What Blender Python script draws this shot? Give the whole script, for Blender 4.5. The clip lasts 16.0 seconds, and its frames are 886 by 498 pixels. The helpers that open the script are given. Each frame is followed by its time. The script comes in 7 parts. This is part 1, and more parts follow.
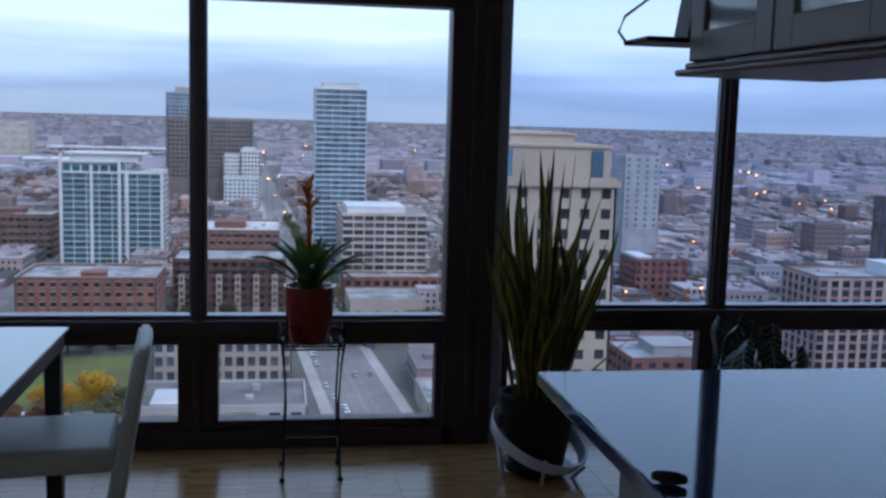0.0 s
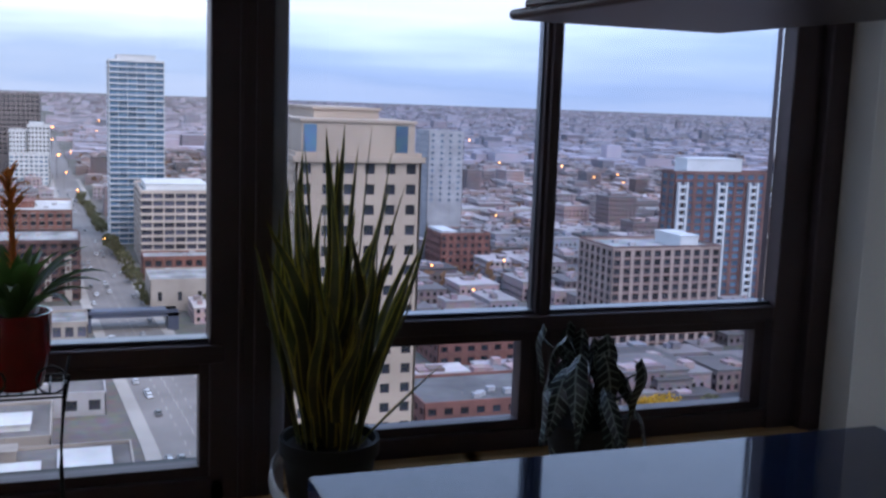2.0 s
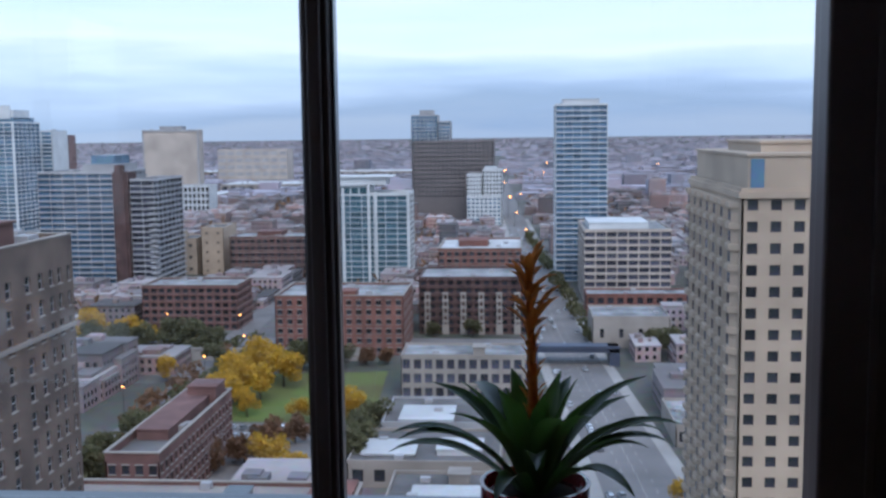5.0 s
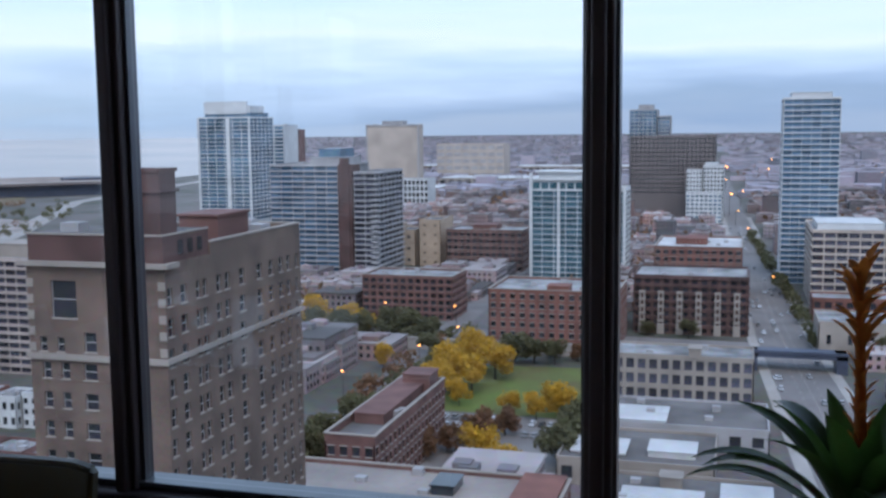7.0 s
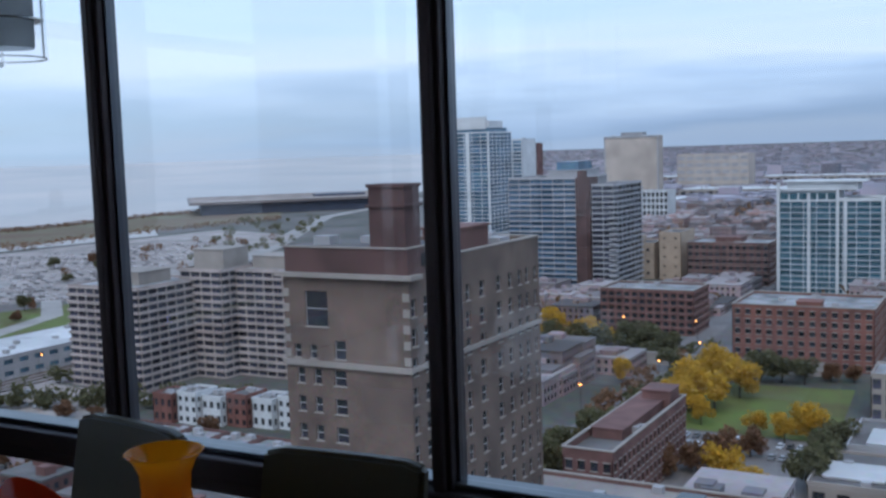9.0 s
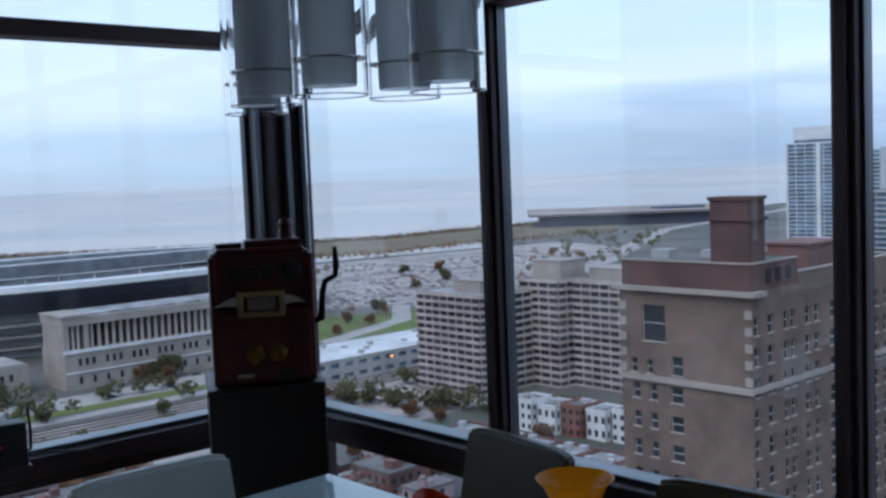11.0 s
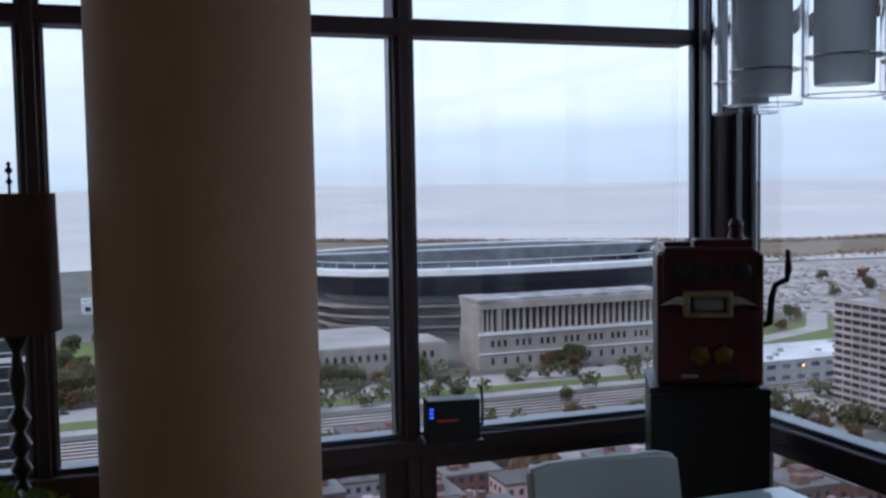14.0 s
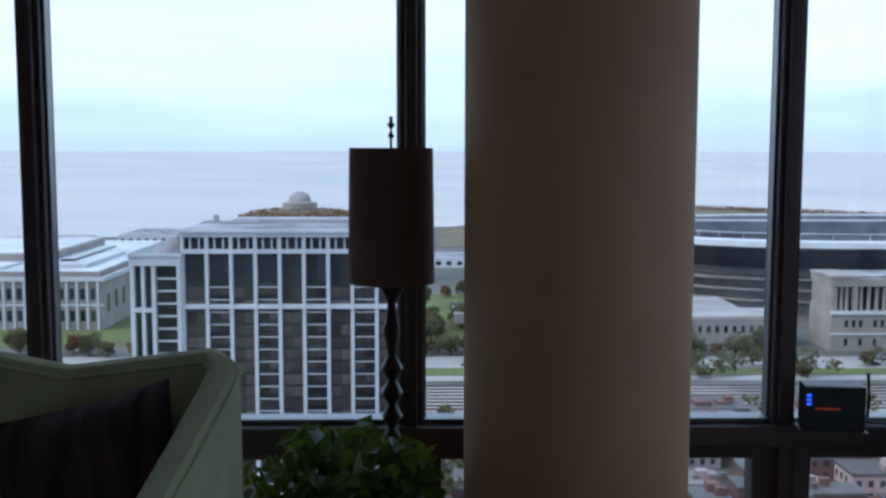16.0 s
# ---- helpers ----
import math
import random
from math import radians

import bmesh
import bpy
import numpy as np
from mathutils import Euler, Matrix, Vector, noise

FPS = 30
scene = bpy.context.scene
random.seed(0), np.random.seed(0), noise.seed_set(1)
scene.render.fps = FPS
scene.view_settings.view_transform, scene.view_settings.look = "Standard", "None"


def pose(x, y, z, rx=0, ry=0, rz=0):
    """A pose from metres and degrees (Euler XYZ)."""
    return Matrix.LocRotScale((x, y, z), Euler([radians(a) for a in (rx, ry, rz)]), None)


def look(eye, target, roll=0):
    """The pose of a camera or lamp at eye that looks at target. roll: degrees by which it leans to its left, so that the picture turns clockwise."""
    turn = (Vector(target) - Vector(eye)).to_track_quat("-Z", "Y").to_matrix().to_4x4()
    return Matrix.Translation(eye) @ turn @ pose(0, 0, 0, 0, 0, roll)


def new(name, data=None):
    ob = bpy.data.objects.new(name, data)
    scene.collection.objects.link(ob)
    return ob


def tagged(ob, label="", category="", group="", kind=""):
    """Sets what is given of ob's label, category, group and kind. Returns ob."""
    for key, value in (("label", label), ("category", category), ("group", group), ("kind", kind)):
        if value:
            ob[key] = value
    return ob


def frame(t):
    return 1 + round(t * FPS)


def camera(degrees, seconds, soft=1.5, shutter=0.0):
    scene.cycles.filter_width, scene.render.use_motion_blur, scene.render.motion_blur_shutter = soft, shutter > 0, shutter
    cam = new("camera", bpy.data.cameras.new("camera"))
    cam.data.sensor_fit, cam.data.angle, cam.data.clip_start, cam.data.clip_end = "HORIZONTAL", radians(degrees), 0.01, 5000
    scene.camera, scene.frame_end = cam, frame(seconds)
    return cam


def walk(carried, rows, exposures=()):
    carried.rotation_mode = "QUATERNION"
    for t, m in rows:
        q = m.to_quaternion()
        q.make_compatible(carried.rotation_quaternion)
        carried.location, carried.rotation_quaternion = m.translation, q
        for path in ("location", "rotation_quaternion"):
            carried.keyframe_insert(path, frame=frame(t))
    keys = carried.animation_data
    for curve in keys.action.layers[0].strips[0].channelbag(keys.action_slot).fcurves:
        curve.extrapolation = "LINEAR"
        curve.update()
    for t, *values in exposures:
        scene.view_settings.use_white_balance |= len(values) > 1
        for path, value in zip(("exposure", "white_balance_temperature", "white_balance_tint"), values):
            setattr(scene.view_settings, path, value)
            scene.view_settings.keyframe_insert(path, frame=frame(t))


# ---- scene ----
cam = camera(46.34, 16.0, soft=2.7)
PATH = [
    (0.0, pose(0.9349, 0.7937, 1.5796, 82.813, -1.637, -8.971)),
    (0.5, pose(1.0379, 0.9986, 1.5664, 82.904, -1.568, -10.850)),
    (1.0, pose(1.1956, 1.2305, 1.5670, 82.154, -3.094, -12.246)),
    (1.5, pose(1.2552, 1.4656, 1.5520, 82.887, -3.425, -15.492)),
    (2.0, pose(1.2444, 1.7379, 1.5654, 81.809, -2.040, -19.684)),
    (2.5, pose(1.2432, 2.0628, 1.5311, 81.237, -1.671, -14.136)),
    (3.0, pose(1.2955, 2.3767, 1.5334, 81.527, -1.808, -10.133)),
    (3.5, pose(1.2200, 2.6160, 1.5376, 82.355, -1.403, -7.613)),
    (4.0, pose(1.1092, 2.8462, 1.5274, 82.404, -0.457, -6.271)),
    (4.5, pose(1.0772, 3.0787, 1.5412, 83.443, 0.363, -0.989)),
    (7.0, pose(0.8703, 3.4084, 1.5229, 83.458, 0.575, 16.067)),
    (7.5, pose(0.8554, 3.3636, 1.5384, 83.975, 0.421, 19.411)),
    (8.0, pose(0.8128, 3.3611, 1.5212, 84.528, 0.627, 22.773)),
    (10.5, pose(0.5931, 3.2049, 1.5496, 84.792, 2.946, 41.639)),
    (11.0, pose(0.5649, 3.2505, 1.5569, 85.804, 2.292, 47.591)),
    (11.5, pose(0.5285, 3.2926, 1.5663, 86.243, 1.638, 52.783)),
    (12.0, pose(0.5299, 3.2754, 1.5634, 86.109, 1.458, 54.745)),
    (12.5, pose(0.5134, 3.2412, 1.5701, 86.476, 1.220, 57.808)),
    (13.0, pose(0.5183, 3.2032, 1.5732, 86.374, 1.086, 61.360)),
    (13.5, pose(0.5224, 3.1748, 1.5759, 86.330, 1.228, 65.009)),
    (14.0, pose(0.4957, 3.1316, 1.5677, 86.205, 0.957, 70.062)),
    (14.5, pose(0.4850, 3.1035, 1.5595, 85.924, 0.201, 73.699)),
    (15.0, pose(0.4630, 3.0744, 1.5591, 85.059, 0.327, 79.098)),
    (15.5, pose(0.4351, 3.0852, 1.5526, 84.552, -0.006, 85.240)),
    (16.0, pose(0.3259, 3.0725, 1.5537, 84.354, -0.071, 88.956)),
]
walk(cam, PATH, exposures=[(0.0, 0.08, 5330, 9), (1.0, 0.24, 5430, 10), (2.0, 0.46, 5800, 15), (2.6, 0.55, 5750, 12), (3.5, 0.56, 5550, 9), (4.0, 0.50, 5520, 8), (4.5, 0.12, 5500, 7), (7.0, 0.02, 5580, 7), (8.0, -0.26, 5430, 6), (10.5, -0.08, 5450, 5), (11.5, -0.08, 5480, 5), (12.6, -0.05, 5650, 8), (13.3, 0.0, 5860, 16), (14.2, 0.08, 5720, 9), (15.0, 0.06, 5540, 4), (16.0, 0.26, 5430, 3)])

# ---- world, sun, light ----
world = bpy.data.worlds.new("world")
scene.world = world
world.use_nodes = True
wn, wl = world.node_tree.nodes, world.node_tree.links
wn.clear()
w_out, w_bg = wn.new("ShaderNodeOutputWorld"), wn.new("ShaderNodeBackground")
w_tc, w_sep, w_map = wn.new("ShaderNodeTexCoord"), wn.new("ShaderNodeSeparateXYZ"), wn.new("ShaderNodeMapping")
w_noise, w_noise2 = wn.new("ShaderNodeTexNoise"), wn.new("ShaderNodeTexNoise")
w_ramp, w_mix, w_sky, w_add = wn.new("ShaderNodeValToRGB"), wn.new("ShaderNodeMix"), wn.new("ShaderNodeTexSky"), wn.new("ShaderNodeMix")
w_off, w_range = wn.new("ShaderNodeMath"), wn.new("ShaderNodeMapRange")
SUN_ELEVATION, SUN_TURN = radians(48.9), radians(158.9)
w_sky.sky_type, w_sky.sun_disc = "NISHITA", False
w_sky.sun_elevation, w_sky.sun_rotation = SUN_ELEVATION, SUN_TURN
w_map.inputs["Scale"].default_value = (1.6, 1.6, 13.0)
w_noise.inputs["Scale"].default_value, w_noise.inputs["Detail"].default_value = 1.5, 5
wl.new(w_tc.outputs["Generated"], w_sep.inputs[0])
wl.new(w_tc.outputs["Generated"], w_map.inputs[0])
wl.new(w_map.outputs[0], w_noise.inputs["Vector"])
# cloud bands shift the height at which the overcast brightens
w_range.inputs["From Min"].default_value, w_range.inputs["From Max"].default_value = 0.3, 0.7
w_range.inputs["To Min"].default_value, w_range.inputs["To Max"].default_value = -0.03, 0.03
wl.new(w_noise.outputs["Fac"], w_range.inputs["Value"])
w_off.operation = "ADD"
wl.new(w_sep.outputs["Z"], w_off.inputs[0])
wl.new(w_range.outputs[0], w_off.inputs[1])
pale = [(0.0, (0.56, 0.60, 0.67)), (0.02, (0.54, 0.63, 0.72)), (0.045, (0.62, 0.69, 0.79)), (0.075, (0.74, 0.78, 0.86)),
        (0.11, (0.82, 0.85, 0.91)), (0.16, (0.71, 0.80, 0.91)), (0.24, (0.72, 0.84, 0.98)), (1.0, (0.52, 0.68, 0.95))]
deep = [(0.0, (0.37, 0.43, 0.55)), (0.015, (0.29, 0.37, 0.52)), (0.036, (0.38, 0.46, 0.62)), (0.06, (0.58, 0.66, 0.81)),
        (0.085, (0.82, 0.84, 0.90)), (0.14, (0.70, 0.80, 0.93)), (0.24, (0.72, 0.84, 0.98)), (1.0, (0.52, 0.68, 0.95))]
w_ramp2, w_turn, w_two = wn.new("ShaderNodeValToRGB"), wn.new("ShaderNodeMapRange"), wn.new("ShaderNodeMix")
for ramp, stops in ((w_ramp, pale), (w_ramp2, deep)):
    cr = ramp.color_ramp
    while len(cr.elements) < len(stops):
        cr.elements.new(0.5)
    for e, (at, c) in zip(cr.elements, stops):
        e.position, e.color = at, (*c, 1)
    wl.new(w_off.outputs[0], ramp.inputs[0])
# the storm bank lies deeper towards the west
w_turn.inputs["From Min"].default_value, w_turn.inputs["From Max"].default_value = -0.98, -0.25
wl.new(w_sep.outputs["X"], w_turn.inputs["Value"])
w_two.data_type = "RGBA"
wl.new(w_turn.outputs[0], w_two.inputs[0])
wl.new(w_ramp.outputs[0], w_two.inputs[6])
wl.new(w_ramp2.outputs[0], w_two.inputs[7])
w_add.data_type, w_add.blend_type = "RGBA", "ADD"
w_add.inputs[0].default_value = 0.015
# soft streaks of light and dark cloud
w_str, w_rng2 = wn.new("ShaderNodeMix"), wn.new("ShaderNodeMapRange")
w_map2 = wn.new("ShaderNodeMapping")
w_map2.inputs["Scale"].default_value, w_map2.inputs["Location"].default_value = (2.2, 2.2, 30.0), (3.1, 1.7, 0.4)
w_noise2.inputs["Scale"].default_value, w_noise2.inputs["Detail"].default_value = 1.3, 6
wl.new(w_tc.outputs["Generated"], w_map2.inputs[0])
wl.new(w_map2.outputs[0], w_noise2.inputs["Vector"])
w_rng2.inputs["From Min"].default_value, w_rng2.inputs["From Max"].default_value = 0.3, 0.72
w_rng2.inputs["To Min"].default_value, w_rng2.inputs["To Max"].default_value = 0.0, 0.30
wl.new(w_noise2.outputs["Fac"], w_rng2.inputs["Value"])
w_str.data_type, w_str.blend_type = "RGBA", "MULTIPLY"
w_str.inputs[7].default_value = (0.70, 0.80, 0.94, 1)
wl.new(w_rng2.outputs[0], w_str.inputs[0])
wl.new(w_two.outputs[2], w_str.inputs[6])
wl.new(w_str.outputs[2], w_add.inputs[6])
wl.new(w_sky.outputs[0], w_add.inputs[7])
wl.new(w_add.outputs[2], w_bg.inputs[0])
w_bg.inputs[1].default_value = 1.13
wl.new(w_bg.outputs[0], w_out.inputs[0])

sun_data = bpy.data.lights.new("sun", "SUN")
sun_data.energy, sun_data.angle, sun_data.color = 2.0, radians(40), (1.0, 0.88, 0.78)
sun = new("sun", sun_data)
sun.matrix_world = look((22, -57, 70), (0, 0, 0))

# ---- materials ----


def mat(name, rgb, rough=0.6, metal=0.0, vary=0.15, scale=6.0, fine=60.0, bump=0.0, random_tint=0.0, island=0.0, coat=0.0, ior=1.5, tint=None, stretch=(1, 1, 1)):
    """A surface with broad stains and fine grain; tint is the colour that the stains lean to."""
    m = bpy.data.materials.new(name)
    m.use_nodes = True
    n, l = m.node_tree.nodes, m.node_tree.links
    b = n["Principled BSDF"]
    b.inputs["Roughness"].default_value, b.inputs["Metallic"].default_value = rough, metal
    b.inputs["IOR"].default_value = ior
    if coat:
        b.inputs["Coat Weight"].default_value, b.inputs["Coat Roughness"].default_value = coat, 0.05
    tc, mp = n.new("ShaderNodeTexCoord"), n.new("ShaderNodeMapping")
    mp.inputs["Scale"].default_value = stretch
    l.new(tc.outputs["Object"], mp.inputs[0])
    big, small = n.new("ShaderNodeTexNoise"), n.new("ShaderNodeTexNoise")
    for t, sc in ((big, scale), (small, fine)):
        t.inputs["Scale"].default_value, t.inputs["Detail"].default_value = sc, 4
        l.new(mp.outputs[0], t.inputs["Vector"])
    dark = tint or tuple(c * (1 - 2 * vary) for c in rgb)
    light = tuple(min(1, c * (1 + vary)) for c in rgb)
    ramp = n.new("ShaderNodeValToRGB")
    ramp.color_ramp.elements[0].position, ramp.color_ramp.elements[1].position = 0.3, 0.7
    ramp.color_ramp.elements[0].color, ramp.color_ramp.elements[1].color = (*dark, 1), (*light, 1)
    l.new(big.outputs["Fac"], ramp.inputs[0])
    mul = n.new("ShaderNodeMix")
    mul.data_type, mul.blend_type = "RGBA", "MULTIPLY"
    mul.inputs[0].default_value = min(1, vary * 2)
    l.new(ramp.outputs[0], mul.inputs[6])
    l.new(small.outputs["Color"], mul.inputs[7])
    out = mul.outputs[2]
    if random_tint or island:
        hsv, src = n.new("ShaderNodeHueSaturation"), None
        if random_tint:
            src = n.new("ShaderNodeObjectInfo").outputs["Random"]
        else:
            src = n.new("ShaderNodeNewGeometry").outputs["Random Per Island"]
        mr = n.new("ShaderNodeMapRange")
        k = random_tint or island
        mr.inputs["To Min"].default_value, mr.inputs["To Max"].default_value = 1 - k, 1 + k
        l.new(src, mr.inputs["Value"])
        l.new(mr.outputs[0], hsv.inputs["Value"])
        l.new(out, hsv.inputs["Color"])
        out = hsv.outputs[0]
    l.new(out, b.inputs["Base Color"])
    if bump:
        bp = n.new("ShaderNodeBump")
        bp.inputs["Strength"].default_value, bp.inputs["Distance"].default_value = bump, 0.01
        l.new(small.outputs["Fac"], bp.inputs["Height"])
        l.new(bp.outputs[0], b.inputs["Normal"])
    return m


def glow(name, rgb, power):
    m = bpy.data.materials.new(name)
    m.use_nodes = True
    b = m.node_tree.nodes["Principled BSDF"]
    b.inputs["Base Color"].default_value = (*rgb, 1)
    b.inputs["Emission Color"].default_value, b.inputs["Emission Strength"].default_value = (*rgb, 1), power
    return m


def clear(name, rgb=(1, 1, 1), rough=0.0, ior=1.45):
    m = bpy.data.materials.new(name)
    m.use_nodes = True
    b = m.node_tree.nodes["Principled BSDF"]
    b.inputs["Base Color"].default_value, b.inputs["Roughness"].default_value = (*rgb, 1), rough
    b.inputs["Transmission Weight"].default_value, b.inputs["IOR"].default_value = 1.0, ior
    return m


BRONZE = mat("dark bronze window frame", (0.095, 0.066, 0.068), 0.42, 0.3, 0.12, 2.0, 40, 0.02)
STEEL = mat("brushed grey aluminium", (0.16, 0.165, 0.18), 0.3, 0.8, 0.1, 3.0, 80)
STRIP = mat("satin grey blue metal", (0.42, 0.43, 0.50), 0.35, 0.35, 0.08, 3.0, 80)
PAINT = mat("cream wall paint", (0.78, 0.72, 0.62), 0.7, 0, 0.04, 1.2, 90, 0.05)
PLASTER = mat("white ceiling paint", (0.85, 0.84, 0.81), 0.8, 0, 0.03, 1.0, 60, 0.03)
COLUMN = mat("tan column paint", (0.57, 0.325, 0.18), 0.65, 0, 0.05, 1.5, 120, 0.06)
OAK = mat("honey oak boards", (0.74, 0.44, 0.185), 0.2, 0, 0.22, 1.6, 30, 0.03, random_tint=0.12, stretch=(1, 9, 1))
GLASS = clear("window glass")
# bluish tint puts the lens's cool edge shading into this glass
GLASS_BLUE = clear("window glass with lens shading tint", (0.83, 0.89, 1.0))
SHADE_GLASS = clear("clear lamp glass", (0.99, 0.99, 1.0), 0.0, 1.25)
GRANITE = mat("polished dark granite", (0.020, 0.034, 0.085), 0.05, 0, 0.2, 30, 200, ior=1.5)
CAB_GREY = mat("grey lacquered wood", (0.20, 0.18, 0.165), 0.45, 0, 0.08, 2, 40, 0.03)
CAB_TRIM = mat("dark cherry trim", (0.07, 0.028, 0.022), 0.35, 0, 0.2, 4, 50, 0.02)
CAB_GLASS = clear("cabinet door glass", (0.8, 0.85, 0.85), 0.08)
WHITE_LEATHER = mat("white leather", (0.80, 0.83, 0.79), 0.45, 0, 0.05, 3, 150, 0.12)
SMOKY = mat("smoky olive acrylic", (0.060, 0.050, 0.022), 0.36, 0, 0.1, 2, 40)
SMOKY.node_tree.nodes["Principled BSDF"].inputs["Transmission Weight"].default_value = 0.18
TABLE_GLASS = mat("white back-painted glass", (0.62, 0.74, 0.74), 0.06, 0, 0.02, 1, 20, coat=0.6)
BLACK = mat("black lacquer", (0.011, 0.010, 0.010), 0.42, 0, 0.2, 5, 80, 0.02)
BLACK_METAL = mat("black wrought iron", (0.02, 0.02, 0.02), 0.45, 0.6, 0.2, 20, 200, 0.1)
RED_GLAZE = mat("red glazed ceramic", (0.25, 0.006, 0.009), 0.18, 0, 0.15, 8, 60, coat=0.5)
RED_GLASS = mat("red art glass", (0.48, 0.030, 0.008), 0.1, 0, 0.2, 9, 30, coat=0.8)
ORANGE = mat("amber yellow glass", (0.90, 0.42, 0.02), 0.12, 0, 0.1, 6, 40, coat=0.7)
CRIMSON = mat("worn crimson paint", (0.10, 0.009, 0.010), 0.4, 0, 0.25, 9, 70, 0.08)
CHROME = mat("worn chrome", (0.62, 0.60, 0.55), 0.25, 1.0, 0.12, 12, 80)
GOLD_PALE = mat("worn pale brass", (0.46, 0.34, 0.17), 0.35, 0.8, 0.15, 12, 90)
GOLD = mat("old brass", (0.25, 0.14, 0.03), 0.35, 0.9, 0.2, 12, 90)
POT_BLACK = mat("matt black clay", (0.010, 0.009, 0.009), 0.7, 0, 0.2, 12, 90, 0.05)
SOIL = mat("potting soil", (0.035, 0.022, 0.014), 0.95, 0, 0.3, 20, 120, 0.6)
LEAF_DARK = mat("snake plant leaf", (0.085, 0.078, 0.022), 0.4, 0, 0.35, 18, 90, 0.05, random_tint=0.3)
LEAF_EDGE = mat("yellow leaf margin", (0.55, 0.42, 0.05), 0.45, 0, 0.25, 18, 90, random_tint=0.2)
LEAF_BROM = mat("bromeliad leaf", (0.062, 0.092, 0.034), 0.35, 0, 0.3, 10, 70, 0.04, random_tint=0.35)
FLOWER = mat("faded orange bract", (0.72, 0.26, 0.05), 0.6, 0, 0.3, 20, 90, random_tint=0.35)
LEAF_BLACK = mat("dark arrow leaf", (0.016, 0.026, 0.020), 0.3, 0, 0.3, 10, 60, random_tint=0.2)
LEAF_VEIN = mat("pale leaf vein", (0.34, 0.40, 0.34), 0.5, 0, 0.1)
LEAF_IVY = mat("green bushy leaf", (0.095, 0.125, 0.014), 0.4, 0, 0.3, 10, 60, island=0.5)
SHADE = mat("brown linen shade", (0.16, 0.088, 0.072), 0.85, 0, 0.12, 3, 260, 0.2)
WOOD_DARK = mat("dark turned wood", (0.035, 0.012, 0.010), 0.3, 0, 0.25, 14, 70, 0.03)
GREEN_FAB = mat("sage green upholstery", (0.55, 0.54, 0.33), 0.85, 0, 0.08, 5, 220, 0.25)
PILLOW = mat("grey plum velvet", (0.13, 0.078, 0.086), 0.8, 0, 0.4, 5, 90, 0.3, stretch=(6, 1, 1))
WHITE_ENAMEL = mat("white enamel", (0.68, 0.70, 0.72), 0.25, 0, 0.04, 5, 60)
LAMP_WHITE = mat("white frosted shade", (0.88, 0.89, 0.91), 0.6, 0, 0.02, 3, 60)
LED_BLUE, LED_RED = glow("blue indicator", (0.05, 0.12, 1.0), 1.2), glow("red readout", (0.6, 0.05, 0.03), 0.12)



def shine_through(m, rgb, share):
    """Lets part of the light from behind glow through a thin wall."""
    n, l = m.node_tree.nodes, m.node_tree.links
    t, x = n.new("ShaderNodeBsdfTranslucent"), n.new("ShaderNodeMixShader")
    t.inputs[0].default_value, x.inputs[0].default_value = (*rgb, 1), share
    l.new(n["Principled BSDF"].outputs[0], x.inputs[1])
    l.new(t.outputs[0], x.inputs[2])
    l.new(x.outputs[0], n["Material Output"].inputs[0])


shine_through(LAMP_WHITE, (0.97, 0.97, 0.98), 0.6)


def frosted(m, share, rough, ior):
    """Thin frosted glass that scatters the light behind it forwards."""
    n, l = m.node_tree.nodes, m.node_tree.links
    t, x = n.new("ShaderNodeBsdfRefraction"), n.new("ShaderNodeMixShader")
    t.inputs["Color"].default_value, t.inputs["Roughness"].default_value, t.inputs["IOR"].default_value = (0.96, 0.97, 0.97, 1), rough, ior
    x.inputs[0].default_value = share
    out = n["Material Output"].inputs[0]
    l.new(out.links[0].from_socket, x.inputs[1])
    l.new(t.outputs[0], x.inputs[2])
    l.new(x.outputs[0], out)


frosted(LAMP_WHITE, 0.62, 0.6, 1.2)
shine_through(ORANGE, (1.0, 0.58, 0.04), 0.8)
shine_through(SMOKY, (0.30, 0.20, 0.04), 0.22)
shine_through(RED_GLASS, (0.9, 0.07, 0.01), 0.35)
shine_through(LEAF_BROM, (0.10, 0.20, 0.03), 0.3)
shine_through(LEAF_DARK, (0.12, 0.13, 0.03), 0.25)
shine_through(LEAF_EDGE, (0.45, 0.38, 0.05), 0.3)
shine_through(LEAF_IVY, (0.18, 0.26, 0.02), 0.25)
shine_through(FLOWER, (0.8, 0.25, 0.04), 0.35)
# the city
FACE_PINK = mat("pinkish tan masonry", (0.40, 0.30, 0.26), 0.8, 0, 0.12, 0.1, 2.0)
GROUND = mat("mixed city ground", (0.165, 0.145, 0.138), 0.95, 0, 0.35, 0.012, 0.3, tint=(0.075, 0.08, 0.055))
ASPHALT = mat("worn asphalt", (0.205, 0.185, 0.178), 0.85, 0, 0.15, 0.05, 1.5)
FRESH_ASPHALT = mat("fresh dark asphalt", (0.062, 0.064, 0.075), 0.8, 0, 0.2, 0.05, 1.5)
CONCRETE = mat("pale concrete", (0.36, 0.33, 0.305), 0.85, 0, 0.12, 0.05, 1.2)
LOT = mat("parking lot", (0.40, 0.345, 0.315), 0.9, 0, 0.2, 0.03, 0.8)
GRASS = mat("autumn grass", (0.12, 0.165, 0.03), 0.95, 0, 0.3, 0.05, 0.9, tint=(0.13, 0.11, 0.035))
SHORE_GRASS = mat("shore meadow", (0.16, 0.15, 0.085), 0.95, 0, 0.3, 0.01, 0.3, tint=(0.18, 0.11, 0.07))
WATER = mat("grey lake water", (0.52, 0.47, 0.435), 0.6, 0, 0.05, 0.002, 0.05, tint=(0.42, 0.41, 0.40), ior=1.2)
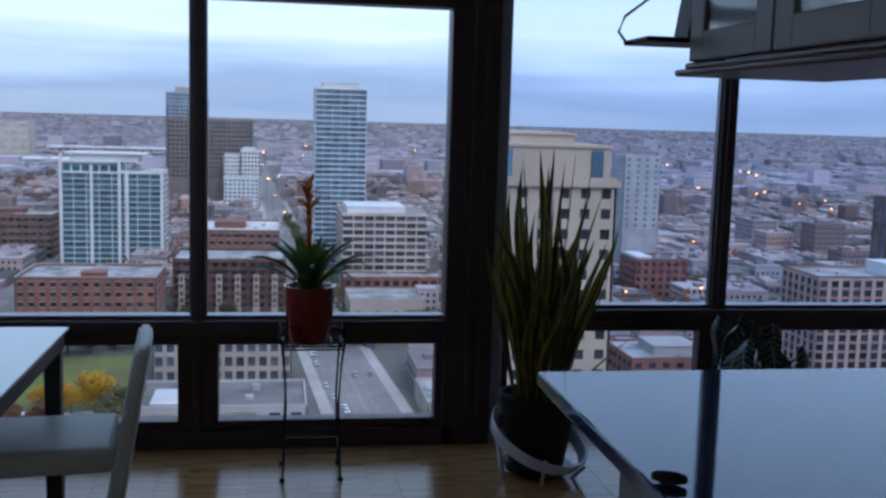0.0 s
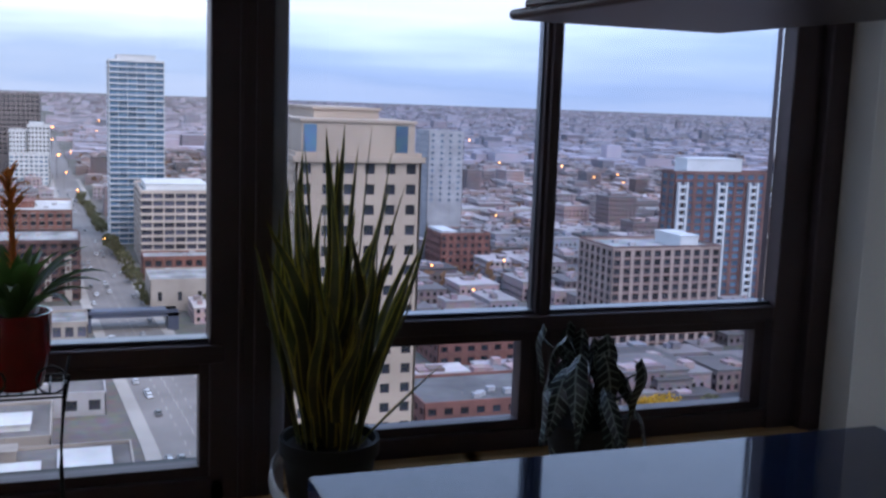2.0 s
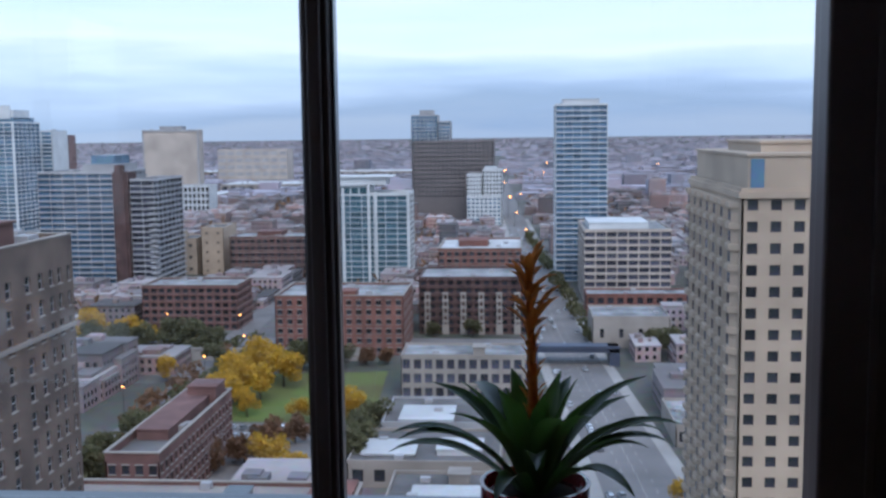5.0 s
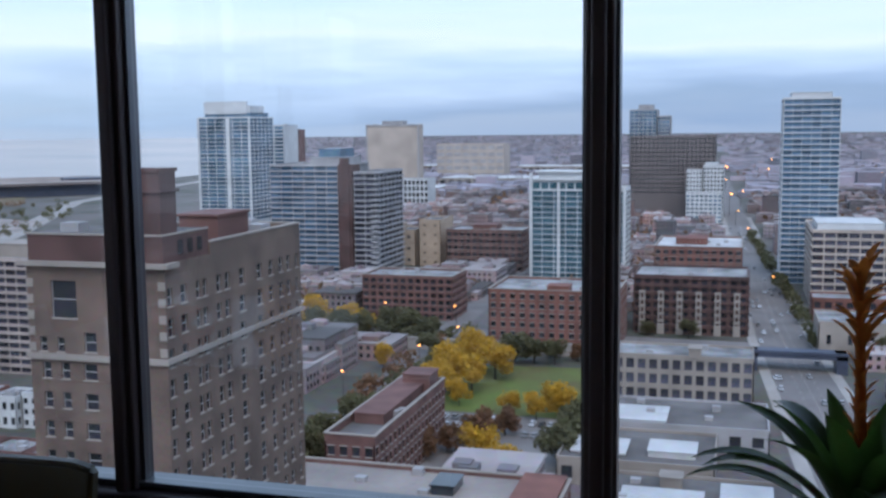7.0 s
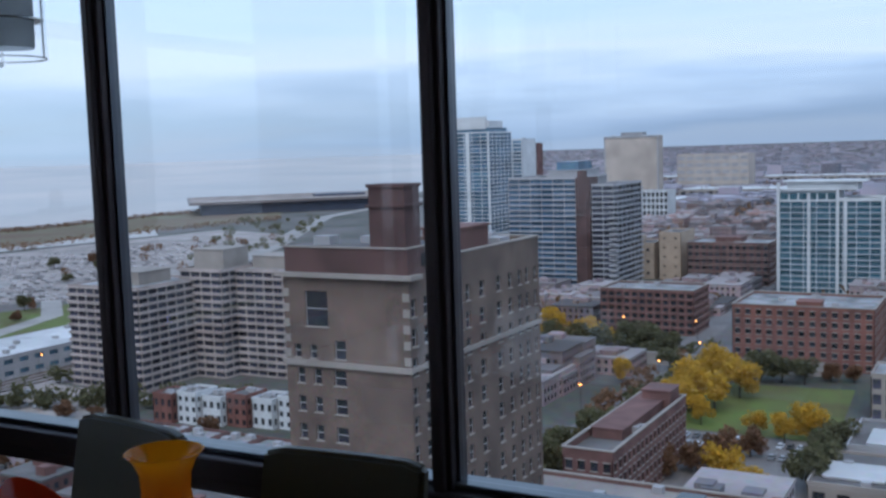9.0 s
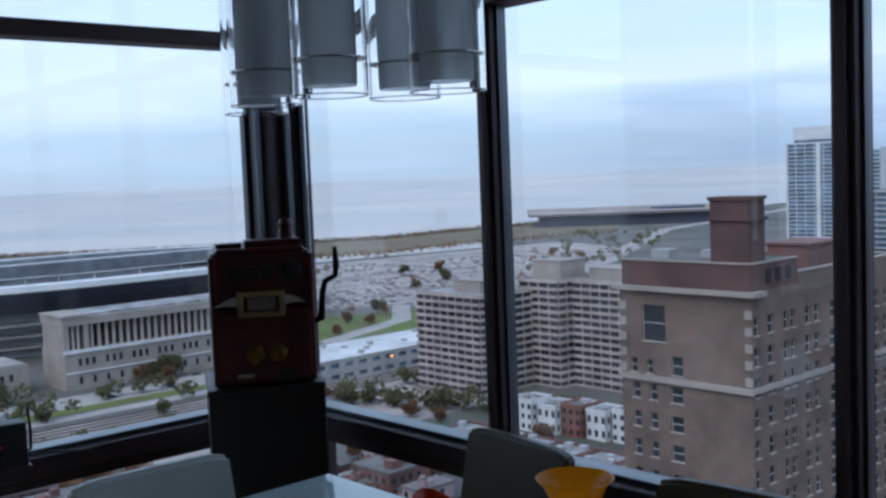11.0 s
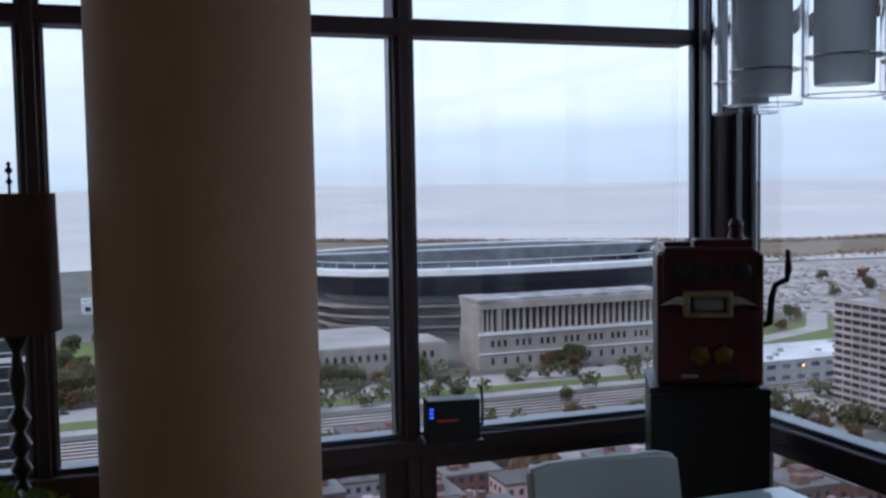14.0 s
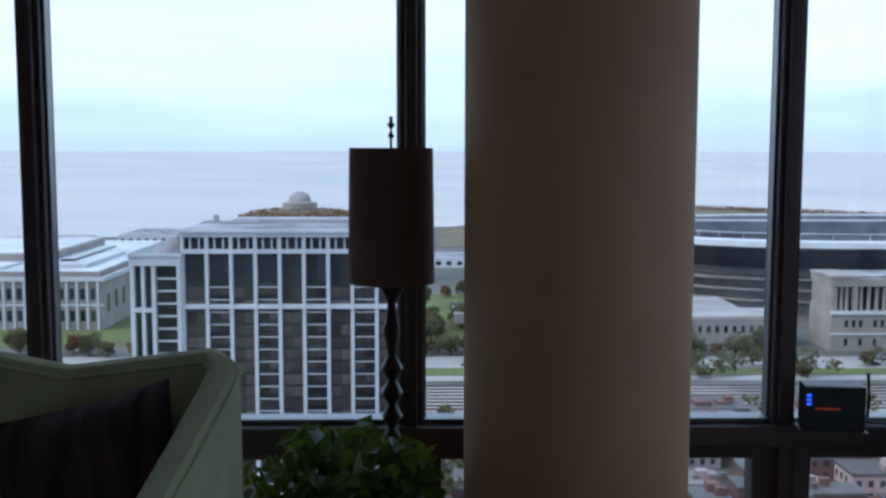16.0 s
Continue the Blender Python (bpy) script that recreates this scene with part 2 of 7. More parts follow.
BEIGE = mat("beige concrete", (0.46, 0.355, 0.265), 0.8, 0, 0.1, 0.1, 2.0)
TAN = mat("tan brick", (0.19, 0.135, 0.108), 0.85, 0, 0.25, 0.2, 3.0, tint=(0.12, 0.085, 0.07))
PALE_SLAB = mat("weathered pale concrete", (0.50, 0.42, 0.36), 0.8, 0, 0.12, 0.06, 1.2)
STONE = mat("pale limestone", (0.33, 0.285, 0.25), 0.8, 0, 0.12, 0.1, 2.0)
BRICK = mat("red brick", (0.225, 0.095, 0.073), 0.85, 0, 0.2, 0.15, 3.0, tint=(0.14, 0.062, 0.05))
BRICK_BLACK = mat("sooty dark brick", (0.115, 0.062, 0.056), 0.85, 0, 0.25, 0.15, 3.0)
BRICK_DARK = mat("dark brown brick", (0.195, 0.098, 0.085), 0.85, 0, 0.2, 0.15, 3.0)
WHITE_WALL = mat("white concrete", (0.60, 0.60, 0.60), 0.7, 0, 0.08, 0.1, 1.5)
GREY_WALL = mat("grey concrete", (0.39, 0.375, 0.38), 0.75, 0, 0.12, 0.1, 1.5)
BROWN_SLAB = mat("brown grey cladding", (0.172, 0.144, 0.138), 0.7, 0, 0.1, 0.1, 1.2)
ROOF_PALE = mat("pale roof membrane", (0.44, 0.43, 0.43), 0.85, 0, 0.4, 0.09, 0.9, tint=(0.16, 0.155, 0.155))
WHITE_ROOF = mat("white roof sheets", (0.62, 0.61, 0.61), 0.8, 0, 0.15, 0.05, 0.6)
ROOF_DARK = mat("dark gravel roof", (0.17, 0.155, 0.15), 0.9, 0, 0.25, 0.08, 1.0)
PANE_BLUE = mat("blue curtain glass", (0.125, 0.215, 0.31), 0.12, 0, 0.3, 0.05, 0.6, random_tint=0.35)
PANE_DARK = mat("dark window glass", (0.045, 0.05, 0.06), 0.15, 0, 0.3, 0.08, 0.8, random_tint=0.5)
CONDO = mat("pinkish grey concrete", (0.43, 0.36, 0.33), 0.8, 0, 0.15, 0.1, 1.5)
PANE_MID = mat("smoky window glass", (0.10, 0.105, 0.135), 0.15, 0, 0.3, 0.08, 0.8, random_tint=0.5)
PANE_BROWN = mat("brownish window glass", (0.15, 0.12, 0.105), 0.2, 0, 0.4, 0.08, 0.8, random_tint=0.6)
PANE_TEAL = mat("teal curtain glass", (0.075, 0.16, 0.20), 0.12, 0, 0.25, 0.05, 0.6, random_tint=0.3)
CITY_WALL = mat("mixed low houses", (0.33, 0.205, 0.18), 0.9, 0, 0.25, 0.02, 0.5, island=0.5, tint=(0.27, 0.27, 0.30))
CITY_ROOF = mat("mixed flat roofs", (0.30, 0.262, 0.258), 0.9, 0, 0.2, 0.02, 0.5, island=0.75)
# aerial haze is put into these cool grey lavender base colours
HAZE_WALL = mat("far houses with haze tint", (0.32, 0.265, 0.29), 0.9, 0, 0.2, 0.02, 0.5, island=0.45, tint=(0.27, 0.28, 0.33))
HAZE_ROOF = mat("far roofs with haze tint", (0.33, 0.30, 0.345), 0.9, 0, 0.15, 0.02, 0.5, island=0.6)
STADIUM_DARK = mat("slate stadium cladding", (0.075, 0.085, 0.125), 0.5, 0.2, 0.15, 0.05, 0.8)
SEATS = mat("grey stands", (0.13, 0.14, 0.16), 0.8, 0, 0.2, 0.1, 1.0)
YELLOW_LEAF = mat("yellow autumn leaves", (0.575, 0.345, 0.025), 0.7, 0, 0.3, 0.3, 3.0, island=0.45)
GREEN_LEAF = mat("dull green leaves", (0.135, 0.122, 0.058), 0.8, 0, 0.3, 0.3, 3.0, island=0.45)
RUST_LEAF = mat("rusty leaves", (0.231, 0.119, 0.063), 0.8, 0, 0.3, 0.3, 3.0, island=0.45)
BARK = mat("grey bark", (0.09, 0.07, 0.055), 0.95, 0, 0.25, 1.0, 8.0)
CAR_PAINT = mat("car paint", (0.34, 0.35, 0.37), 0.3, 0.2, 0.05, 1, 5, random_tint=0.9)
TYRE = mat("rubber", (0.02, 0.02, 0.02), 0.8)
SODIUM = glow("sodium street light", (1.0, 0.36, 0.07), 8.0)
shine_through(GREEN_LEAF, (0.22, 0.21, 0.09), 0.35)
shine_through(RUST_LEAF, (0.32, 0.18, 0.09), 0.35)
shine_through(YELLOW_LEAF, (0.75, 0.45, 0.04), 0.35)
RAIL = mat("rusty rails", (0.12, 0.085, 0.07), 0.6, 0.4, 0.2, 0.1, 2)

# ---- mesh helpers ----


def mesh_of(name, verts, faces, material, smooth=False):
    me = bpy.data.meshes.new(name)
    me.from_pydata(verts, [], faces)
    me.materials.append(material)
    if smooth:
        me.polygons.foreach_set("use_smooth", [True] * len(me.polygons))
    me.update()
    return me


CUBE = [(0, 3, 2, 1), (4, 5, 6, 7), (0, 1, 5, 4), (1, 2, 6, 5), (2, 3, 7, 6), (3, 0, 4, 7)]


def boxes(name, rows, material):
    """One mesh of many boxes x0, x1, y0, y1, z0, z1."""
    vs, fs = [], []
    for x0, x1, y0, y1, z0, z1 in rows:
        o = len(vs)
        vs += [(x0, y0, z0), (x1, y0, z0), (x1, y1, z0), (x0, y1, z0), (x0, y0, z1), (x1, y0, z1), (x1, y1, z1), (x0, y1, z1)]
        fs += [tuple(o + i for i in f) for f in CUBE]
    return mesh_of(name, vs, fs, material)


def soft_box(name, rows, material, edge=0.01, segments=2):
    """Bevelled boxes, joined into one mesh."""
    bm = bmesh.new()
    for x0, x1, y0, y1, z0, z1 in rows:
        made = bmesh.ops.create_cube(bm, size=1)["verts"]
        for v in made:
            v.co = ((x0 + x1) / 2 + v.co.x * (x1 - x0), (y0 + y1) / 2 + v.co.y * (y1 - y0), (z0 + z1) / 2 + v.co.z * (z1 - z0))
    bmesh.ops.bevel(bm, geom=bm.edges[:], offset=edge, segments=segments, affect="EDGES", profile=0.5)
    return finish(name, bm, material, edge >= 0.02)


def finish(name, bm, material, smooth=True):
    me = bpy.data.meshes.new(name)
    bmesh.ops.recalc_face_normals(bm, faces=bm.faces[:])
    bm.to_mesh(me)
    bm.free()
    me.materials.append(material)
    if smooth:
        me.polygons.foreach_set("use_smooth", [True] * len(me.polygons))
        me.set_sharp_from_angle(angle=radians(40))
    return me


def lathe(name, profile, material, n=32, closed=True):
    """A turned body from rows of radius and height."""
    vs, fs = [], []
    for r, z in profile:
        vs += [(r * math.cos(2 * math.pi * i / n), r * math.sin(2 * math.pi * i / n), z) for i in range(n)]
    for k in range(len(profile) - 1):
        for i in range(n):
            j = (i + 1) % n
            fs.append((k * n + i, k * n + j, (k + 1) * n + j, (k + 1) * n + i))
    if closed:
        fs.append(tuple(reversed(range(n))))
        fs.append(tuple(range((len(profile) - 1) * n, len(profile) * n)))
    me = mesh_of(name, vs, fs, material, True)
    me.set_sharp_from_angle(angle=radians(45))
    return me


def tube(name, points, radius, material, n=8):
    """A round bar along points."""
    vs, fs = [], []
    pts = [Vector(p) for p in points]
    for k, p in enumerate(pts):
        d = (pts[min(k + 1, len(pts) - 1)] - pts[max(k - 1, 0)]).normalized()
        side = d.cross(Vector((0, 0, 1)))
        side = side.normalized() if side.length > 0.05 else Vector((1, 0, 0))
        up = side.cross(d).normalized()
        r = radius[k] if isinstance(radius, (list, tuple)) else radius
        vs += [tuple(p + r * (math.cos(2 * math.pi * i / n) * side + math.sin(2 * math.pi * i / n) * up)) for i in range(n)]
    for k in range(len(pts) - 1):
        for i in range(n):
            j = (i + 1) % n
            fs.append((k * n + i, k * n + j, (k + 1) * n + j, (k + 1) * n + i))
    fs += [tuple(reversed(range(n))), tuple(range((len(pts) - 1) * n, len(pts) * n))]
    return mesh_of(name, vs, fs, material, True)


def thing(name, label, category, place=(0, 0, 0), turn=0.0, group="", kind=""):
    ob = new(name)
    ob.empty_display_size = 0.1
    ob.matrix_world = pose(*place, 0, 0, turn)
    return tagged(ob, label, category, group, kind)


def part(name, me, parent, label="", place=(0, 0, 0), turn=(0, 0, 0)):
    ob = new(name, me)
    ob.parent = parent
    ob.matrix_basis = pose(*place, *turn)
    return tagged(ob, label)


def single(name, me, label, category, place=(0, 0, 0), turn=0.0, group="", kind=""):
    ob = new(name, me)
    ob.matrix_world = pose(*place, 0, 0, turn)
    return tagged(ob, label, category, group, kind)


def structure(name, me, label="", category=""):
    return tagged(new(name, me), label, category, "", "structure")


# ---- the room's shell ----
SOUTH, EAST, BAY = 5.646, -3.092, 5.92
SILL, HEAD, TOP = 0.63, 2.12, 2.75
WEST, NORTH = 4.78, -2.6

floor_slab = structure("floor", boxes("floor", [(EAST - 0.25, WEST + 0.15, NORTH - 0.15, BAY + 0.25, -0.25, -0.012)], ROOF_DARK), "honey oak board floor with a soft sheen", "floor")
structure("ceiling", boxes("ceiling", [(EAST - 0.25, WEST + 0.15, NORTH - 0.15, BAY + 0.25, TOP, TOP + 0.2)], PLASTER), "plain white painted ceiling", "ceiling")
structure("wall_north", boxes("wall_north", [(EAST - 0.1, WEST, NORTH - 0.15, NORTH, -0.01, TOP)], PAINT), "plain cream painted wall", "wall")
structure("wall_west", boxes("wall_west", [(WEST, WEST + 0.15, NORTH, BAY + 0.15, -0.01, TOP)], PAINT), "plain cream painted wall", "wall")
structure("wall_partition", soft_box("wall_partition", [(2.84, 2.97, NORTH, 3.50, -0.01, TOP)], PAINT, 0.006), "cream painted partition wall beside the kitchen counter", "wall")
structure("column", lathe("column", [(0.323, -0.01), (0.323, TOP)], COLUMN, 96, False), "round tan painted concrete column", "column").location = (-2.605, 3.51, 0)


def bars_x(name, x0, x1, y, parent, material=BRONZE, head=HEAD):
    """Rails of a glazed wall along x at y: base, sill with its ledge, head and top."""
    part("base_rail", soft_box("rail", [(x0, x1, y - 0.02, y + 0.12, -0.01, 0.09)], material, 0.006), parent)
    part("sill_rail", soft_box("rail", [(x0, x1, y - 0.03, y + 0.12, 0.545, SILL - 0.012)], material, 0.008), parent)
    part("sill_trim", soft_box("rail", [(x0, x1, y + 0.012, y + 0.10, SILL - 0.010, SILL + 0.006)], STEEL, 0.003), parent, "pale metal glazing bead")
    part("head_rail", soft_box("rail", [(x0, x1, y - 0.02, y + 0.12, head - 0.03, head + 0.03)], material, 0.006), parent)
    part("top_rail", soft_box("rail", [(x0, x1, y - 0.02, y + 0.12, TOP - 0.07, TOP)], material, 0.006), parent)


def bars_y(x, y0, y1, parent, material=BRONZE):
    part("base_rail", soft_box("rail", [(x - 0.12, x + 0.02, y0, y1, -0.01, 0.09)], material, 0.006), parent)
    part("sill_rail", soft_box("rail", [(x - 0.12, x + 0.03, y0, y1, 0.545, SILL - 0.012)], material, 0.008), parent)
    part("sill_trim", soft_box("rail", [(x - 0.10, x - 0.012, y0, y1, SILL - 0.010, SILL + 0.006)], STEEL, 0.003), parent, "pale metal glazing bead")
    part("head_rail", soft_box("rail", [(x - 0.12, x + 0.02, y0, y1, HEAD - 0.03, HEAD + 0.03)], material, 0.006), parent)
    part("top_rail", soft_box("rail", [(x - 0.12, x + 0.02, y0, y1, TOP - 0.07, TOP)], material, 0.006), parent)


def pane_ob(rows, parent, material=GLASS):
    ob = part("pane", boxes("pane", rows, material), parent)
    ob.visible_shadow = False
    return ob


def mullion_mesh(w, depth=0.14, z0=0.0, z1=TOP):
    """A post with a stepped front: two flanges and a proud centre rib."""
    return soft_box("mullion", [(-w / 2, w / 2, 0.0, depth - 0.02, z0, z1), (-w / 4, w / 4, -0.022, 0.01, z0, z1)], BRONZE, 0.005)


def glazed_x(name, label, posts, y, w=0.078, head=HEAD, glass=GLASS):
    win = thing(name, label, "window", (0, 0, 0), 0, "", "structure")
    bars_x(name, posts[0], posts[-1], y, win, BRONZE, head)
    me = mullion_mesh(w, 0.105)
    for x in posts[1:-1]:
        part("mullion", me, win, "", (x, y, 0))
    for x in posts[1:-1]:
        for q in (-1, 1):
            part("glazing_bead", boxes("bead", [(x + q * (w / 2 + 0.004) - 0.005, x + q * (w / 2 + 0.004) + 0.005, y + 0.03, y + 0.075, SILL, head - 0.03)], STEEL), win, "grey metal bead")
    for a, b in zip(posts, posts[1:]):
        a2, b2 = a + w / 2, b - w / 2
        pane_ob([(a2 - 0.01, b2 + 0.01, y + 0.05, y + 0.062, SILL - 0.01, head - 0.02)], win, glass)
        pane_ob([(a2 - 0.01, b2 + 0.01, y + 0.05, y + 0.062, head + 0.02, TOP - 0.05)], win, glass)
        pane_ob([(a2 + 0.05, b2 - 0.05, y + 0.05, y + 0.062, 0.12, 0.51)], win, glass)
        part("vent_frame", soft_box("vent_frame", [(a2, a2 + 0.062, y + 0.0, y + 0.09, 0.09, 0.545), (b2 - 0.062, b2, y + 0.0, y + 0.09, 0.09, 0.545),
             (a2 + 0.06, b2 - 0.06, y + 0.0, y + 0.09, 0.09, 0.132), (a2 + 0.06, b2 - 0.06, y + 0.0, y + 0.09, 0.498, 0.545)], BRONZE, 0.005), win)
    return win


def glazed_y(name, label, posts, x, w=0.078):
    win = thing(name, label, "window", (0, 0, 0), 0, "", "structure")
    bars_y(x, posts[0], posts[-1], win)
    me = mullion_mesh(w)
    for y in posts[1:-1]:
        part("mullion", me, win, "", (x, y, 0), (0, 0, 90))
    for y in posts[1:-1]:
        for q in (-1, 1):
            part("glazing_bead", boxes("bead", [(x - 0.075, x - 0.03, y + q * (w / 2 + 0.004) - 0.005, y + q * (w / 2 + 0.004) + 0.005, SILL, HEAD - 0.03)], STEEL), win, "grey metal bead")
    for a, b in zip(posts, posts[1:]):
        a2, b2 = a + w / 2, b - w / 2
        pane_ob([(x - 0.062, x - 0.05, a2 - 0.01, b2 + 0.01, SILL - 0.01, HEAD - 0.02)], win)
        pane_ob([(x - 0.062, x - 0.05, a2 - 0.01, b2 + 0.01, HEAD + 0.02, TOP - 0.05)], win)
        pane_ob([(x - 0.062, x - 0.05, a2 + 0.05, b2 - 0.05, 0.12, 0.51)], win)
        part("vent_frame", soft_box("vent_frame", [(x - 0.09, x, a2, a2 + 0.062, 0.09, 0.545), (x - 0.09, x, b2 - 0.062, b2, 0.09, 0.545),
             (x - 0.09, x, a2 + 0.06, b2 - 0.06, 0.09, 0.132), (x - 0.09, x, a2 + 0.06, b2 - 0.06, 0.498, 0.545)], BRONZE, 0.005), win)
    return win


glazed_x("window_1", "floor to ceiling window with dark bronze frames over the city", [-2.96, -1.845, -0.630, 0.574, 1.79], SOUTH, 0.063)
glazed_x("window_2", "set-back window with dark bronze frames behind the counter", [2.02, 3.258, 4.52], BAY, 0.078, 2.5, GLASS_BLUE)
glazed_y("window_3", "floor to ceiling window with dark bronze frames over the lake", [-2.55, -0.75, 0.55, 1.79, 3.03, 4.29, 5.50], EAST)
# corner posts
corner = thing("corner_post", "fluted dark bronze post in the glazed corner", "post", (0, 0, 0), 0, "", "structure")
part("post_core", soft_box("core", [(EAST - 0.10, EAST + 0.10, SOUTH - 0.10, SOUTH + 0.12, -0.01, TOP)], BRONZE, 0.008), corner)
for dx, dy in ((0.125, -0.02), (0.125, 0.05), (-0.01, -0.125), (0.06, -0.115)):
    part("rib", soft_box("rib", [(-0.014, 0.014, -0.014, 0.014, 0, TOP)], STEEL, 0.004), corner, "", (EAST + dx, SOUTH + dy, 0))
pier = thing("wall_pier", "broad dark bronze pier between the two windows", "pier", (0, 0, 0), 0, "", "structure")
part("pier_body", soft_box("body", [(1.733, 1.968, SOUTH - 0.02, SOUTH + 0.11, -0.01, TOP)], BRONZE, 0.008), pier)
part("pier_rib", soft_box("rib", [(1.84, 1.86, SOUTH - 0.034, SOUTH, 0, TOP), (1.90, 1.915, SOUTH - 0.03, SOUTH, 0, TOP)], BRONZE, 0.003), pier)
part("pier_strip", soft_box("strip", [(1.970, 2.030, SOUTH + 0.02, BAY + 0.12, -0.01, TOP)], STRIP, 0.01), pier, "paler metal edge strip")
jamb = thing("wall_jamb", "dark bronze post beside the cream wall", "post", (0, 0, 0), 0, "", "structure")
part("jamb_body", soft_box("body", [(4.50, 4.66, BAY - 0.04, BAY + 0.12, -0.01, TOP)], BRONZE, 0.008), jamb)
part("jamb_rib", soft_box("rib", [(4.66, 4.78, BAY - 0.10, BAY + 0.12, -0.01, TOP)], BRONZE, 0.01), jamb)

# ---- kitchen counter and cabinet ----
counter = thing("kitchen_counter", "polished dark granite counter on grey cabinets", "counter", (2.22, 1.7, 0))
part("worktop", soft_box("worktop", [(-0.60, 0.615, -1.9, 1.71, 0.88, 0.92)], GRANITE, 0.006), counter, "mirror polished dark granite")
part("body", soft_box("body", [(-0.36, 0.60, -1.85, 1.66, 0.0, 0.88)], CAB_GREY, 0.004), counter)
for i in range(5):
    part("panel", soft_box("panel", [(-0.382, -0.36, -1.84 + i * 0.70, -1.16 + i * 0.70, 0.10, 0.86)], CAB_GREY, 0.006), counter)

wall_cab = thing("hanging_cabinet", "grey hanging kitchen cabinet with glass doors", "cabinet", (2.17, 1.9, 0))
part("bottom", soft_box("bottom", [(-0.17, 0.17, -1.3, 1.47, 1.740, 1.76)], CAB_GREY, 0.004), wall_cab)
part("trim", soft_box("trim", [(-0.215, 0.215, -1.33, 1.51, 1.705, 1.723)], CAB_TRIM, 0.008, 3), wall_cab, "dark cherry bullnose trim")
part("cornice", soft_box("cornice", [(-0.195, 0.195, -1.32, 1.49, 1.723, 1.740)], CAB_TRIM, 0.006), wall_cab, "dark cherry moulding")
part("top", soft_box("top", [(-0.19, 0.19, -1.3, 1.48, 2.70, 2.748)], CAB_GREY, 0.004), wall_cab)
part("end_panel", soft_box("end_panel", [(-0.175, 0.175, 1.452, 1.475, 1.76, 2.70)], CAB_GREY, 0.004), wall_cab)
for z in (2.05, 2.36):
    part("shelf", soft_box("shelf", [(-0.15, 0.15, -1.28, 1.45, z, z + 0.02)], CAB_GREY, 0.003), wall_cab)
for side in (-1, 1):
    for i in range(6):
        y0, y1 = 1.47 - (i + 1) * 0.46, 1.47 - i * 0.46 - 0.006
        x0, x1 = (-0.195, -0.172) if side < 0 else (0.172, 0.195)
        door = part("door", soft_box("door", [(x0, x1, y0, y0 + 0.085, 1.742, 2.70), (x0, x1, y1 - 0.085, y1, 1.742, 2.70),
                    (x0, x1, y0 + 0.08, y1 - 0.08, 1.742, 1.815), (x0, x1, y0 + 0.08, y1 - 0.08, 2.61, 2.70)], CAB_GREY, 0.005), wall_cab)
        part("door_glass", boxes("door_glass", [(x0 + 0.008, x1 - 0.008, y0 + 0.08, y1 - 0.08, 1.81, 2.62)], CAB_GLASS), door, "clear glass pane")

# things standing in the cabinet
for i, (y, h, r) in enumerate(((3.15, 0.19, 0.035), (3.02, 0.15, 0.045), (2.72, 0.2, 0.035), (2.55, 0.16, 0.04), (2.25, 0.18, 0.04), (1.95, 0.17, 0.045))):
    single("storage_jar", lathe("jar", [(r * 0.9, 0), (r, 0.01), (r, h * 0.8), (r * 0.6, h * 0.9), (r * 0.62, h)], WHITE_ENAMEL if i % 2 else BLACK, 20),
           "white jar on the cabinet floor" if i % 2 else "dark bottle on the cabinet floor", "jar", (2.17, y, 1.76), 0, "jars in the cabinet")

rack = thing("hanging_tray", "black metal tray hung beside the cabinet end with a loose cable", "tray", (2.02, 3.47, 1.79))
part("tray", soft_box("tray", [(-0.16, 0.08, -0.11, 0.08, 0.0, 0.014)], BLACK_METAL, 0.005), rack)
bmw = bmesh.new()
for pts in (((-0.03, 0.0), (0.08, 0.0), (0.08, 0.42), (0.035, 0.42)),):
    lo = [bmw.verts.new((x, -0.05, z + 0.012)) for x, z in pts]
    hi = [bmw.verts.new((x, 0.05, z + 0.012)) for x, z in pts]
    bmw.faces.new(lo), bmw.faces.new(hi)
    for i in range(4):
        bmw.faces.new((lo[i], lo[(i + 1) % 4], hi[(i + 1) % 4], hi[i]))
part("bracket", finish("bracket", bmw, BLACK_METAL, False), rack)
part("cable", tube("cable", [(0.05, 0, 0.45), (0.0, 0, 0.36), (-0.06, 0, 0.22), (-0.12, 0, 0.12), (-0.185, 0, 0.07), (-0.20, 0, 0.03), (-0.18, 0, 0.005), (-0.155, 0, 0.002)], 0.004, BLACK, 6), rack)

single("glasses_case", lathe("glasses_case", [(0.002, -0.034), (0.008, -0.031), (0.0115, -0.017), (0.0125, 0.0), (0.0115, 0.017), (0.008, 0.031), (0.002, 0.034)], POT_BLACK, 18),
       "small dark rounded case lying on the counter", "case", (1.655, 2.55, 0.9325)).rotation_euler = (radians(90), 0, radians(62))

# ---- dining table, chairs and what stands on the table ----
table = thing("dining_table", "white glass dining table on a dark frame", "table", (-0.80, 4.19, 0))
part("tabletop", soft_box("tabletop", [(-0.945, 0.945, -0.70, 0.70, 0.728, 0.742)], TABLE_GLASS, 0.004), table, "white back-painted glass")
part("frame", soft_box("frame", [(-0.93, 0.93, -0.685, -0.63, 0.66, 0.728), (-0.93, 0.93, 0.63, 0.685, 0.66, 0.728), (-0.93, -0.875, -0.63, 0.63, 0.66, 0.728), (0.875, 0.93, -0.63, 0.63, 0.66, 0.728)], BLACK, 0.004), table, "dark steel frame")
leg_me = soft_box("leg", [(-0.03, 0.03, -0.03, 0.03, -0.002, 0.665)], BLACK, 0.005)
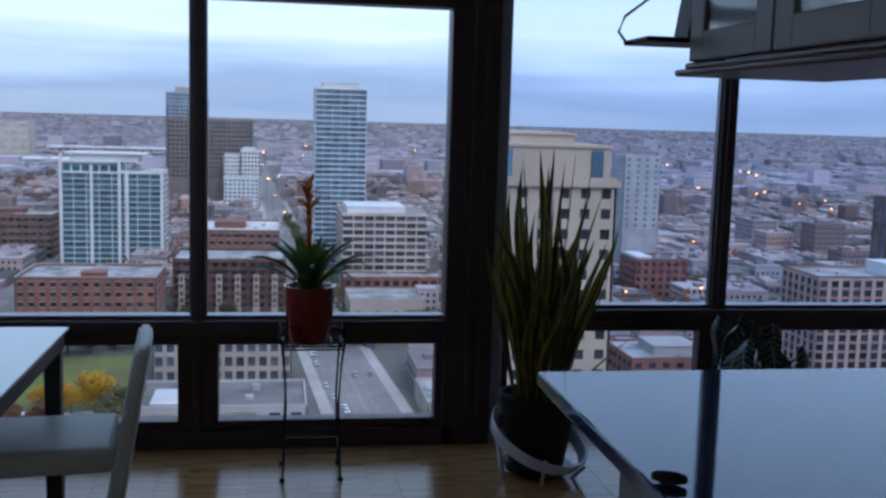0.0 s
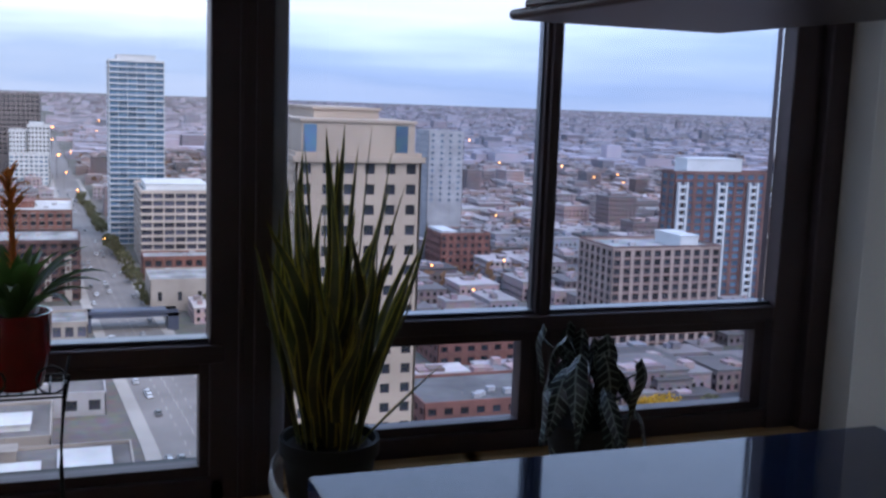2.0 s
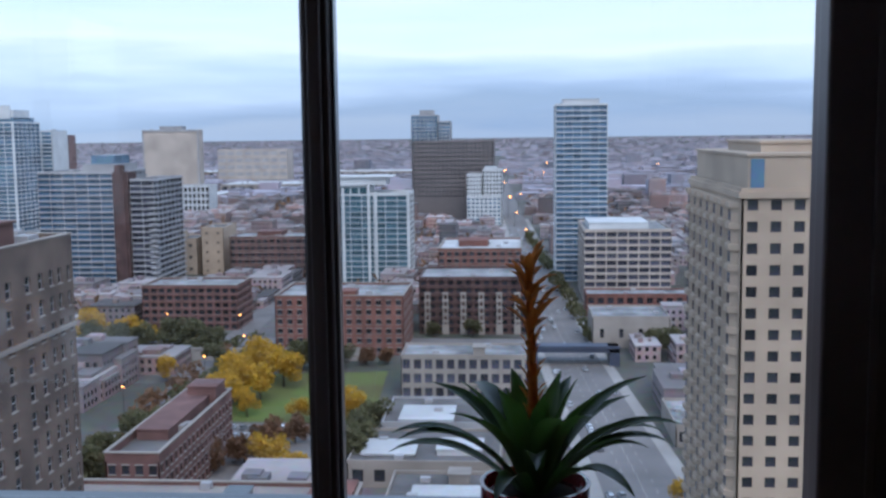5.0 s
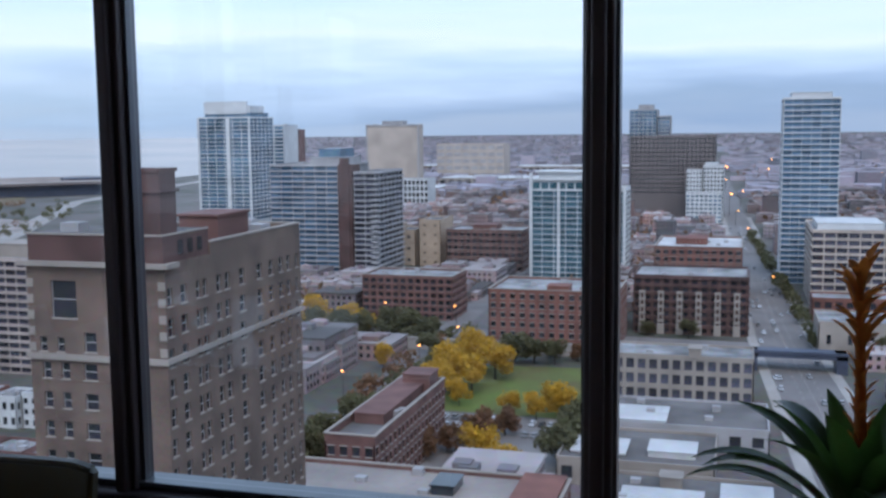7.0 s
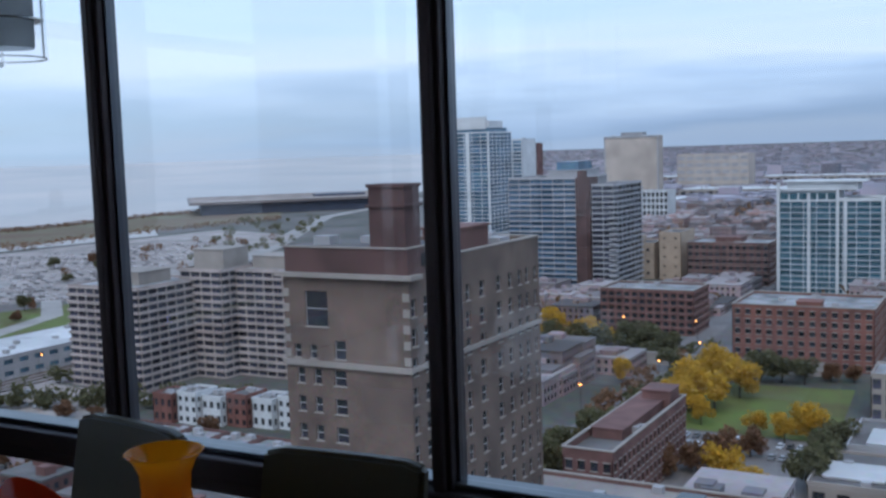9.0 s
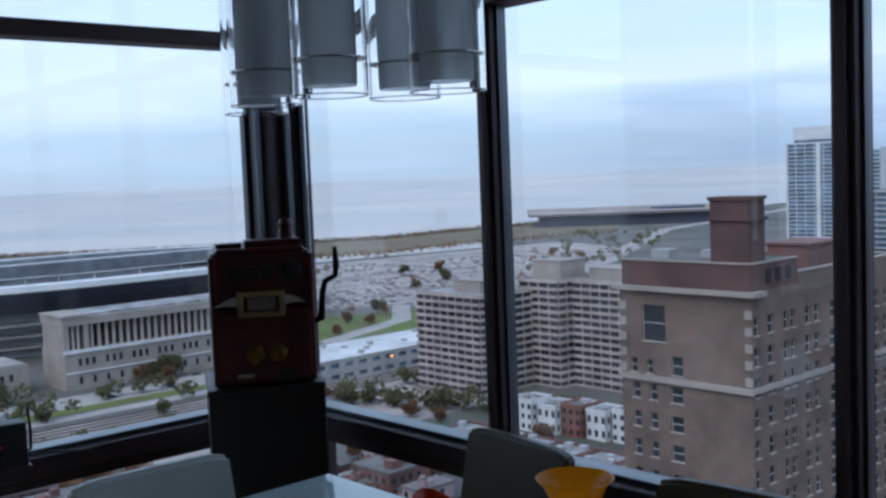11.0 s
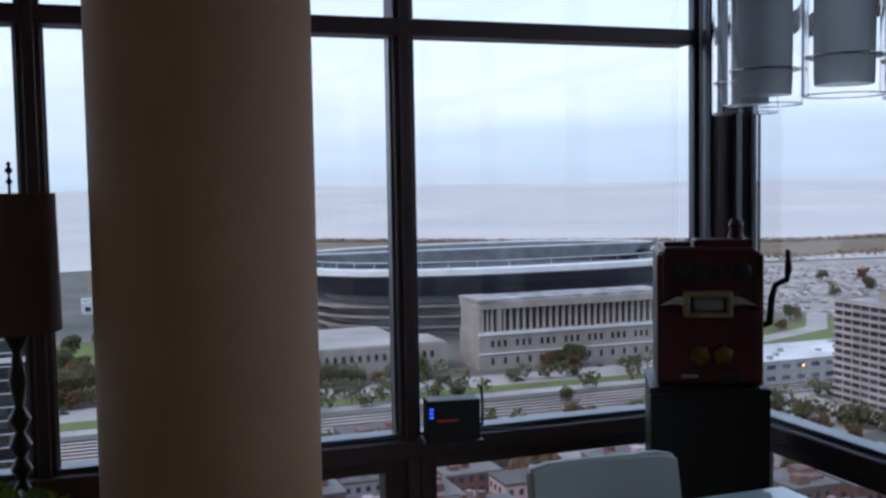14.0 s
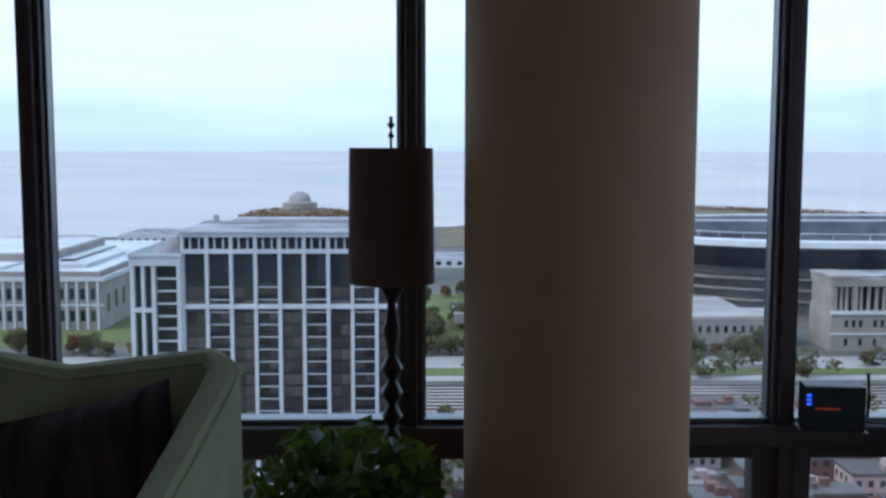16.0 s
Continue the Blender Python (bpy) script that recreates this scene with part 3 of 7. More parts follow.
for x in (-0.895, 0.895):
    for y in (-0.65, 0.65):
        part("leg", leg_me, table, "", (x, y, 0))


def dining_chair(label, material, place, turn):
    """Faces local -y, its back at +y."""
    c = thing("dining_chair", label, "chair", place, turn, "chairs round the table")
    part("seat", soft_box("seat", [(-0.22, 0.22, -0.24, 0.225, 0.38, 0.47)], material, 0.025, 4), c)
    bm = bmesh.new()
    nx, nz = 8, 10
    grid = {}
    for side in (0, 1):
        for i in range(nx + 1):
            for k in range(nz + 1):
                u, w = i / nx * 2 - 1, k / nz
                x = 0.23 * u * (1.0 - 0.03 * w)
                y = 0.15 + 0.15 * w + 0.012 * (1 - u * u)
                z = 0.0 + 0.805 * w
                z -= 0.012 * (k == nz and abs(u) > 0.99)
                thick = 0.055 * (1 - 0.25 * w)
                grid[side, i, k] = bm.verts.new((x, y + (thick if side else 0), z))
    for i in range(nx):
        for k in range(nz):
            for side in (0, 1):
                bm.faces.new([grid[side, a, b] for a, b in ((i, k), (i + 1, k), (i + 1, k + 1), (i, k + 1))])
    for i in range(nx):
        for k in (0, nz):
            bm.faces.new((grid[0, i, k], grid[0, i + 1, k], grid[1, i + 1, k], grid[1, i, k]))
    for k in range(nz):
        for i in (0, nx):
            bm.faces.new((grid[0, i, k], grid[0, i, k + 1], grid[1, i, k + 1], grid[1, i, k]))
    bmesh.ops.recalc_face_normals(bm, faces=bm.faces[:])
    rim = [e for e in bm.edges if e.is_manifold and e.calc_face_angle() > 1.0]
    bmesh.ops.bevel(bm, geom=rim, offset=0.010, segments=3, affect="EDGES")
    part("backrest", finish("backrest", bm, material), c)
    for x in (-0.19, 0.19):
        for y in (-0.21,):
            part("leg", soft_box("leg", [(x - 0.018, x + 0.018, y - 0.018, y + 0.018, -0.002, 0.385)], BLACK, 0.004), c)
    return c


dining_chair("white leather dining chair drawn up to the table end", WHITE_LEATHER, (0.16, 4.42, 0), -84)
dining_chair("white leather dining chair in front of the lake window", WHITE_LEATHER, (-1.66, 4.47, 0), 88)
dining_chair("smoky olive acrylic dining chair against the window", SMOKY, (-1.47, 5.0, 0), -8)
dining_chair("smoky olive acrylic dining chair beside the amber vase", SMOKY, (-0.68, 4.98, 0), 4)

single("vase", lathe("vase", [(0.045, 0), (0.05, 0.004), (0.085, 0.05), (0.088, 0.08), (0.075, 0.115), (0.050, 0.135), (0.046, 0.16), (0.048, 0.195), (0.060, 0.222),
       (0.074, 0.236), (0.070, 0.237), (0.055, 0.222), (0.042, 0.195), (0.040, 0.16), (0.043, 0.135), (0.06, 0.10), (0.02, 0.02)], ORANGE, 48),
       "amber yellow glass vase with a flared rim on the table", "vase", (-0.69, 4.70, 0.742))
single("bowl", lathe("bowl", [(0.05, 0), (0.055, 0.004), (0.11, 0.04), (0.14, 0.085), (0.142, 0.087), (0.136, 0.085), (0.105, 0.045), (0.02, 0.012)], RED_GLASS, 48),
       "wide dark red glass bowl on the table", "bowl", (-1.30, 4.44, 0.742))
bmf = bmesh.new()
ring = []
for k in range(7):
    w = k / 6
    ring.append([bmf.verts.new(((0.03 + 0.085 * w ** 0.6) * math.cos(a) * (1 + 0.15 * w * math.sin(3 * a)), (0.03 + 0.085 * w ** 0.6) * math.sin(a),
                 0.002 + 0.12 * w + 0.05 * w * math.cos(2 * a + 0.6))) for a in [2 * math.pi * i / 40 for i in range(40)]])
for k in range(6):
    for i in range(40):
        bmf.faces.new((ring[k][i], ring[k][(i + 1) % 40], ring[k + 1][(i + 1) % 40], ring[k + 1][i]))
bmf.faces.new(ring[0])
bmesh.ops.solidify(bmf, geom=bmf.faces[:], thickness=0.006)
single("wavy_dish", finish("wavy_dish", bmf, RED_GLASS), "orange red art glass dish with a wavy rim", "dish", (-1.03, 4.67, 0.746)).scale = (0.82, 0.82, 0.72)

# ---- pendant lamp ----
pend = thing("pendant_lamp", "cluster of clear glass cylinders with white inner shades", "pendant lamp", (-0.79, 4.26, 0))
part("canopy", soft_box("canopy", [(-0.45, 0.25, -0.2, 0.25, 2.70, 2.75)], STEEL, 0.006), pend)
outer = lathe("outer_glass", [(0.0616, 0.0), (0.0616, 0.55), (0.0596, 0.55), (0.0596, 0.0), (0.0616, 0.0)], SHADE_GLASS, 48, False)
inner = lathe("inner_shade", [(0.0432, 0.016), (0.0442, 0.028), (0.0448, 0.10), (0.0448, 0.53), (0.0434, 0.53), (0.0432, 0.016)], LAMP_WHITE, 40, False)
collar = lathe("collar", [(0.0452, 0.0), (0.0596, 0.0), (0.0596, 0.0025), (0.0452, 0.0025), (0.0452, 0.0)], CHROME, 40, False)
lip = tube("lip", [(0.0606 * math.cos(k * math.pi / 24), 0.0606 * math.sin(k * math.pi / 24), 0.0) for k in range(49)], 0.0013, SHADE_GLASS, 6)
# a loose ring of cylinders hung at one height
for dx, dy in ((-0.2, -0.002), (0.002, -0.011), (-0.005, 0.152), (0.128, 0.129), (-0.4, 0.104)):
    z = 1.687
    g = part("outer_glass", outer, pend, "clear glass cylinder", (dx, dy, z))
    g.visible_shadow = False
    part("inner_shade", inner, g, "white frosted shade")
    part("collar", collar, g, "thin chrome ring", (0, 0, 0.057))
    part("lip", lip, g, "polished glass lip")
    part("rod", tube("rod", [(dx, dy, z + 0.52), (dx, dy, 2.71)], 0.006, STEEL), pend)

# ---- slot machine on its pedestal ----
ped = thing("pedestal", "plain black lacquered pedestal in the window corner", "pedestal", (-2.665, 5.27, 0), 61.8)
part("body", soft_box("body", [(-0.202, 0.202, -0.187, 0.187, 0.05, 0.815)], BLACK, 0.005), ped)
part("top_board", soft_box("top_board", [(-0.205, 0.205, -0.19, 0.19, 0.815, 0.84)], BLACK, 0.006), ped)
part("plinth", soft_box("plinth", [(-0.19, 0.19, -0.175, 0.175, -0.002, 0.05)], BLACK, 0.004), ped)
slot = thing("slot_machine", "old crimson slot machine with chrome trim", "slot machine", (-2.655, 5.265, 0.84), 61.8)
part("body", soft_box("body", [(-0.175, 0.175, -0.15, 0.16, -0.001, 0.47), (-0.155, 0.155, -0.155, 0.14, 0.46, 0.485)], CRIMSON, 0.014, 3), slot)
part("lower_front", soft_box("lower_front", [(-0.165, 0.165, -0.17, -0.145, 0.02, 0.27)], CRIMSON, 0.01), slot)
part("side_post", soft_box("side_post", [(-0.178, -0.155, -0.168, -0.14, 0.01, 0.46)], CRIMSON, 0.006), slot)
part("side_post", soft_box("side_post", [(0.155, 0.178, -0.168, -0.14, 0.01, 0.46)], CRIMSON, 0.006), slot)
part("reel_frame", soft_box("reel_frame", [(-0.09, 0.075, -0.185, -0.15, 0.315, 0.335), (-0.09, 0.075, -0.185, -0.15, 0.245, 0.262), (-0.09, -0.068, -0.185, -0.15, 0.255, 0.325), (0.055, 0.075, -0.185, -0.15, 0.255, 0.325)], GOLD_PALE, 0.005), slot, "pale brass reel window frame")
part("reel_window", soft_box("reel_window", [(-0.07, 0.06, -0.165, -0.15, 0.26, 0.318)], BLACK, 0.002), slot, "dark reel window")
part("reel", lathe("reel", [(0.03, -0.05), (0.034, -0.045), (0.034, 0.045), (0.03, 0.05)], STONE, 20), slot, "faded reels", (-0.005, -0.142, 0.289), (0, 90, 0))
for s in (-1, 1):
    bmv = bmesh.new()
    pv = [(0.075, 0.32), (0.11, 0.315), (0.165, 0.285), (0.115, 0.29), (0.075, 0.283)]
    a = [bmv.verts.new((s * x - 0.007, -0.178, z)) for x, z in pv]
    b = [bmv.verts.new((s * x - 0.007, -0.15, z)) for x, z in pv]
    bmv.faces.new(a), bmv.faces.new(b)
    for i in range(5):
        bmv.faces.new((a[i], a[(i + 1) % 5], b[(i + 1) % 5], b[i]))
    part("wing_trim", finish("wing_trim", bmv, CHROME, False), slot, "chrome wing ornament")
part("jackpot_shield", lathe("jackpot_shield", [(0.036, 0), (0.034, 0.012), (0.02, 0.02), (0.0, 0.021)], GOLD, 5), slot, "old brass shield", (-0.035, -0.168, 0.115), (90, 20, 0))
part("jackpot_shield", lathe("jackpot_shield", [(0.036, 0), (0.034, 0.012), (0.02, 0.02), (0.0, 0.021)], GOLD, 5), slot, "old brass shield", (0.045, -0.168, 0.115), (90, -20, 0))
for x in (-0.09, -0.035, 0.02):
    part("award_plate", soft_box("award_plate", [(x - 0.02, x + 0.02, -0.168, -0.15, 0.375, 0.42)], BLACK, 0.003), slot, "dark award plate")
part("coin_head", lathe("coin_head", [(0.036, 0), (0.036, 0.014), (0.028, 0.02), (0, 0.02)], BLACK, 28), slot, "round coin entry", (0.105, -0.15, 0.40), (90, 0, 0))
part("payout_cup", soft_box("payout_cup", [(-0.10, -0.04, -0.185, -0.16, 0.035, 0.05)], CHROME, 0.004), slot, "worn chrome cup")
part("coin_tray", soft_box("coin_tray", [(0.04, 0.10, -0.19, -0.15, 0.015, 0.055)], BLACK, 0.004), slot, "dark coin tray")
part("crest", lathe("crest", [(0.05, 0), (0.05, 0.02), (0.03, 0.03), (0.022, 0.06), (0.028, 0.075), (0.018, 0.095), (0, 0.10)], CRIMSON, 20), slot, "", (0.10, -0.06, 0.482))
part("top_rail", soft_box("top_rail", [(-0.15, -0.06, -0.12, -0.06, 0.484, 0.502), (-0.05, 0.15, -0.13, 0.0, 0.484, 0.508)], CRIMSON, 0.006), slot)
part("handle", tube("handle", [(0.17, -0.05, 0.20), (0.215, -0.055, 0.21), (0.222, -0.06, 0.30), (0.232, -0.07, 0.345), (0.268, -0.08, 0.365), (0.272, -0.09, 0.40), (0.268, -0.10, 0.47)], [0.016, 0.014, 0.012, 0.011, 0.011, 0.013, 0.008], BLACK_METAL, 10), slot, "dark iron pull handle")

# ---- small radio on the lake sill ----
dev = thing("desk_radio", "small black radio with blue lights on the window sill", "radio", (EAST + 0.085, 4.42, 0.616), 82)
part("shelf", soft_box("shelf", [(-0.11, 0.11, -0.05, 0.10, 0.0, 0.010)], BRONZE, 0.003), dev)
part("case", soft_box("case", [(-0.098, 0.098, -0.045, 0.045, 0.010, 0.160)], BLACK, 0.006), dev)
part("antenna", tube("antenna", [(0.088, 0, 0.05), (0.115, 0.0, 0.055), (0.118, 0.0, 0.11), (0.112, 0.0, 0.20)], 0.006, BLACK, 8), dev)
for z in (0.098, 0.112, 0.126):
    part("indicator", boxes("indicator", [(-0.090, -0.076, -0.048, -0.045, z, z + 0.007)], LED_BLUE), dev, "blue light")
part("readout", boxes("readout", [(-0.062, 0.015, -0.048, -0.045, 0.084, 0.089)], LED_RED), dev, "dim red readout")
part("lead", tube("lead", [(0.09, 0.02, 0.03), (0.16, 0.03, 0.025), (0.24, 0.03, 0.02), (0.32, 0.02, 0.012)], 0.004, BLACK, 6), dev)

# ---- floor lamp ----
lamp = thing("floor_lamp", "floor lamp with a brown drum shade and turned dark stem", "floor lamp", (-2.75, 2.975, 0))
prof = [(0.13, 0.0), (0.135, 0.015), (0.11, 0.03), (0.03, 0.05), (0.018, 0.08)]
z = 0.10
for big, h in ((0.034, 0.10), (0.026, 0.06), (0.040, 0.13), (0.030, 0.07), (0.038, 0.10), (0.036, 0.07), (0.034, 0.08), (0.032, 0.07), (0.034, 0.075), (0.034, 0.075), (0.026, 0.16), (0.036, 0.09)):
    prof += [(0.013, z), (big * 0.75, z + h * 0.25), (big, z + h * 0.45), (big * 0.7, z + h * 0.7), (0.013, z + h * 0.96)]
    z += h
prof += [(0.012, 1.16), (0.010, 1.50)]
part("stem", lathe("stem", prof, WOOD_DARK, 24), lamp, "turned dark wood stem")
part("shade", lathe("shade", [(0.129, 1.15), (0.124, 1.55), (0.122, 1.55), (0.127, 1.15), (0.129, 1.15)], SHADE, 56, False), lamp, "brown linen drum shade")
part("spider", soft_box("spider", [(-0.123, 0.123, -0.003, 0.003, 1.535, 1.541), (-0.003, 0.003, -0.123, 0.123, 1.535, 1.541)], BLACK_METAL, 0.001), lamp)
part("finial", lathe("finial", [(0.004, 1.50), (0.004, 1.575), (0.010, 1.585), (0.004, 1.595), (0.003, 1.605), (0.012, 1.617), (0.004, 1.629), (0.007, 1.637), (0, 1.645)], BLACK_METAL, 14), lamp)

# ---- plants ----


def blade(name, length, width, lean, sag, material, edge=None, fold=0.25, n=9, twist=0.0, wave=0.0):
    """A pointed leaf that grows up from the origin and leans towards +x; sag bends it over."""
    vs, fs, mi = [], [], []
    ang, x, z = math.pi / 2 - lean, 0.0, 0.0
    step = length / n
    for k in range(n + 1):
        t = k / n
        w = width * (0.55 + 0.9 * t) if t < 0.5 else width * (1 - ((t - 0.5) / 0.5) ** 2.2)
        w = max(w, 0.0012) / 2
        nx, nz = -math.sin(ang), math.cos(ang)
        a = twist * t
        for u in (-1, -0.72, 0, 0.72, 1):
            lift = fold * abs(u) * w
            vs.append((x + nx * lift + math.sin(a) * u * w * 0.5 + 0.6 * wave * math.sin(4.0 * t + twist) * t, u * w * math.cos(a) + wave * math.sin(6.5 * t + 3 * twist) * t, z + nz * lift))
        x, z = x + math.cos(ang) * step, z + math.sin(ang) * step
        ang -= sag / n * (0.4 + 1.2 * t)
    for k in range(n):
        for i in range(4):
            fs.append((k * 5 + i, k * 5 + i + 1, (k + 1) * 5 + i + 1, (k + 1) * 5 + i))
            mi.append(1 if edge and i in (0, 3) else 0)
    me = mesh_of(name, vs, fs, material, True)
    if edge:
        me.materials.append(edge)
        me.polygons.foreach_set("material_index", mi)
    return me


rnd = random.Random(4)
snake = thing("snake_plant", "tall snake plant with yellow-edged leaves in a dark pot", "plant", (2.10, 5.20, 0))
part("pot", lathe("pot", [(0.11, 0.045), (0.125, 0.05), (0.165, 0.30), (0.178, 0.315), (0.178, 0.37), (0.165, 0.37), (0.155, 0.34), (0.0, 0.34)], POT_BLACK, 40), snake, "dark glazed pot")
part("soil", lathe("soil", [(0.156, 0.335), (0.10, 0.352), (0, 0.358)], SOIL, 24), snake)
part("dish", lathe("dish", [(0.10, 0.0), (0.105, 0.004), (0.15, 0.03), (0.165, 0.045), (0.155, 0.047), (0.0, 0.042)], BLACK, 40), snake, "dark dish under the pot")
part("carrier_ring", lathe("carrier_ring", [(0.212, -0.03), (0.222, -0.028), (0.236, 0.022), (0.232, 0.030), (0.222, 0.026), (0.210, -0.022), (0.212, -0.03)], WHITE_ENAMEL, 56, False), snake, "white enamel carrier band", (0.0, -0.02, 0.17), (19, 19, 0))
for a in (200, 265, 330):
    part("carrier_leg", tube("carrier_leg", [(0.22 * math.cos(radians(a)), 0.22 * math.sin(radians(a)) - 0.02, 0.13 + 0.001 * (265 - a)), (0.17 * math.cos(radians(a)), 0.17 * math.sin(radians(a)), 0.0)], 0.009, WHITE_ENAMEL), snake, "white leg")
LEAF_SET = [blade("snake_leaf", l, w, le, sg, LEAF_DARK, LEAF_EDGE, 0.3, 14, tw, wv) for l, w, le, sg, tw, wv in
            ((1.20, 0.050, 0.04, 0.03, 0.5, 0.02), (1.08, 0.054, 0.07, 0.05, -0.9, 0.03), (0.98, 0.056, 0.10, 0.04, 1.1, 0.03), (0.86, 0.054, 0.13, 0.06, -0.7, 0.04),
             (0.76, 0.054, 0.17, 0.06, 0.9, 0.04), (0.66, 0.052, 0.20, 0.08, -1.2, 0.04), (0.54, 0.048, 0.24, 0.1, 0.8, 0.03), (0.50, 0.030, 0.62, 0.5, 0.5, 0.02),
             (0.92, 0.050, 0.18, -0.12, -1.4, 0.04), (0.80, 0.05, 0.25, -0.2, 1.5, 0.03))]
for i in range(62):
    k = 7 if i in (30, 52, 70) else 0 if i < 3 else 1 if i < 7 else rnd.choice((2, 3, 3, 4, 4, 5, 5, 6, 8, 9))
    a = i * 2.39996
    r = 0.02 + 0.10 * (i / 62) * rnd.uniform(0.6, 1.2)
    ob = part("leaf", LEAF_SET[k], snake, "", (r * math.cos(a), r * math.sin(a), 0.335), (rnd.uniform(-13, 13), rnd.uniform(-12, 10), math.degrees(a) + rnd.uniform(-50, 50)))
    ob.scale = (1, rnd.uniform(0.85, 1.3), rnd.uniform(0.84, 1.0))

for l, w, le, sg, a in ((1.12, 0.046, 0.03, 0.02, 90), (1.17, 0.044, 0.08, 0.04, -10), (1.10, 0.048, 0.17, 0.05, 5), (1.10, 0.050, 0.07, 0.03, 160), (1.0, 0.05, 0.12, 0.05, 190), (0.98, 0.05, 0.20, 0.1, -25)):
    part("leaf", blade("snake_leaf", l, w, le, sg, LEAF_DARK, LEAF_EDGE, 0.3, 14, 0.4, 0.02), snake, "", (0.03 * math.cos(radians(a)), 0.03 * math.sin(radians(a)), 0.335), (0, 0, a))

stand = thing("plant_stand", "slender black wire plant stand on the floor", "plant stand", (1.09, 5.26, 0))
for x, y in ((-0.125, -0.11), (0.125, -0.11), (-0.125, 0.11), (0.125, 0.11)):
    part("leg", tube("leg", [(x, y, 0.0), (x * 0.96, y * 0.96, 0.1), (x * 0.9, y * 0.9, 0.35), (x * 0.98, y * 0.98, 0.52), (x * 1.06, y * 1.06, 0.60), (x * 1.15, y * 1.15, 0.66)], 0.005, BLACK_METAL), stand)
    part("foot", lathe("foot", [(0.004, 0.0), (0.012, 0.004), (0.012, 0.016), (0.004, 0.022)], BLACK_METAL, 12), stand, "", (x, y, 0))
for z, k in ((0.13, 0.95), (0.60, 1.06), (0.585, 1.0)):
    x, y = 0.125 * k, 0.11 * k
    part("ring", tube("ring", [(-x, -y, z), (x, -y, z), (x, y, z), (-x, y, z), (-x, -y, z)], 0.004, BLACK_METAL, 6), stand)
for i in range(7):
    part("slat", tube("slat", [(-0.125 + i * 0.0417, -0.115, 0.597), (-0.125 + i * 0.0417, 0.115, 0.597)], 0.0035, BLACK_METAL, 6), stand)
for sx in (-1, 1):
    part("scroll", tube("scroll", [(sx * (0.09 + 0.045 * math.cos(t)), -0.12, 0.645 + 0.045 * math.sin(t)) for t in [i * 0.5 for i in range(13)]], 0.0035, BLACK_METAL, 6), stand)

brom = thing("bromeliad", "bromeliad with a faded orange flower spike in a red pot", "plant", (1.075, 5.24, 0.60))
part("pot", lathe("pot", [(0.070, 0.0), (0.078, 0.006), (0.100, 0.10), (0.108, 0.19), (0.108, 0.24), (0.110, 0.25), (0.102, 0.25), (0.096, 0.225), (0, 0.22)], RED_GLAZE, 40), brom, "red glazed pot")
part("soil", lathe("soil", [(0.097, 0.222), (0.04, 0.232), (0, 0.234)], SOIL, 20), brom)
BROM_SET = [blade("brom_leaf", l, w, le, sg, LEAF_BROM, None, 0.45, 12) for l, w, le, sg in
            ((0.27, 0.050, 0.22, 0.8), (0.32, 0.050, 0.38, 1.1), (0.33, 0.046, 0.55, 1.5), (0.31, 0.042, 0.75, 1.5), (0.24, 0.05, 0.12, 0.4))]
for i in range(30):
    a = i * 2.39996
    k = (4, 0, 1, 2, 3, 1, 2, 3)[min(7, i // 4)]
    ob = part("leaf", BROM_SET[k], brom, "", (0.02 * math.cos(a), 0.02 * math.sin(a), 0.215), (0, 0, math.degrees(a) + rnd.uniform(-12, 12)))
    ob.scale = (rnd.uniform(0.85, 1.1),) * 3
part("flower_stalk", tube("stalk", [(0, 0, 0.22), (-0.004, 0, 0.45), (-0.012, 0, 0.68)], [0.012, 0.010, 0.006], FLOWER), brom, "faded orange flower stalk")
BRACT = [blade("bract", 0.075, 0.024, 0.35, 0.5, FLOWER, None, 0.5, 5), blade("bract", 0.055, 0.020, 0.8, 0.6, FLOWER, None, 0.5, 5)]
for i in range(64):
    t = (i / 64) ** 0.8
    a = i * 2.39996
    top = t > 0.62
    ob = part("bract", BRACT[1 if top and i % 3 else 0], brom, "", (-0.012 * t + 0.007 * math.cos(a), 0.007 * math.sin(a), 0.33 + 0.35 * t), (rnd.uniform(-12, 12), rnd.uniform(-10, 14), math.degrees(a)))
    k = rnd.uniform(0.8, 1.15) if top else rnd.uniform(0.42, 0.62)
    ob.scale = (k, k * rnd.uniform(0.6, 1.1), k)


def arrow_leaf(name):
    """A drooping arrow-shaped leaf with pale veins."""
    vs, fs, mi = [], [], []
    base = [(-0.06, 0.05), (0.0, 0.075), (0.06, 0.08), (0.13, 0.06), (0.20, 0.03), (0.26, 0.002)]
    xs, x = [], -0.06
    while x < 0.255:
        xs += [x, x + 0.006]
        x += 0.036
    xs.append(0.26)
    for x in xs:
        w = float(np.interp(x, [p[0] for p in base], [p[1] for p in base]))
        for u in (-1, -0.08, 0.08, 1):
            xx = x + 0.03 * (abs(u) > 0.5) * (1 - abs(x) / 0.3)
            vs.append((xx, u * w + 0.004 * u, -1.1 * xx * abs(xx) - 0.2 * max(xx, 0) - 0.02 * abs(u) + 0.008 * math.sin(30 * xx)))
    for k in range(len(xs) - 1):
        for i in range(3):
            fs.append((k * 4 + i, k * 4 + i + 1, (k + 1) * 4 + i + 1, (k + 1) * 4 + i))
            mi.append(1 if i == 1 or k % 2 == 0 else 0)
    me = mesh_of(name, vs, fs, LEAF_BLACK, True)
    me.materials.append(LEAF_VEIN)
    me.polygons.foreach_set("material_index", mi)
    return me


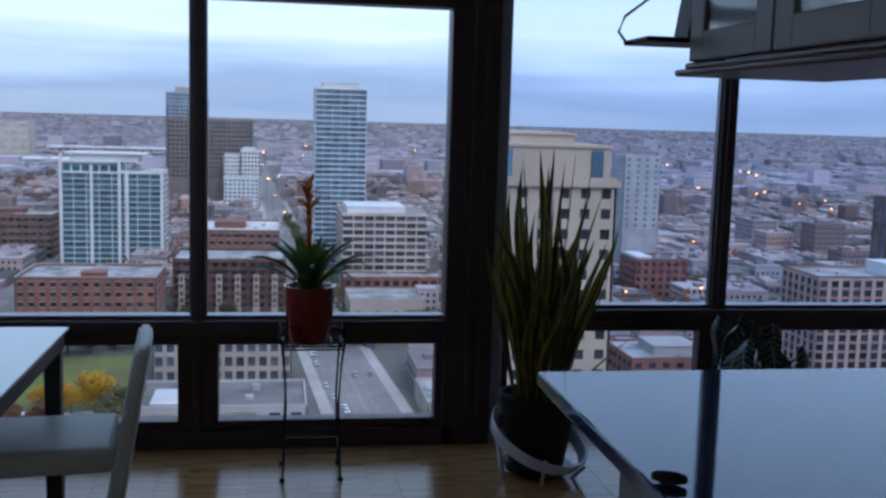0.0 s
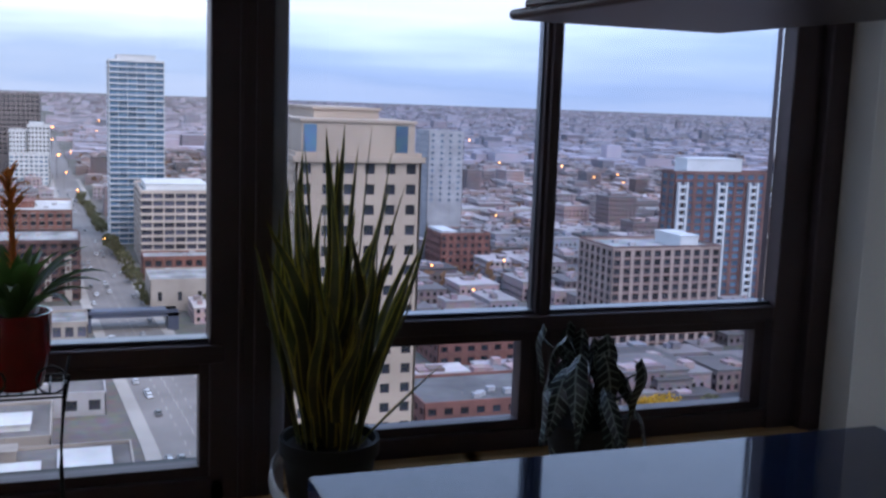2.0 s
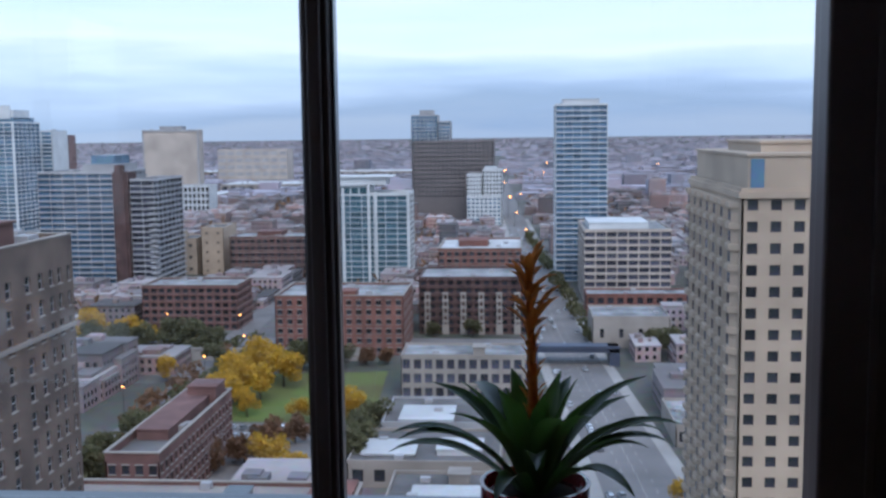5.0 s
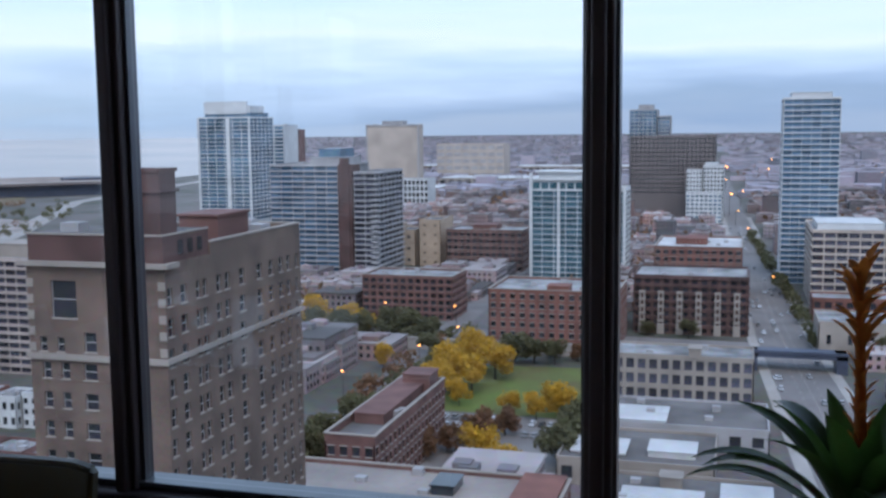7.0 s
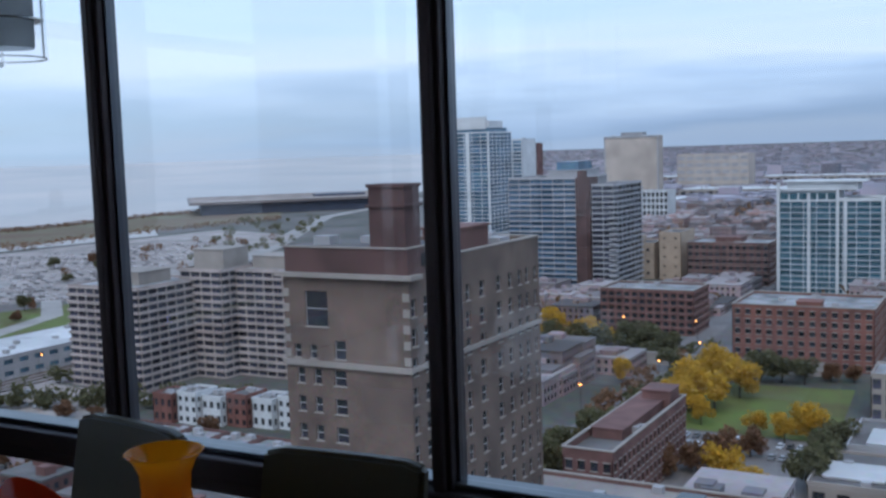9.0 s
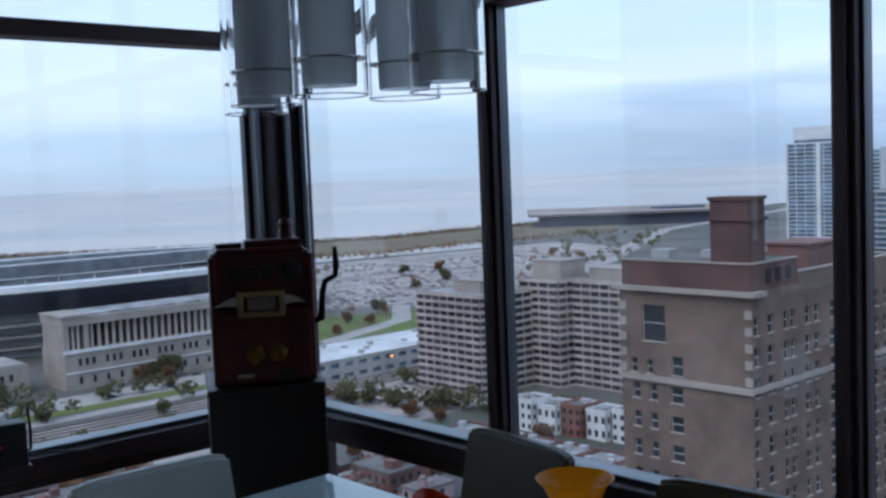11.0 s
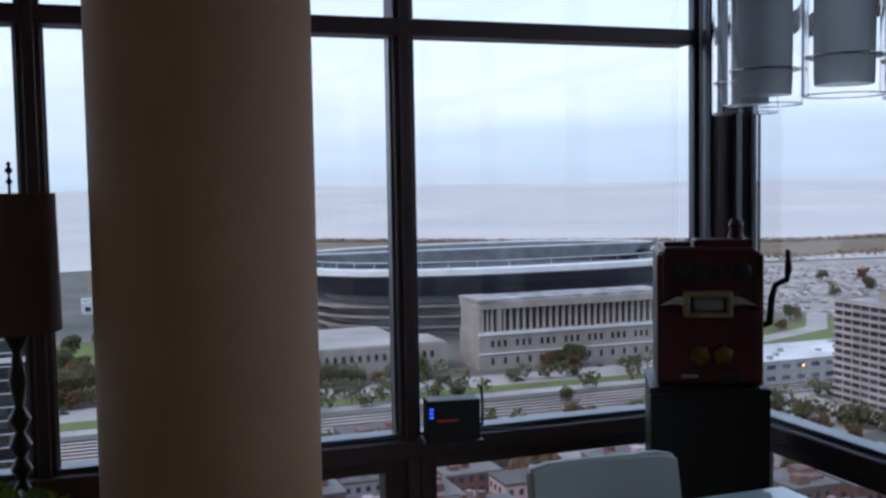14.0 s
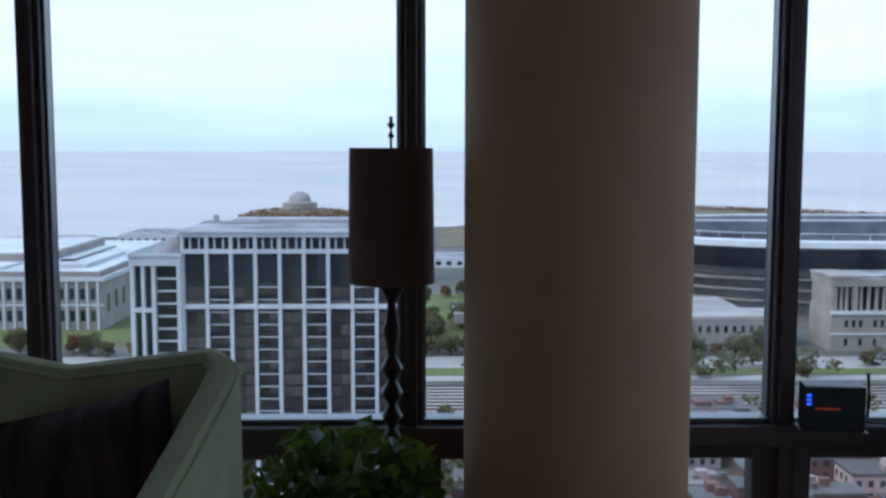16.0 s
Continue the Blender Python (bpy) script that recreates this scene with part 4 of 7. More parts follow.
aloc = thing("arrowhead_plant", "dark-leaved arrowhead plant drooping over its black pot", "plant", (3.27, 5.48, 0))
part("pot", lathe("pot", [(0.12, 0), (0.13, 0.01), (0.17, 0.24), (0.175, 0.26), (0.16, 0.26), (0.15, 0.23), (0, 0.22)], POT_BLACK, 36), aloc, "black pot")
ARROW = arrow_leaf("arrow_leaf")
for i in range(25):
    a, h, r = i * 2.39996, rnd.uniform(0.28, 0.62), rnd.uniform(0.08, 0.24)
    tip = (r * math.cos(a), r * math.sin(a), h)
    part("stalk", tube("stalk", [(0.03 * math.cos(a), 0.03 * math.sin(a), 0.2), (tip[0] * 0.5, tip[1] * 0.5, h * 0.85), tip], 0.005, LEAF_BLACK, 6), aloc)
    part("leaf", ARROW, aloc, "", tip, (rnd.uniform(-30, 30), rnd.uniform(35, 80), math.degrees(a))).scale = (0.85, rnd.uniform(0.35, 0.65), 0.85)


def leaf_cloud(name, count, size, shape, material, seed, flat=0.35):
    """Many small leaves scattered through a volume given by shape(rng)."""
    rg = random.Random(seed)
    vs, fs = [], []
    for _ in range(count):
        c = Vector(shape(rg))
        q = Euler((rg.uniform(-1.2, 1.2), rg.uniform(-1.2, 1.2), rg.uniform(0, 6.28))).to_matrix()
        k = size * rg.uniform(0.6, 1.35)
        o = len(vs)
        vs += [tuple(c + q @ Vector(p)) for p in ((-k, 0, 0), (0, -k * 0.6, k * 0.12), (k, 0, -k * flat), (0, k * 0.6, k * 0.12))]
        fs.append((o, o + 1, o + 2, o + 3))
    return mesh_of(name, vs, fs, material)


def bush_shape(rg):
    while True:
        x, y, z = rg.uniform(-1, 1), rg.uniform(-1, 1), rg.uniform(-1, 1)
        d = math.sqrt(x * x + y * y + z * z)
        if d < 1 and d > 0.45 * rg.random():
            return (0.26 * x, 0.27 * y + 0.03 * math.sin(9 * x), 0.56 + 0.20 * z + 0.03 * math.sin(11 * y))


ivy = thing("bushy_plant", "bushy green houseplant in a dark tub by the window", "plant", (-2.52, 2.85, 0))
part("pot", lathe("pot", [(0.13, 0), (0.14, 0.01), (0.17, 0.30), (0.175, 0.33), (0.16, 0.33), (0.15, 0.30), (0, 0.29)], BLACK, 32), ivy, "dark tub")
for i in range(7):
    a = i * 0.9
    part("stem", tube("stem", [(0.04 * math.cos(a), 0.04 * math.sin(a), 0.28), (0.10 * math.cos(a), 0.10 * math.sin(a), 0.5), (0.16 * math.cos(a), 0.17 * math.sin(a), 0.66)], 0.006, BARK, 6), ivy)
tagged(part("foliage", leaf_cloud("foliage", 1200, 0.032, bush_shape, LEAF_IVY, 8), ivy), "", "", "", "stuff")

# ---- armchair with its pillow ----


def armchair(place, turn):
    """A tub chair: a back and sloping arms in one curved shell; faces local -y."""
    c = thing("armchair", "sage green upholstered tub armchair by the window", "armchair", place, turn)
    bm = bmesh.new()
    n, m = 36, 6
    rows = []
    for i in range(n + 1):
        t = i / n * 2 - 1
        s = abs(t)
        if s < 0.42:
            x, y = 0.40 * t / 0.42, 0.40
            top = 0.995 + 0.06 * (s / 0.42)
        else:
            k = (s - 0.42) / 0.58
            x, y = math.copysign(0.40 + 0.02 * k, t), 0.40 - 0.80 * k
            top = 1.055 - 0.32 * k ** 0.9
        out = Vector((t / 0.42 * 0.2, 1, 0)).normalized() if s < 0.40 else Vector((math.copysign(1, t), 0.25 * (1 - min(1, (s - 0.42) * 4)), 0)).normalized()
        th = 0.075
        prof_v = [(0, 0.16), (0, top - 0.03), (0.012, top - 0.008), (th * 0.5, top), (th - 0.012, top - 0.008), (th, top - 0.03), (th, 0.16)]
        rows.append([bm.verts.new((x + out.x * d, y + out.y * d, z)) for d, z in prof_v])
    for i in range(n):
        for j in range(6):
            bm.faces.new((rows[i][j], rows[i + 1][j], rows[i + 1][j + 1], rows[i][j + 1]))
        bm.faces.new((rows[i][6], rows[i + 1][6], rows[i + 1][0], rows[i][0]))
    bm.faces.new(rows[0]), bm.faces.new(rows[-1])
    line = [tuple(rw[1].co) for rw in rows]
    outer_line = [tuple(rw[5].co) for rw in rows]
    part("shell", finish("shell", bm, GREEN_FAB), c)
    part("piping", tube("piping", line, 0.006, GREEN_FAB, 6), c)
    part("piping", tube("piping", outer_line, 0.006, GREEN_FAB, 6), c)
    part("seat", soft_box("seat", [(-0.39, 0.39, -0.42, 0.38, 0.16, 0.34)], GREEN_FAB, 0.03, 3), c)
    part("seat_cushion", soft_box("seat_cushion", [(-0.38, 0.38, -0.43, 0.36, 0.34, 0.47)], GREEN_FAB, 0.045, 4), c)
    for x in (-0.34, 0.34):
        for y in (-0.34, 0.36):
            part("leg", lathe("leg", [(0.018, -0.002), (0.026, 0.165)], WOOD_DARK, 14), c, "", (x, y, 0))
    return c


ARM_PLACE, ARM_TURN = (-1.88, 2.09, 0), 80
armchair(ARM_PLACE, ARM_TURN)
bmp = bmesh.new()
pg = {}
for s in (0, 1):
    for i in range(13):
        for k in range(13):
            u, w = i / 6 - 1, k / 6 - 1
            puff = 0.075 * max(0, (1 - u ** 4)) ** 0.5 * max(0, (1 - w ** 4)) ** 0.5 + 0.002
            pinch = 1 - 0.06 * (u * u * (1 - w * w) + w * w * (1 - u * u))
            pg[s, i, k] = bmp.verts.new((0.25 * u * (1 - 0.05 * (1 - w * w)), puff * (1 if s else -1), 0.25 * w * (1 - 0.05 * (1 - u * u))))
for s in (0, 1):
    for i in range(12):
        for k in range(12):
            bmp.faces.new([pg[s, a, b] for a, b in ((i, k), (i + 1, k), (i + 1, k + 1), (i, k + 1))])
bmesh.ops.remove_doubles(bmp, verts=bmp.verts[:], dist=0.0045)
pillow = new("pillow", finish("pillow", bmp, PILLOW))
tagged(pillow, "plum grey velvet pillow leaning in the armchair", "pillow")
pillow.matrix_world = pose(*ARM_PLACE, 0, 0, ARM_TURN) @ pose(0.14, 0.25, 0.70, -18, -16, 0)

# oak boards of the floor
board = soft_box("board", [(-0.064, 0.064, -0.9, 0.9, -0.012, 0.0)], OAK, 0.0006, 1)
for i in range(26):
    end = SOUTH - 0.01
    for j in range(7):
        length = min(1.8 * (0.35 + 0.65 * ((i * 0.37) % 1)) if j == 0 else 1.8, end - NORTH)
        if length < 0.05:
            break
        ob = part("plank", board, floor_slab, "", (-0.40 + i * 0.1285, end - length / 2, 0))
        ob.scale = (1, length / 1.8, 1)
        end -= length + 0.0006
big_boards = [(x0, x0 + 0.128, y, y + 1.798, -0.012, -0.0005) for x0 in [EAST + 0.02 + k * 0.1295 for k in range(20)] for y in (NORTH, NORTH + 1.8, NORTH + 3.6, NORTH + 5.4, NORTH + 7.2)]
big_boards += [(x0, x0 + 0.128, y, y + 1.798, -0.012, -0.0005) for x0 in [2.878 + k * 0.1295 for k in range(14)] for y in (NORTH, NORTH + 1.8, NORTH + 3.6, NORTH + 5.4, NORTH + 7.2)]
tagged(part("far_planks", boxes("far_planks", [(a, b, c, min(d, BAY - 0.02 if a > 2 else SOUTH - 0.01), e, f) for a, b, c, d, e, f in big_boards] + [(2.035 + k * 0.1295, 2.163 + k * 0.1295, SOUTH - 0.009, BAY - 0.02, -0.012, -0.0005) for k in range(7)], OAK), floor_slab), "", "", "", "stuff")

# ---- the city below ----
GZ = -90.0


def ground_z(x, y):
    """The plain, rising a little towards the far horizon."""
    r = math.hypot(x, y)
    u = max(0.0, (r - 1500) / 3400)
    return GZ + 68.0 * u * u


def ground_sheet(name, radii, turns, material, lift=0.0):
    vs, fs = [], []
    n = len(turns)
    for row in radii:
        for r, a in zip(row, turns):
            x, y = -r * math.sin(a), r * math.cos(a)
            vs.append((x, y, ground_z(x, y) + lift))
    for k in range(len(radii) - 1):
        for i in range(n - 1):
            fs.append((k * n + i, k * n + i + 1, (k + 1) * n + i + 1, (k + 1) * n + i))
    return mesh_of(name, vs, fs, material)


full = [radians(a) for a in range(0, 361, 3)]
structure("ground", ground_sheet("ground", [[r] * len(full) for r in [0.5, 300, 800, 1200] + [1500 + 120 * k for k in range(29)]], full, GROUND), "wide flat city ground of streets and lots", "ground")
SHORE = [(25, 4930), (26.5, 2900), (29, 2250), (33, 1960), (38, 1850), (45, 1700), (51, 1518), (65, 1510), (78, 1640), (84, 1430), (88, 1180), (93, 1150), (94, 1345), (100, 1345), (101, 1070), (104, 1055), (110, 1120), (140, 1150), (200, 1600)]
lake_turns = [a for a in range(25, 201, 1)]
near = [float(np.interp(a, [p[0] for p in SHORE], [p[1] for p in SHORE])) for a in lake_turns]
rows = [[n + (4930 - n) * k for n in near] for k in [i / 30 for i in range(31)]]
structure("water", ground_sheet("water", rows, [radians(a) for a in lake_turns], WATER, 0.8), "calm grey lake reaching the horizon", "lake")
strip = [a for a in range(38, 90, 1)]
rows = [[float(np.interp(a, [p[0] for p in SHORE], [p[1] for p in SHORE])) * f for a in strip] for f in (0.80, 0.9, 0.985)]
structure("shore_meadow", ground_sheet("shore_meadow", rows, [radians(a) for a in strip], SHORE_GRASS, 0.5), "strip of brown and green meadow along the shore", "meadow")


def quad(name, pts, material, lift, label, category):
    return structure(name, mesh_of(name, [(x, y, ground_z(x, y) + lift) for x, y in pts], [tuple(range(len(pts)))], material), label, category)


def road(name, line, width, material, lift, label):
    vs, fs = [], []
    for k, (x, y) in enumerate(line):
        a, b = Vector(line[max(k - 1, 0)]), Vector(line[min(k + 1, len(line) - 1)])
        d = (b - a).normalized()
        for s in (-1, 1):
            px, py = x - s * d.y * width / 2, y + s * d.x * width / 2
            vs.append((px, py, ground_z(px, py) + lift))
    for k in range(len(line) - 1):
        fs.append((2 * k, 2 * k + 1, 2 * k + 3, 2 * k + 2))
    return structure(name, mesh_of(name, vs, fs, material), label, "road")


road("road_avenue", [(38, 130), (32, 270), (19, 466), (10, 700), (-4, 1100), (-24, 1683), (-60, 2600)], 21, ASPHALT, 0.12, "long straight grey avenue")
dashes = []
for k in range(90):
    y = 180 + k * 8
    x = float(np.interp(y, [130, 270, 466, 700, 1100], [38, 32, 19, 10, -4]))
    dashes += [(x + o - 0.12, x + o + 0.12, y, y + 3.4, GZ + 0.13, GZ + 0.16) for o in (-3.4, 3.4)] + [(x - 0.1, x + 0.1, y, y + 7.9, GZ + 0.13, GZ + 0.16)]
tagged(new("road_marking", boxes("road_marking", dashes, CONCRETE)), "worn white lane marks on the avenue", "road marking", "", "stuff")
for sx in (-12.5, 12.5):
    road("pavement", [(38 + sx, 130), (32 + sx, 270), (19 + sx, 466), (10 + sx, 700), (-4 + sx, 1100)], 4, CONCRETE, 0.22, "pale pavement beside the avenue")
road("road_cross", [(-330, 456), (-60, 452), (120, 448), (420, 440)], 14, ASPHALT, 0.10, "grey cross street")
road("road_park", [(-118, 240), (-122, 380), (-128, 480), (-150, 900)], 12, ASPHALT, 0.14, "grey side street by the park")
road("road_lakefront", [(-436, -700), (-434, 90), (-430, 250), (-470, 420), (-640, 800), (-860, 1200), (-1000, 1900)], 24, CONCRETE, 0.15, "pale lakefront drive")
road("road_service", [(-405, -700), (-402, 300), (-440, 480)], 9, CONCRETE, 0.13, "pale service road")
road("road_curved", [(-452, 300), (-500, 420), (-560, 470), (-640, 480), (-700, 560)], 13, CONCRETE, 0.2, "pale curving ramp")
quad("verge", [(-422, -700), (-409, -700), (-409, 420), (-422, 420)], GRASS, 0.1, "strip of autumn grass beside the drive", "verge")
quad("rail_bed", [(-392, -700), (-350, -700), (-345, 520), (-388, 520)], LOT, 0.08, "gravel bed of the railway", "railway")
for k in range(8):
    x = -389 + k * 5.0
    structure("rail_track", boxes("rail_track", [(x - 0.75, x - 0.6, -300, 500, GZ + 0.15, GZ + 0.4), (x + 0.6, x + 0.75, -300, 500, GZ + 0.15, GZ + 0.4)], RAIL), "pair of rusty rails", "railway")
quad("car_park", [(-905, 600), (-860, 980), (-700, 930), (-520, 500), (-600, 405)], LOT, 0.18, "wide pale parking field", "car park")
quad("car_park", [(-560, 380), (-455, 320), (-455, 470), (-520, 480)], GRASS, 0.19, "patch of dull grass by the ramps", "lawn")
quad("harbour_water", [(-925, 645), (-1150, 790), (-1180, 1120), (-1000, 1010), (-885, 900)], WATER, 0.25, "pale harbour water behind the parking field", "water")
quad("museum_lawn", [(-640, -260), (-470, -260), (-470, 40), (-640, 40)], GRASS, 0.1, "lawn beside the pale museum", "lawn")
quad("park_lawn", [(-97, 322), (-46, 322), (-50, 394), (-98, 388)], GRASS, 0.12, "small green park lawn", "lawn")
quad("park_car_lot", [(-100, 262), (-42, 262), (-46, 320), (-100, 320)], ASPHALT, 0.10, "grey parking lot behind brick houses", "car park")
quad("forecourt", [(60, 150), (300, 150), (300, 330), (70, 330)], FRESH_ASPHALT, 0.08, "grey lot below the beige tower", "car park")

rc = random.Random(11)
FOOT = []


def block(name, label, x0, x1, y0, y1, top, wall, pane, floor=3.3, bay=3.4, pier=0.4, band=0.42, sides="N", rows=0, roof=ROOF_DARK, slab=0.0, parapet=0.9, penthouse=None, cap=0.0, group="", base=None, trim=None):
    """A building: a core, a raised lattice of piers and bands, panes between them, a parapet roof.
    sides: N faces the room's south window, W and E the ends towards +x and -x, and S the far side."""
    cx, cy = (x0 + x1) / 2, (y0 + y1) / 2
    FOOT.append((x0, x1, y0, y1))
    gz = ground_z(cx, cy) if base is None else base
    b = thing(name, label, "building", (cx, cy, gz), 0, group)
    hx, hy, h = (x1 - x0) / 2, (y1 - y0) / 2, top - gz
    part("wall_core", boxes("core", [(-hx + 0.45, hx - 0.45, -hy + 0.45, hy - 0.45, -0.5, h - 0.05)], wall), b)
    nf = max(1, int(h / floor))
    fl = h / nf
    lattice = []
    spots = []
    for side, half, depth in (("N", hx, hy), ("S", hx, hy), ("E", hy, hx), ("W", hy, hx)):
        nb = max(1, round(2 * half / bay))
        bw = 2 * half / nb
        shown = side in sides
        if not shown:
            seg = [(-half, half, -depth, -depth + 0.4, -0.5, h)]
        else:
            seg = [(-half + i * bw - bw * pier / 2, -half + i * bw + bw * pier / 2, -depth, -depth + 0.4, -0.5, h) for i in range(nb + 1)]
            seg[0] = (-half, -half + bw * pier / 2, *seg[0][2:])
            seg[-1] = (half - bw * pier / 2, half, *seg[-1][2:])
            seg += [(-half + 0.01, half - 0.01, -depth + 0.02 - slab, -depth + 0.38, k * fl - fl * band / 2, k * fl + fl * band / 2) for k in range(nf + 1)]
            first = max(0, nf - rows) if rows else 0
            for k in range(first, nf):
                for i in range(nb):
                    spots.append((side, -half + (i + 0.5) * bw, (k + 0.5) * fl, bw * (1 - pier) + 0.05, fl * (1 - band) + 0.05, depth))
        for u0, u1, d0, d1, z0, z1 in seg:
            z1 = min(z1, h)
            if side == "N":
                lattice.append((u0 + 0.03, u1 - 0.03, d0, d1, z0, z1))
            elif side == "S":
                lattice.append((u0 + 0.03, u1 - 0.03, -d1, -d0, z0, z1))
            elif side == "W":
                lattice.append((-d1, -d0, u0, u1, z0, z1))
            else:
                lattice.append((d0, d1, u0, u1, z0, z1))
    part("facade", boxes("facade", lattice, wall), b)
    if trim:
        heads = []
        for side, u, z, w, hh, depth in spots:
            for z0, z1, out in ((z - hh / 2 - 0.22, z - hh / 2 + 0.05, 0.14), (z + hh / 2 - 0.05, z + hh / 2 + 0.3, 0.06)):
                a0, a1 = u - w / 2 - 0.1, u + w / 2 + 0.1
                heads.append({"N": (a0, a1, -depth - out, -depth + 0.2, z0, z1), "W": (depth - 0.2, depth + out, a0, a1, z0, z1), "E": (-depth - out, -depth + 0.2, a0, a1, z0, z1)}[side])
        tagged(part("window_trim", boxes("window_trim", heads, trim), b, "pale sills and lintels"), "", "", "", "stuff")
        ct = h + parapet
        part("coping", boxes("coping", [(-hx - 0.25, hx + 0.25, -hy - 0.25, -hy + 0.6, ct, ct + 0.35), (-hx - 0.25, hx + 0.25, hy - 0.6, hy + 0.25, ct, ct + 0.35),
             (-hx - 0.25, -hx + 0.6, -hy + 0.6, hy - 0.6, ct, ct + 0.35), (hx - 0.6, hx + 0.25, -hy + 0.6, hy - 0.6, ct, ct + 0.35)], trim), b, "pale stone coping")
    shared = {}
    if math.hypot(cx, cy) > 850:
        rows_of = {}
        for side, u, z, w, hh, depth in spots:
            box = {"N": (u - w / 2, u + w / 2, -depth + 0.27, -depth + 0.37), "S": (u - w / 2, u + w / 2, depth - 0.37, depth - 0.27), "W": (depth - 0.37, depth - 0.27, u - w / 2, u + w / 2), "E": (-depth + 0.27, -depth + 0.37, u - w / 2, u + w / 2)}[side]
            rows_of.setdefault((side, round(z, 1)), []).append((*box, z - hh / 2, z + hh / 2))
        for row in rows_of.values():
            part("window_row", boxes("window_row", row, pane), b)
        spots = []
    for side, u, z, w, hh, depth in spots[:260]:
        key = (side in "NS", round(w, 2), round(hh, 2))
        if key not in shared:
            shared[key] = boxes("window", [(-w / 2, w / 2, -0.05, 0.05, -hh / 2, hh / 2)] if key[0] else [(-0.05, 0.05, -w / 2, w / 2, -hh / 2, hh / 2)], pane)
        at = {"N": (u, -depth + 0.32, z), "S": (u, depth - 0.32, z), "W": (depth - 0.32, u, z), "E": (-depth + 0.32, u, z)}[side]
        part("window", shared[key], b, "", at)
    o = cap
    part("roof", boxes("roof", [(-hx + 0.3, hx - 0.3, -hy + 0.3, hy - 0.3, h - 0.06, h + 0.12)], roof), b)
    part("parapet", boxes("parapet", [(-hx - o, hx + o, -hy - o, -hy + 0.45, h, h + parapet), (-hx - o, hx + o, hy - 0.45, hy + o, h, h + parapet),
         (-hx - o, -hx + 0.45, -hy + 0.45, hy - 0.45, h, h + parapet), (hx - 0.45, hx + o, -hy + 0.45, hy - 0.45, h, h + parapet)], wall), b)
    gear = []
    for _ in range(max(3, int(hx * hy / 90))):
        gx, gy = rc.uniform(-hx * 0.75, hx * 0.75), rc.uniform(-hy * 0.75, hy * 0.75)
        gear.append((gx - 1.2, gx + 1.2, gy - 1, gy + 1, h, h + rc.uniform(0.9, 2.0)))
    part("roof_unit", boxes("roof_unit", gear, GREY_WALL), b)
    for px0, px1, py0, py1, ph, pm in penthouse or ():
        part("penthouse", boxes("penthouse", [(px0, px1, py0, py1, h, h + ph), (px0 - 0.3, px1 + 0.3, py0 - 0.3, py1 + 0.3, h + ph, h + ph + 0.4)], pm), b)
    return b


# nearest towers
def pierced(u0, u1, z0, z1, holes):
    """Wall pieces u0, u1, z0, z1 that leave the holes free."""
    us = sorted({u0, u1, *(v for h in holes for v in h[:2])})
    zs = sorted({z0, z1, *(v for h in holes for v in h[2:])})
    out = []
    for za, zb in zip(zs, zs[1:]):
        start = None
        for ua, ub in zip(us, us[1:]):
            gap = any(h[0] <= ua and ub <= h[1] and h[2] <= za and zb <= h[3] for h in holes)
            if not gap and start is None:
                start = ua
            if start is not None and (gap or ub == us[-1]):
                out.append((start, ua if gap else ub, za, zb))
                start = None
    return out


tan = thing("brick_tower", "tan brick apartment tower with a limestone cornice", "building", (-70.1, 123.5, GZ))
FOOT.append((-79.2, -61.0, 105, 142))
part("wall_core", boxes("core", [(-8.75, 8.75, -18.15, 18.15, -0.5, 76.9)], TAN), tan)
north = [(u - w / 2, u + w / 2, 63.1 - 3.54 * k, 65.0 - 3.54 * k) for k in range(12) for u, w in ((-6.92, 1.1), (-4.4, 1.1), (-1.05, 1.75))]
north += [(-7.75, -6.75, 66.3, 68.0), (-5.4, -4.4, 66.3, 68.0), (-1.7, -0.1, 66.4, 68.7), (-5.85, -2.5, 70.3, 74.7)]
west = [(u - w * 0.62, u + w * 0.62, 61.5 + 3.5 * k, 63.6 + 3.5 * k) for k in range(-12, 4) for u, w in ((-17.5, 0.9), (-14.5, 1.1), (-11.1, 0.85), (-9.5, 0.85), (-6.1, 1.0), (-3.9, 1.0), (0.1, 1.25), (5.2, 1.25), (8.7, 1.1), (11.9, 1.0), (14.4, 1.0), (17.2, 0.8))]
part("facade", boxes("facade", [(u0, u1, -18.5, -18.15, z0, z1) for u0, u1, z0, z1 in pierced(-9.1, 9.1, -0.5, 76.9, north)], TAN), tan)
part("facade", boxes("facade", [(8.75, 9.1, u0, u1, z0, z1) for u0, u1, z0, z1 in pierced(-18.15, 18.5, -0.5, 76.9, west)], TAN), tan)
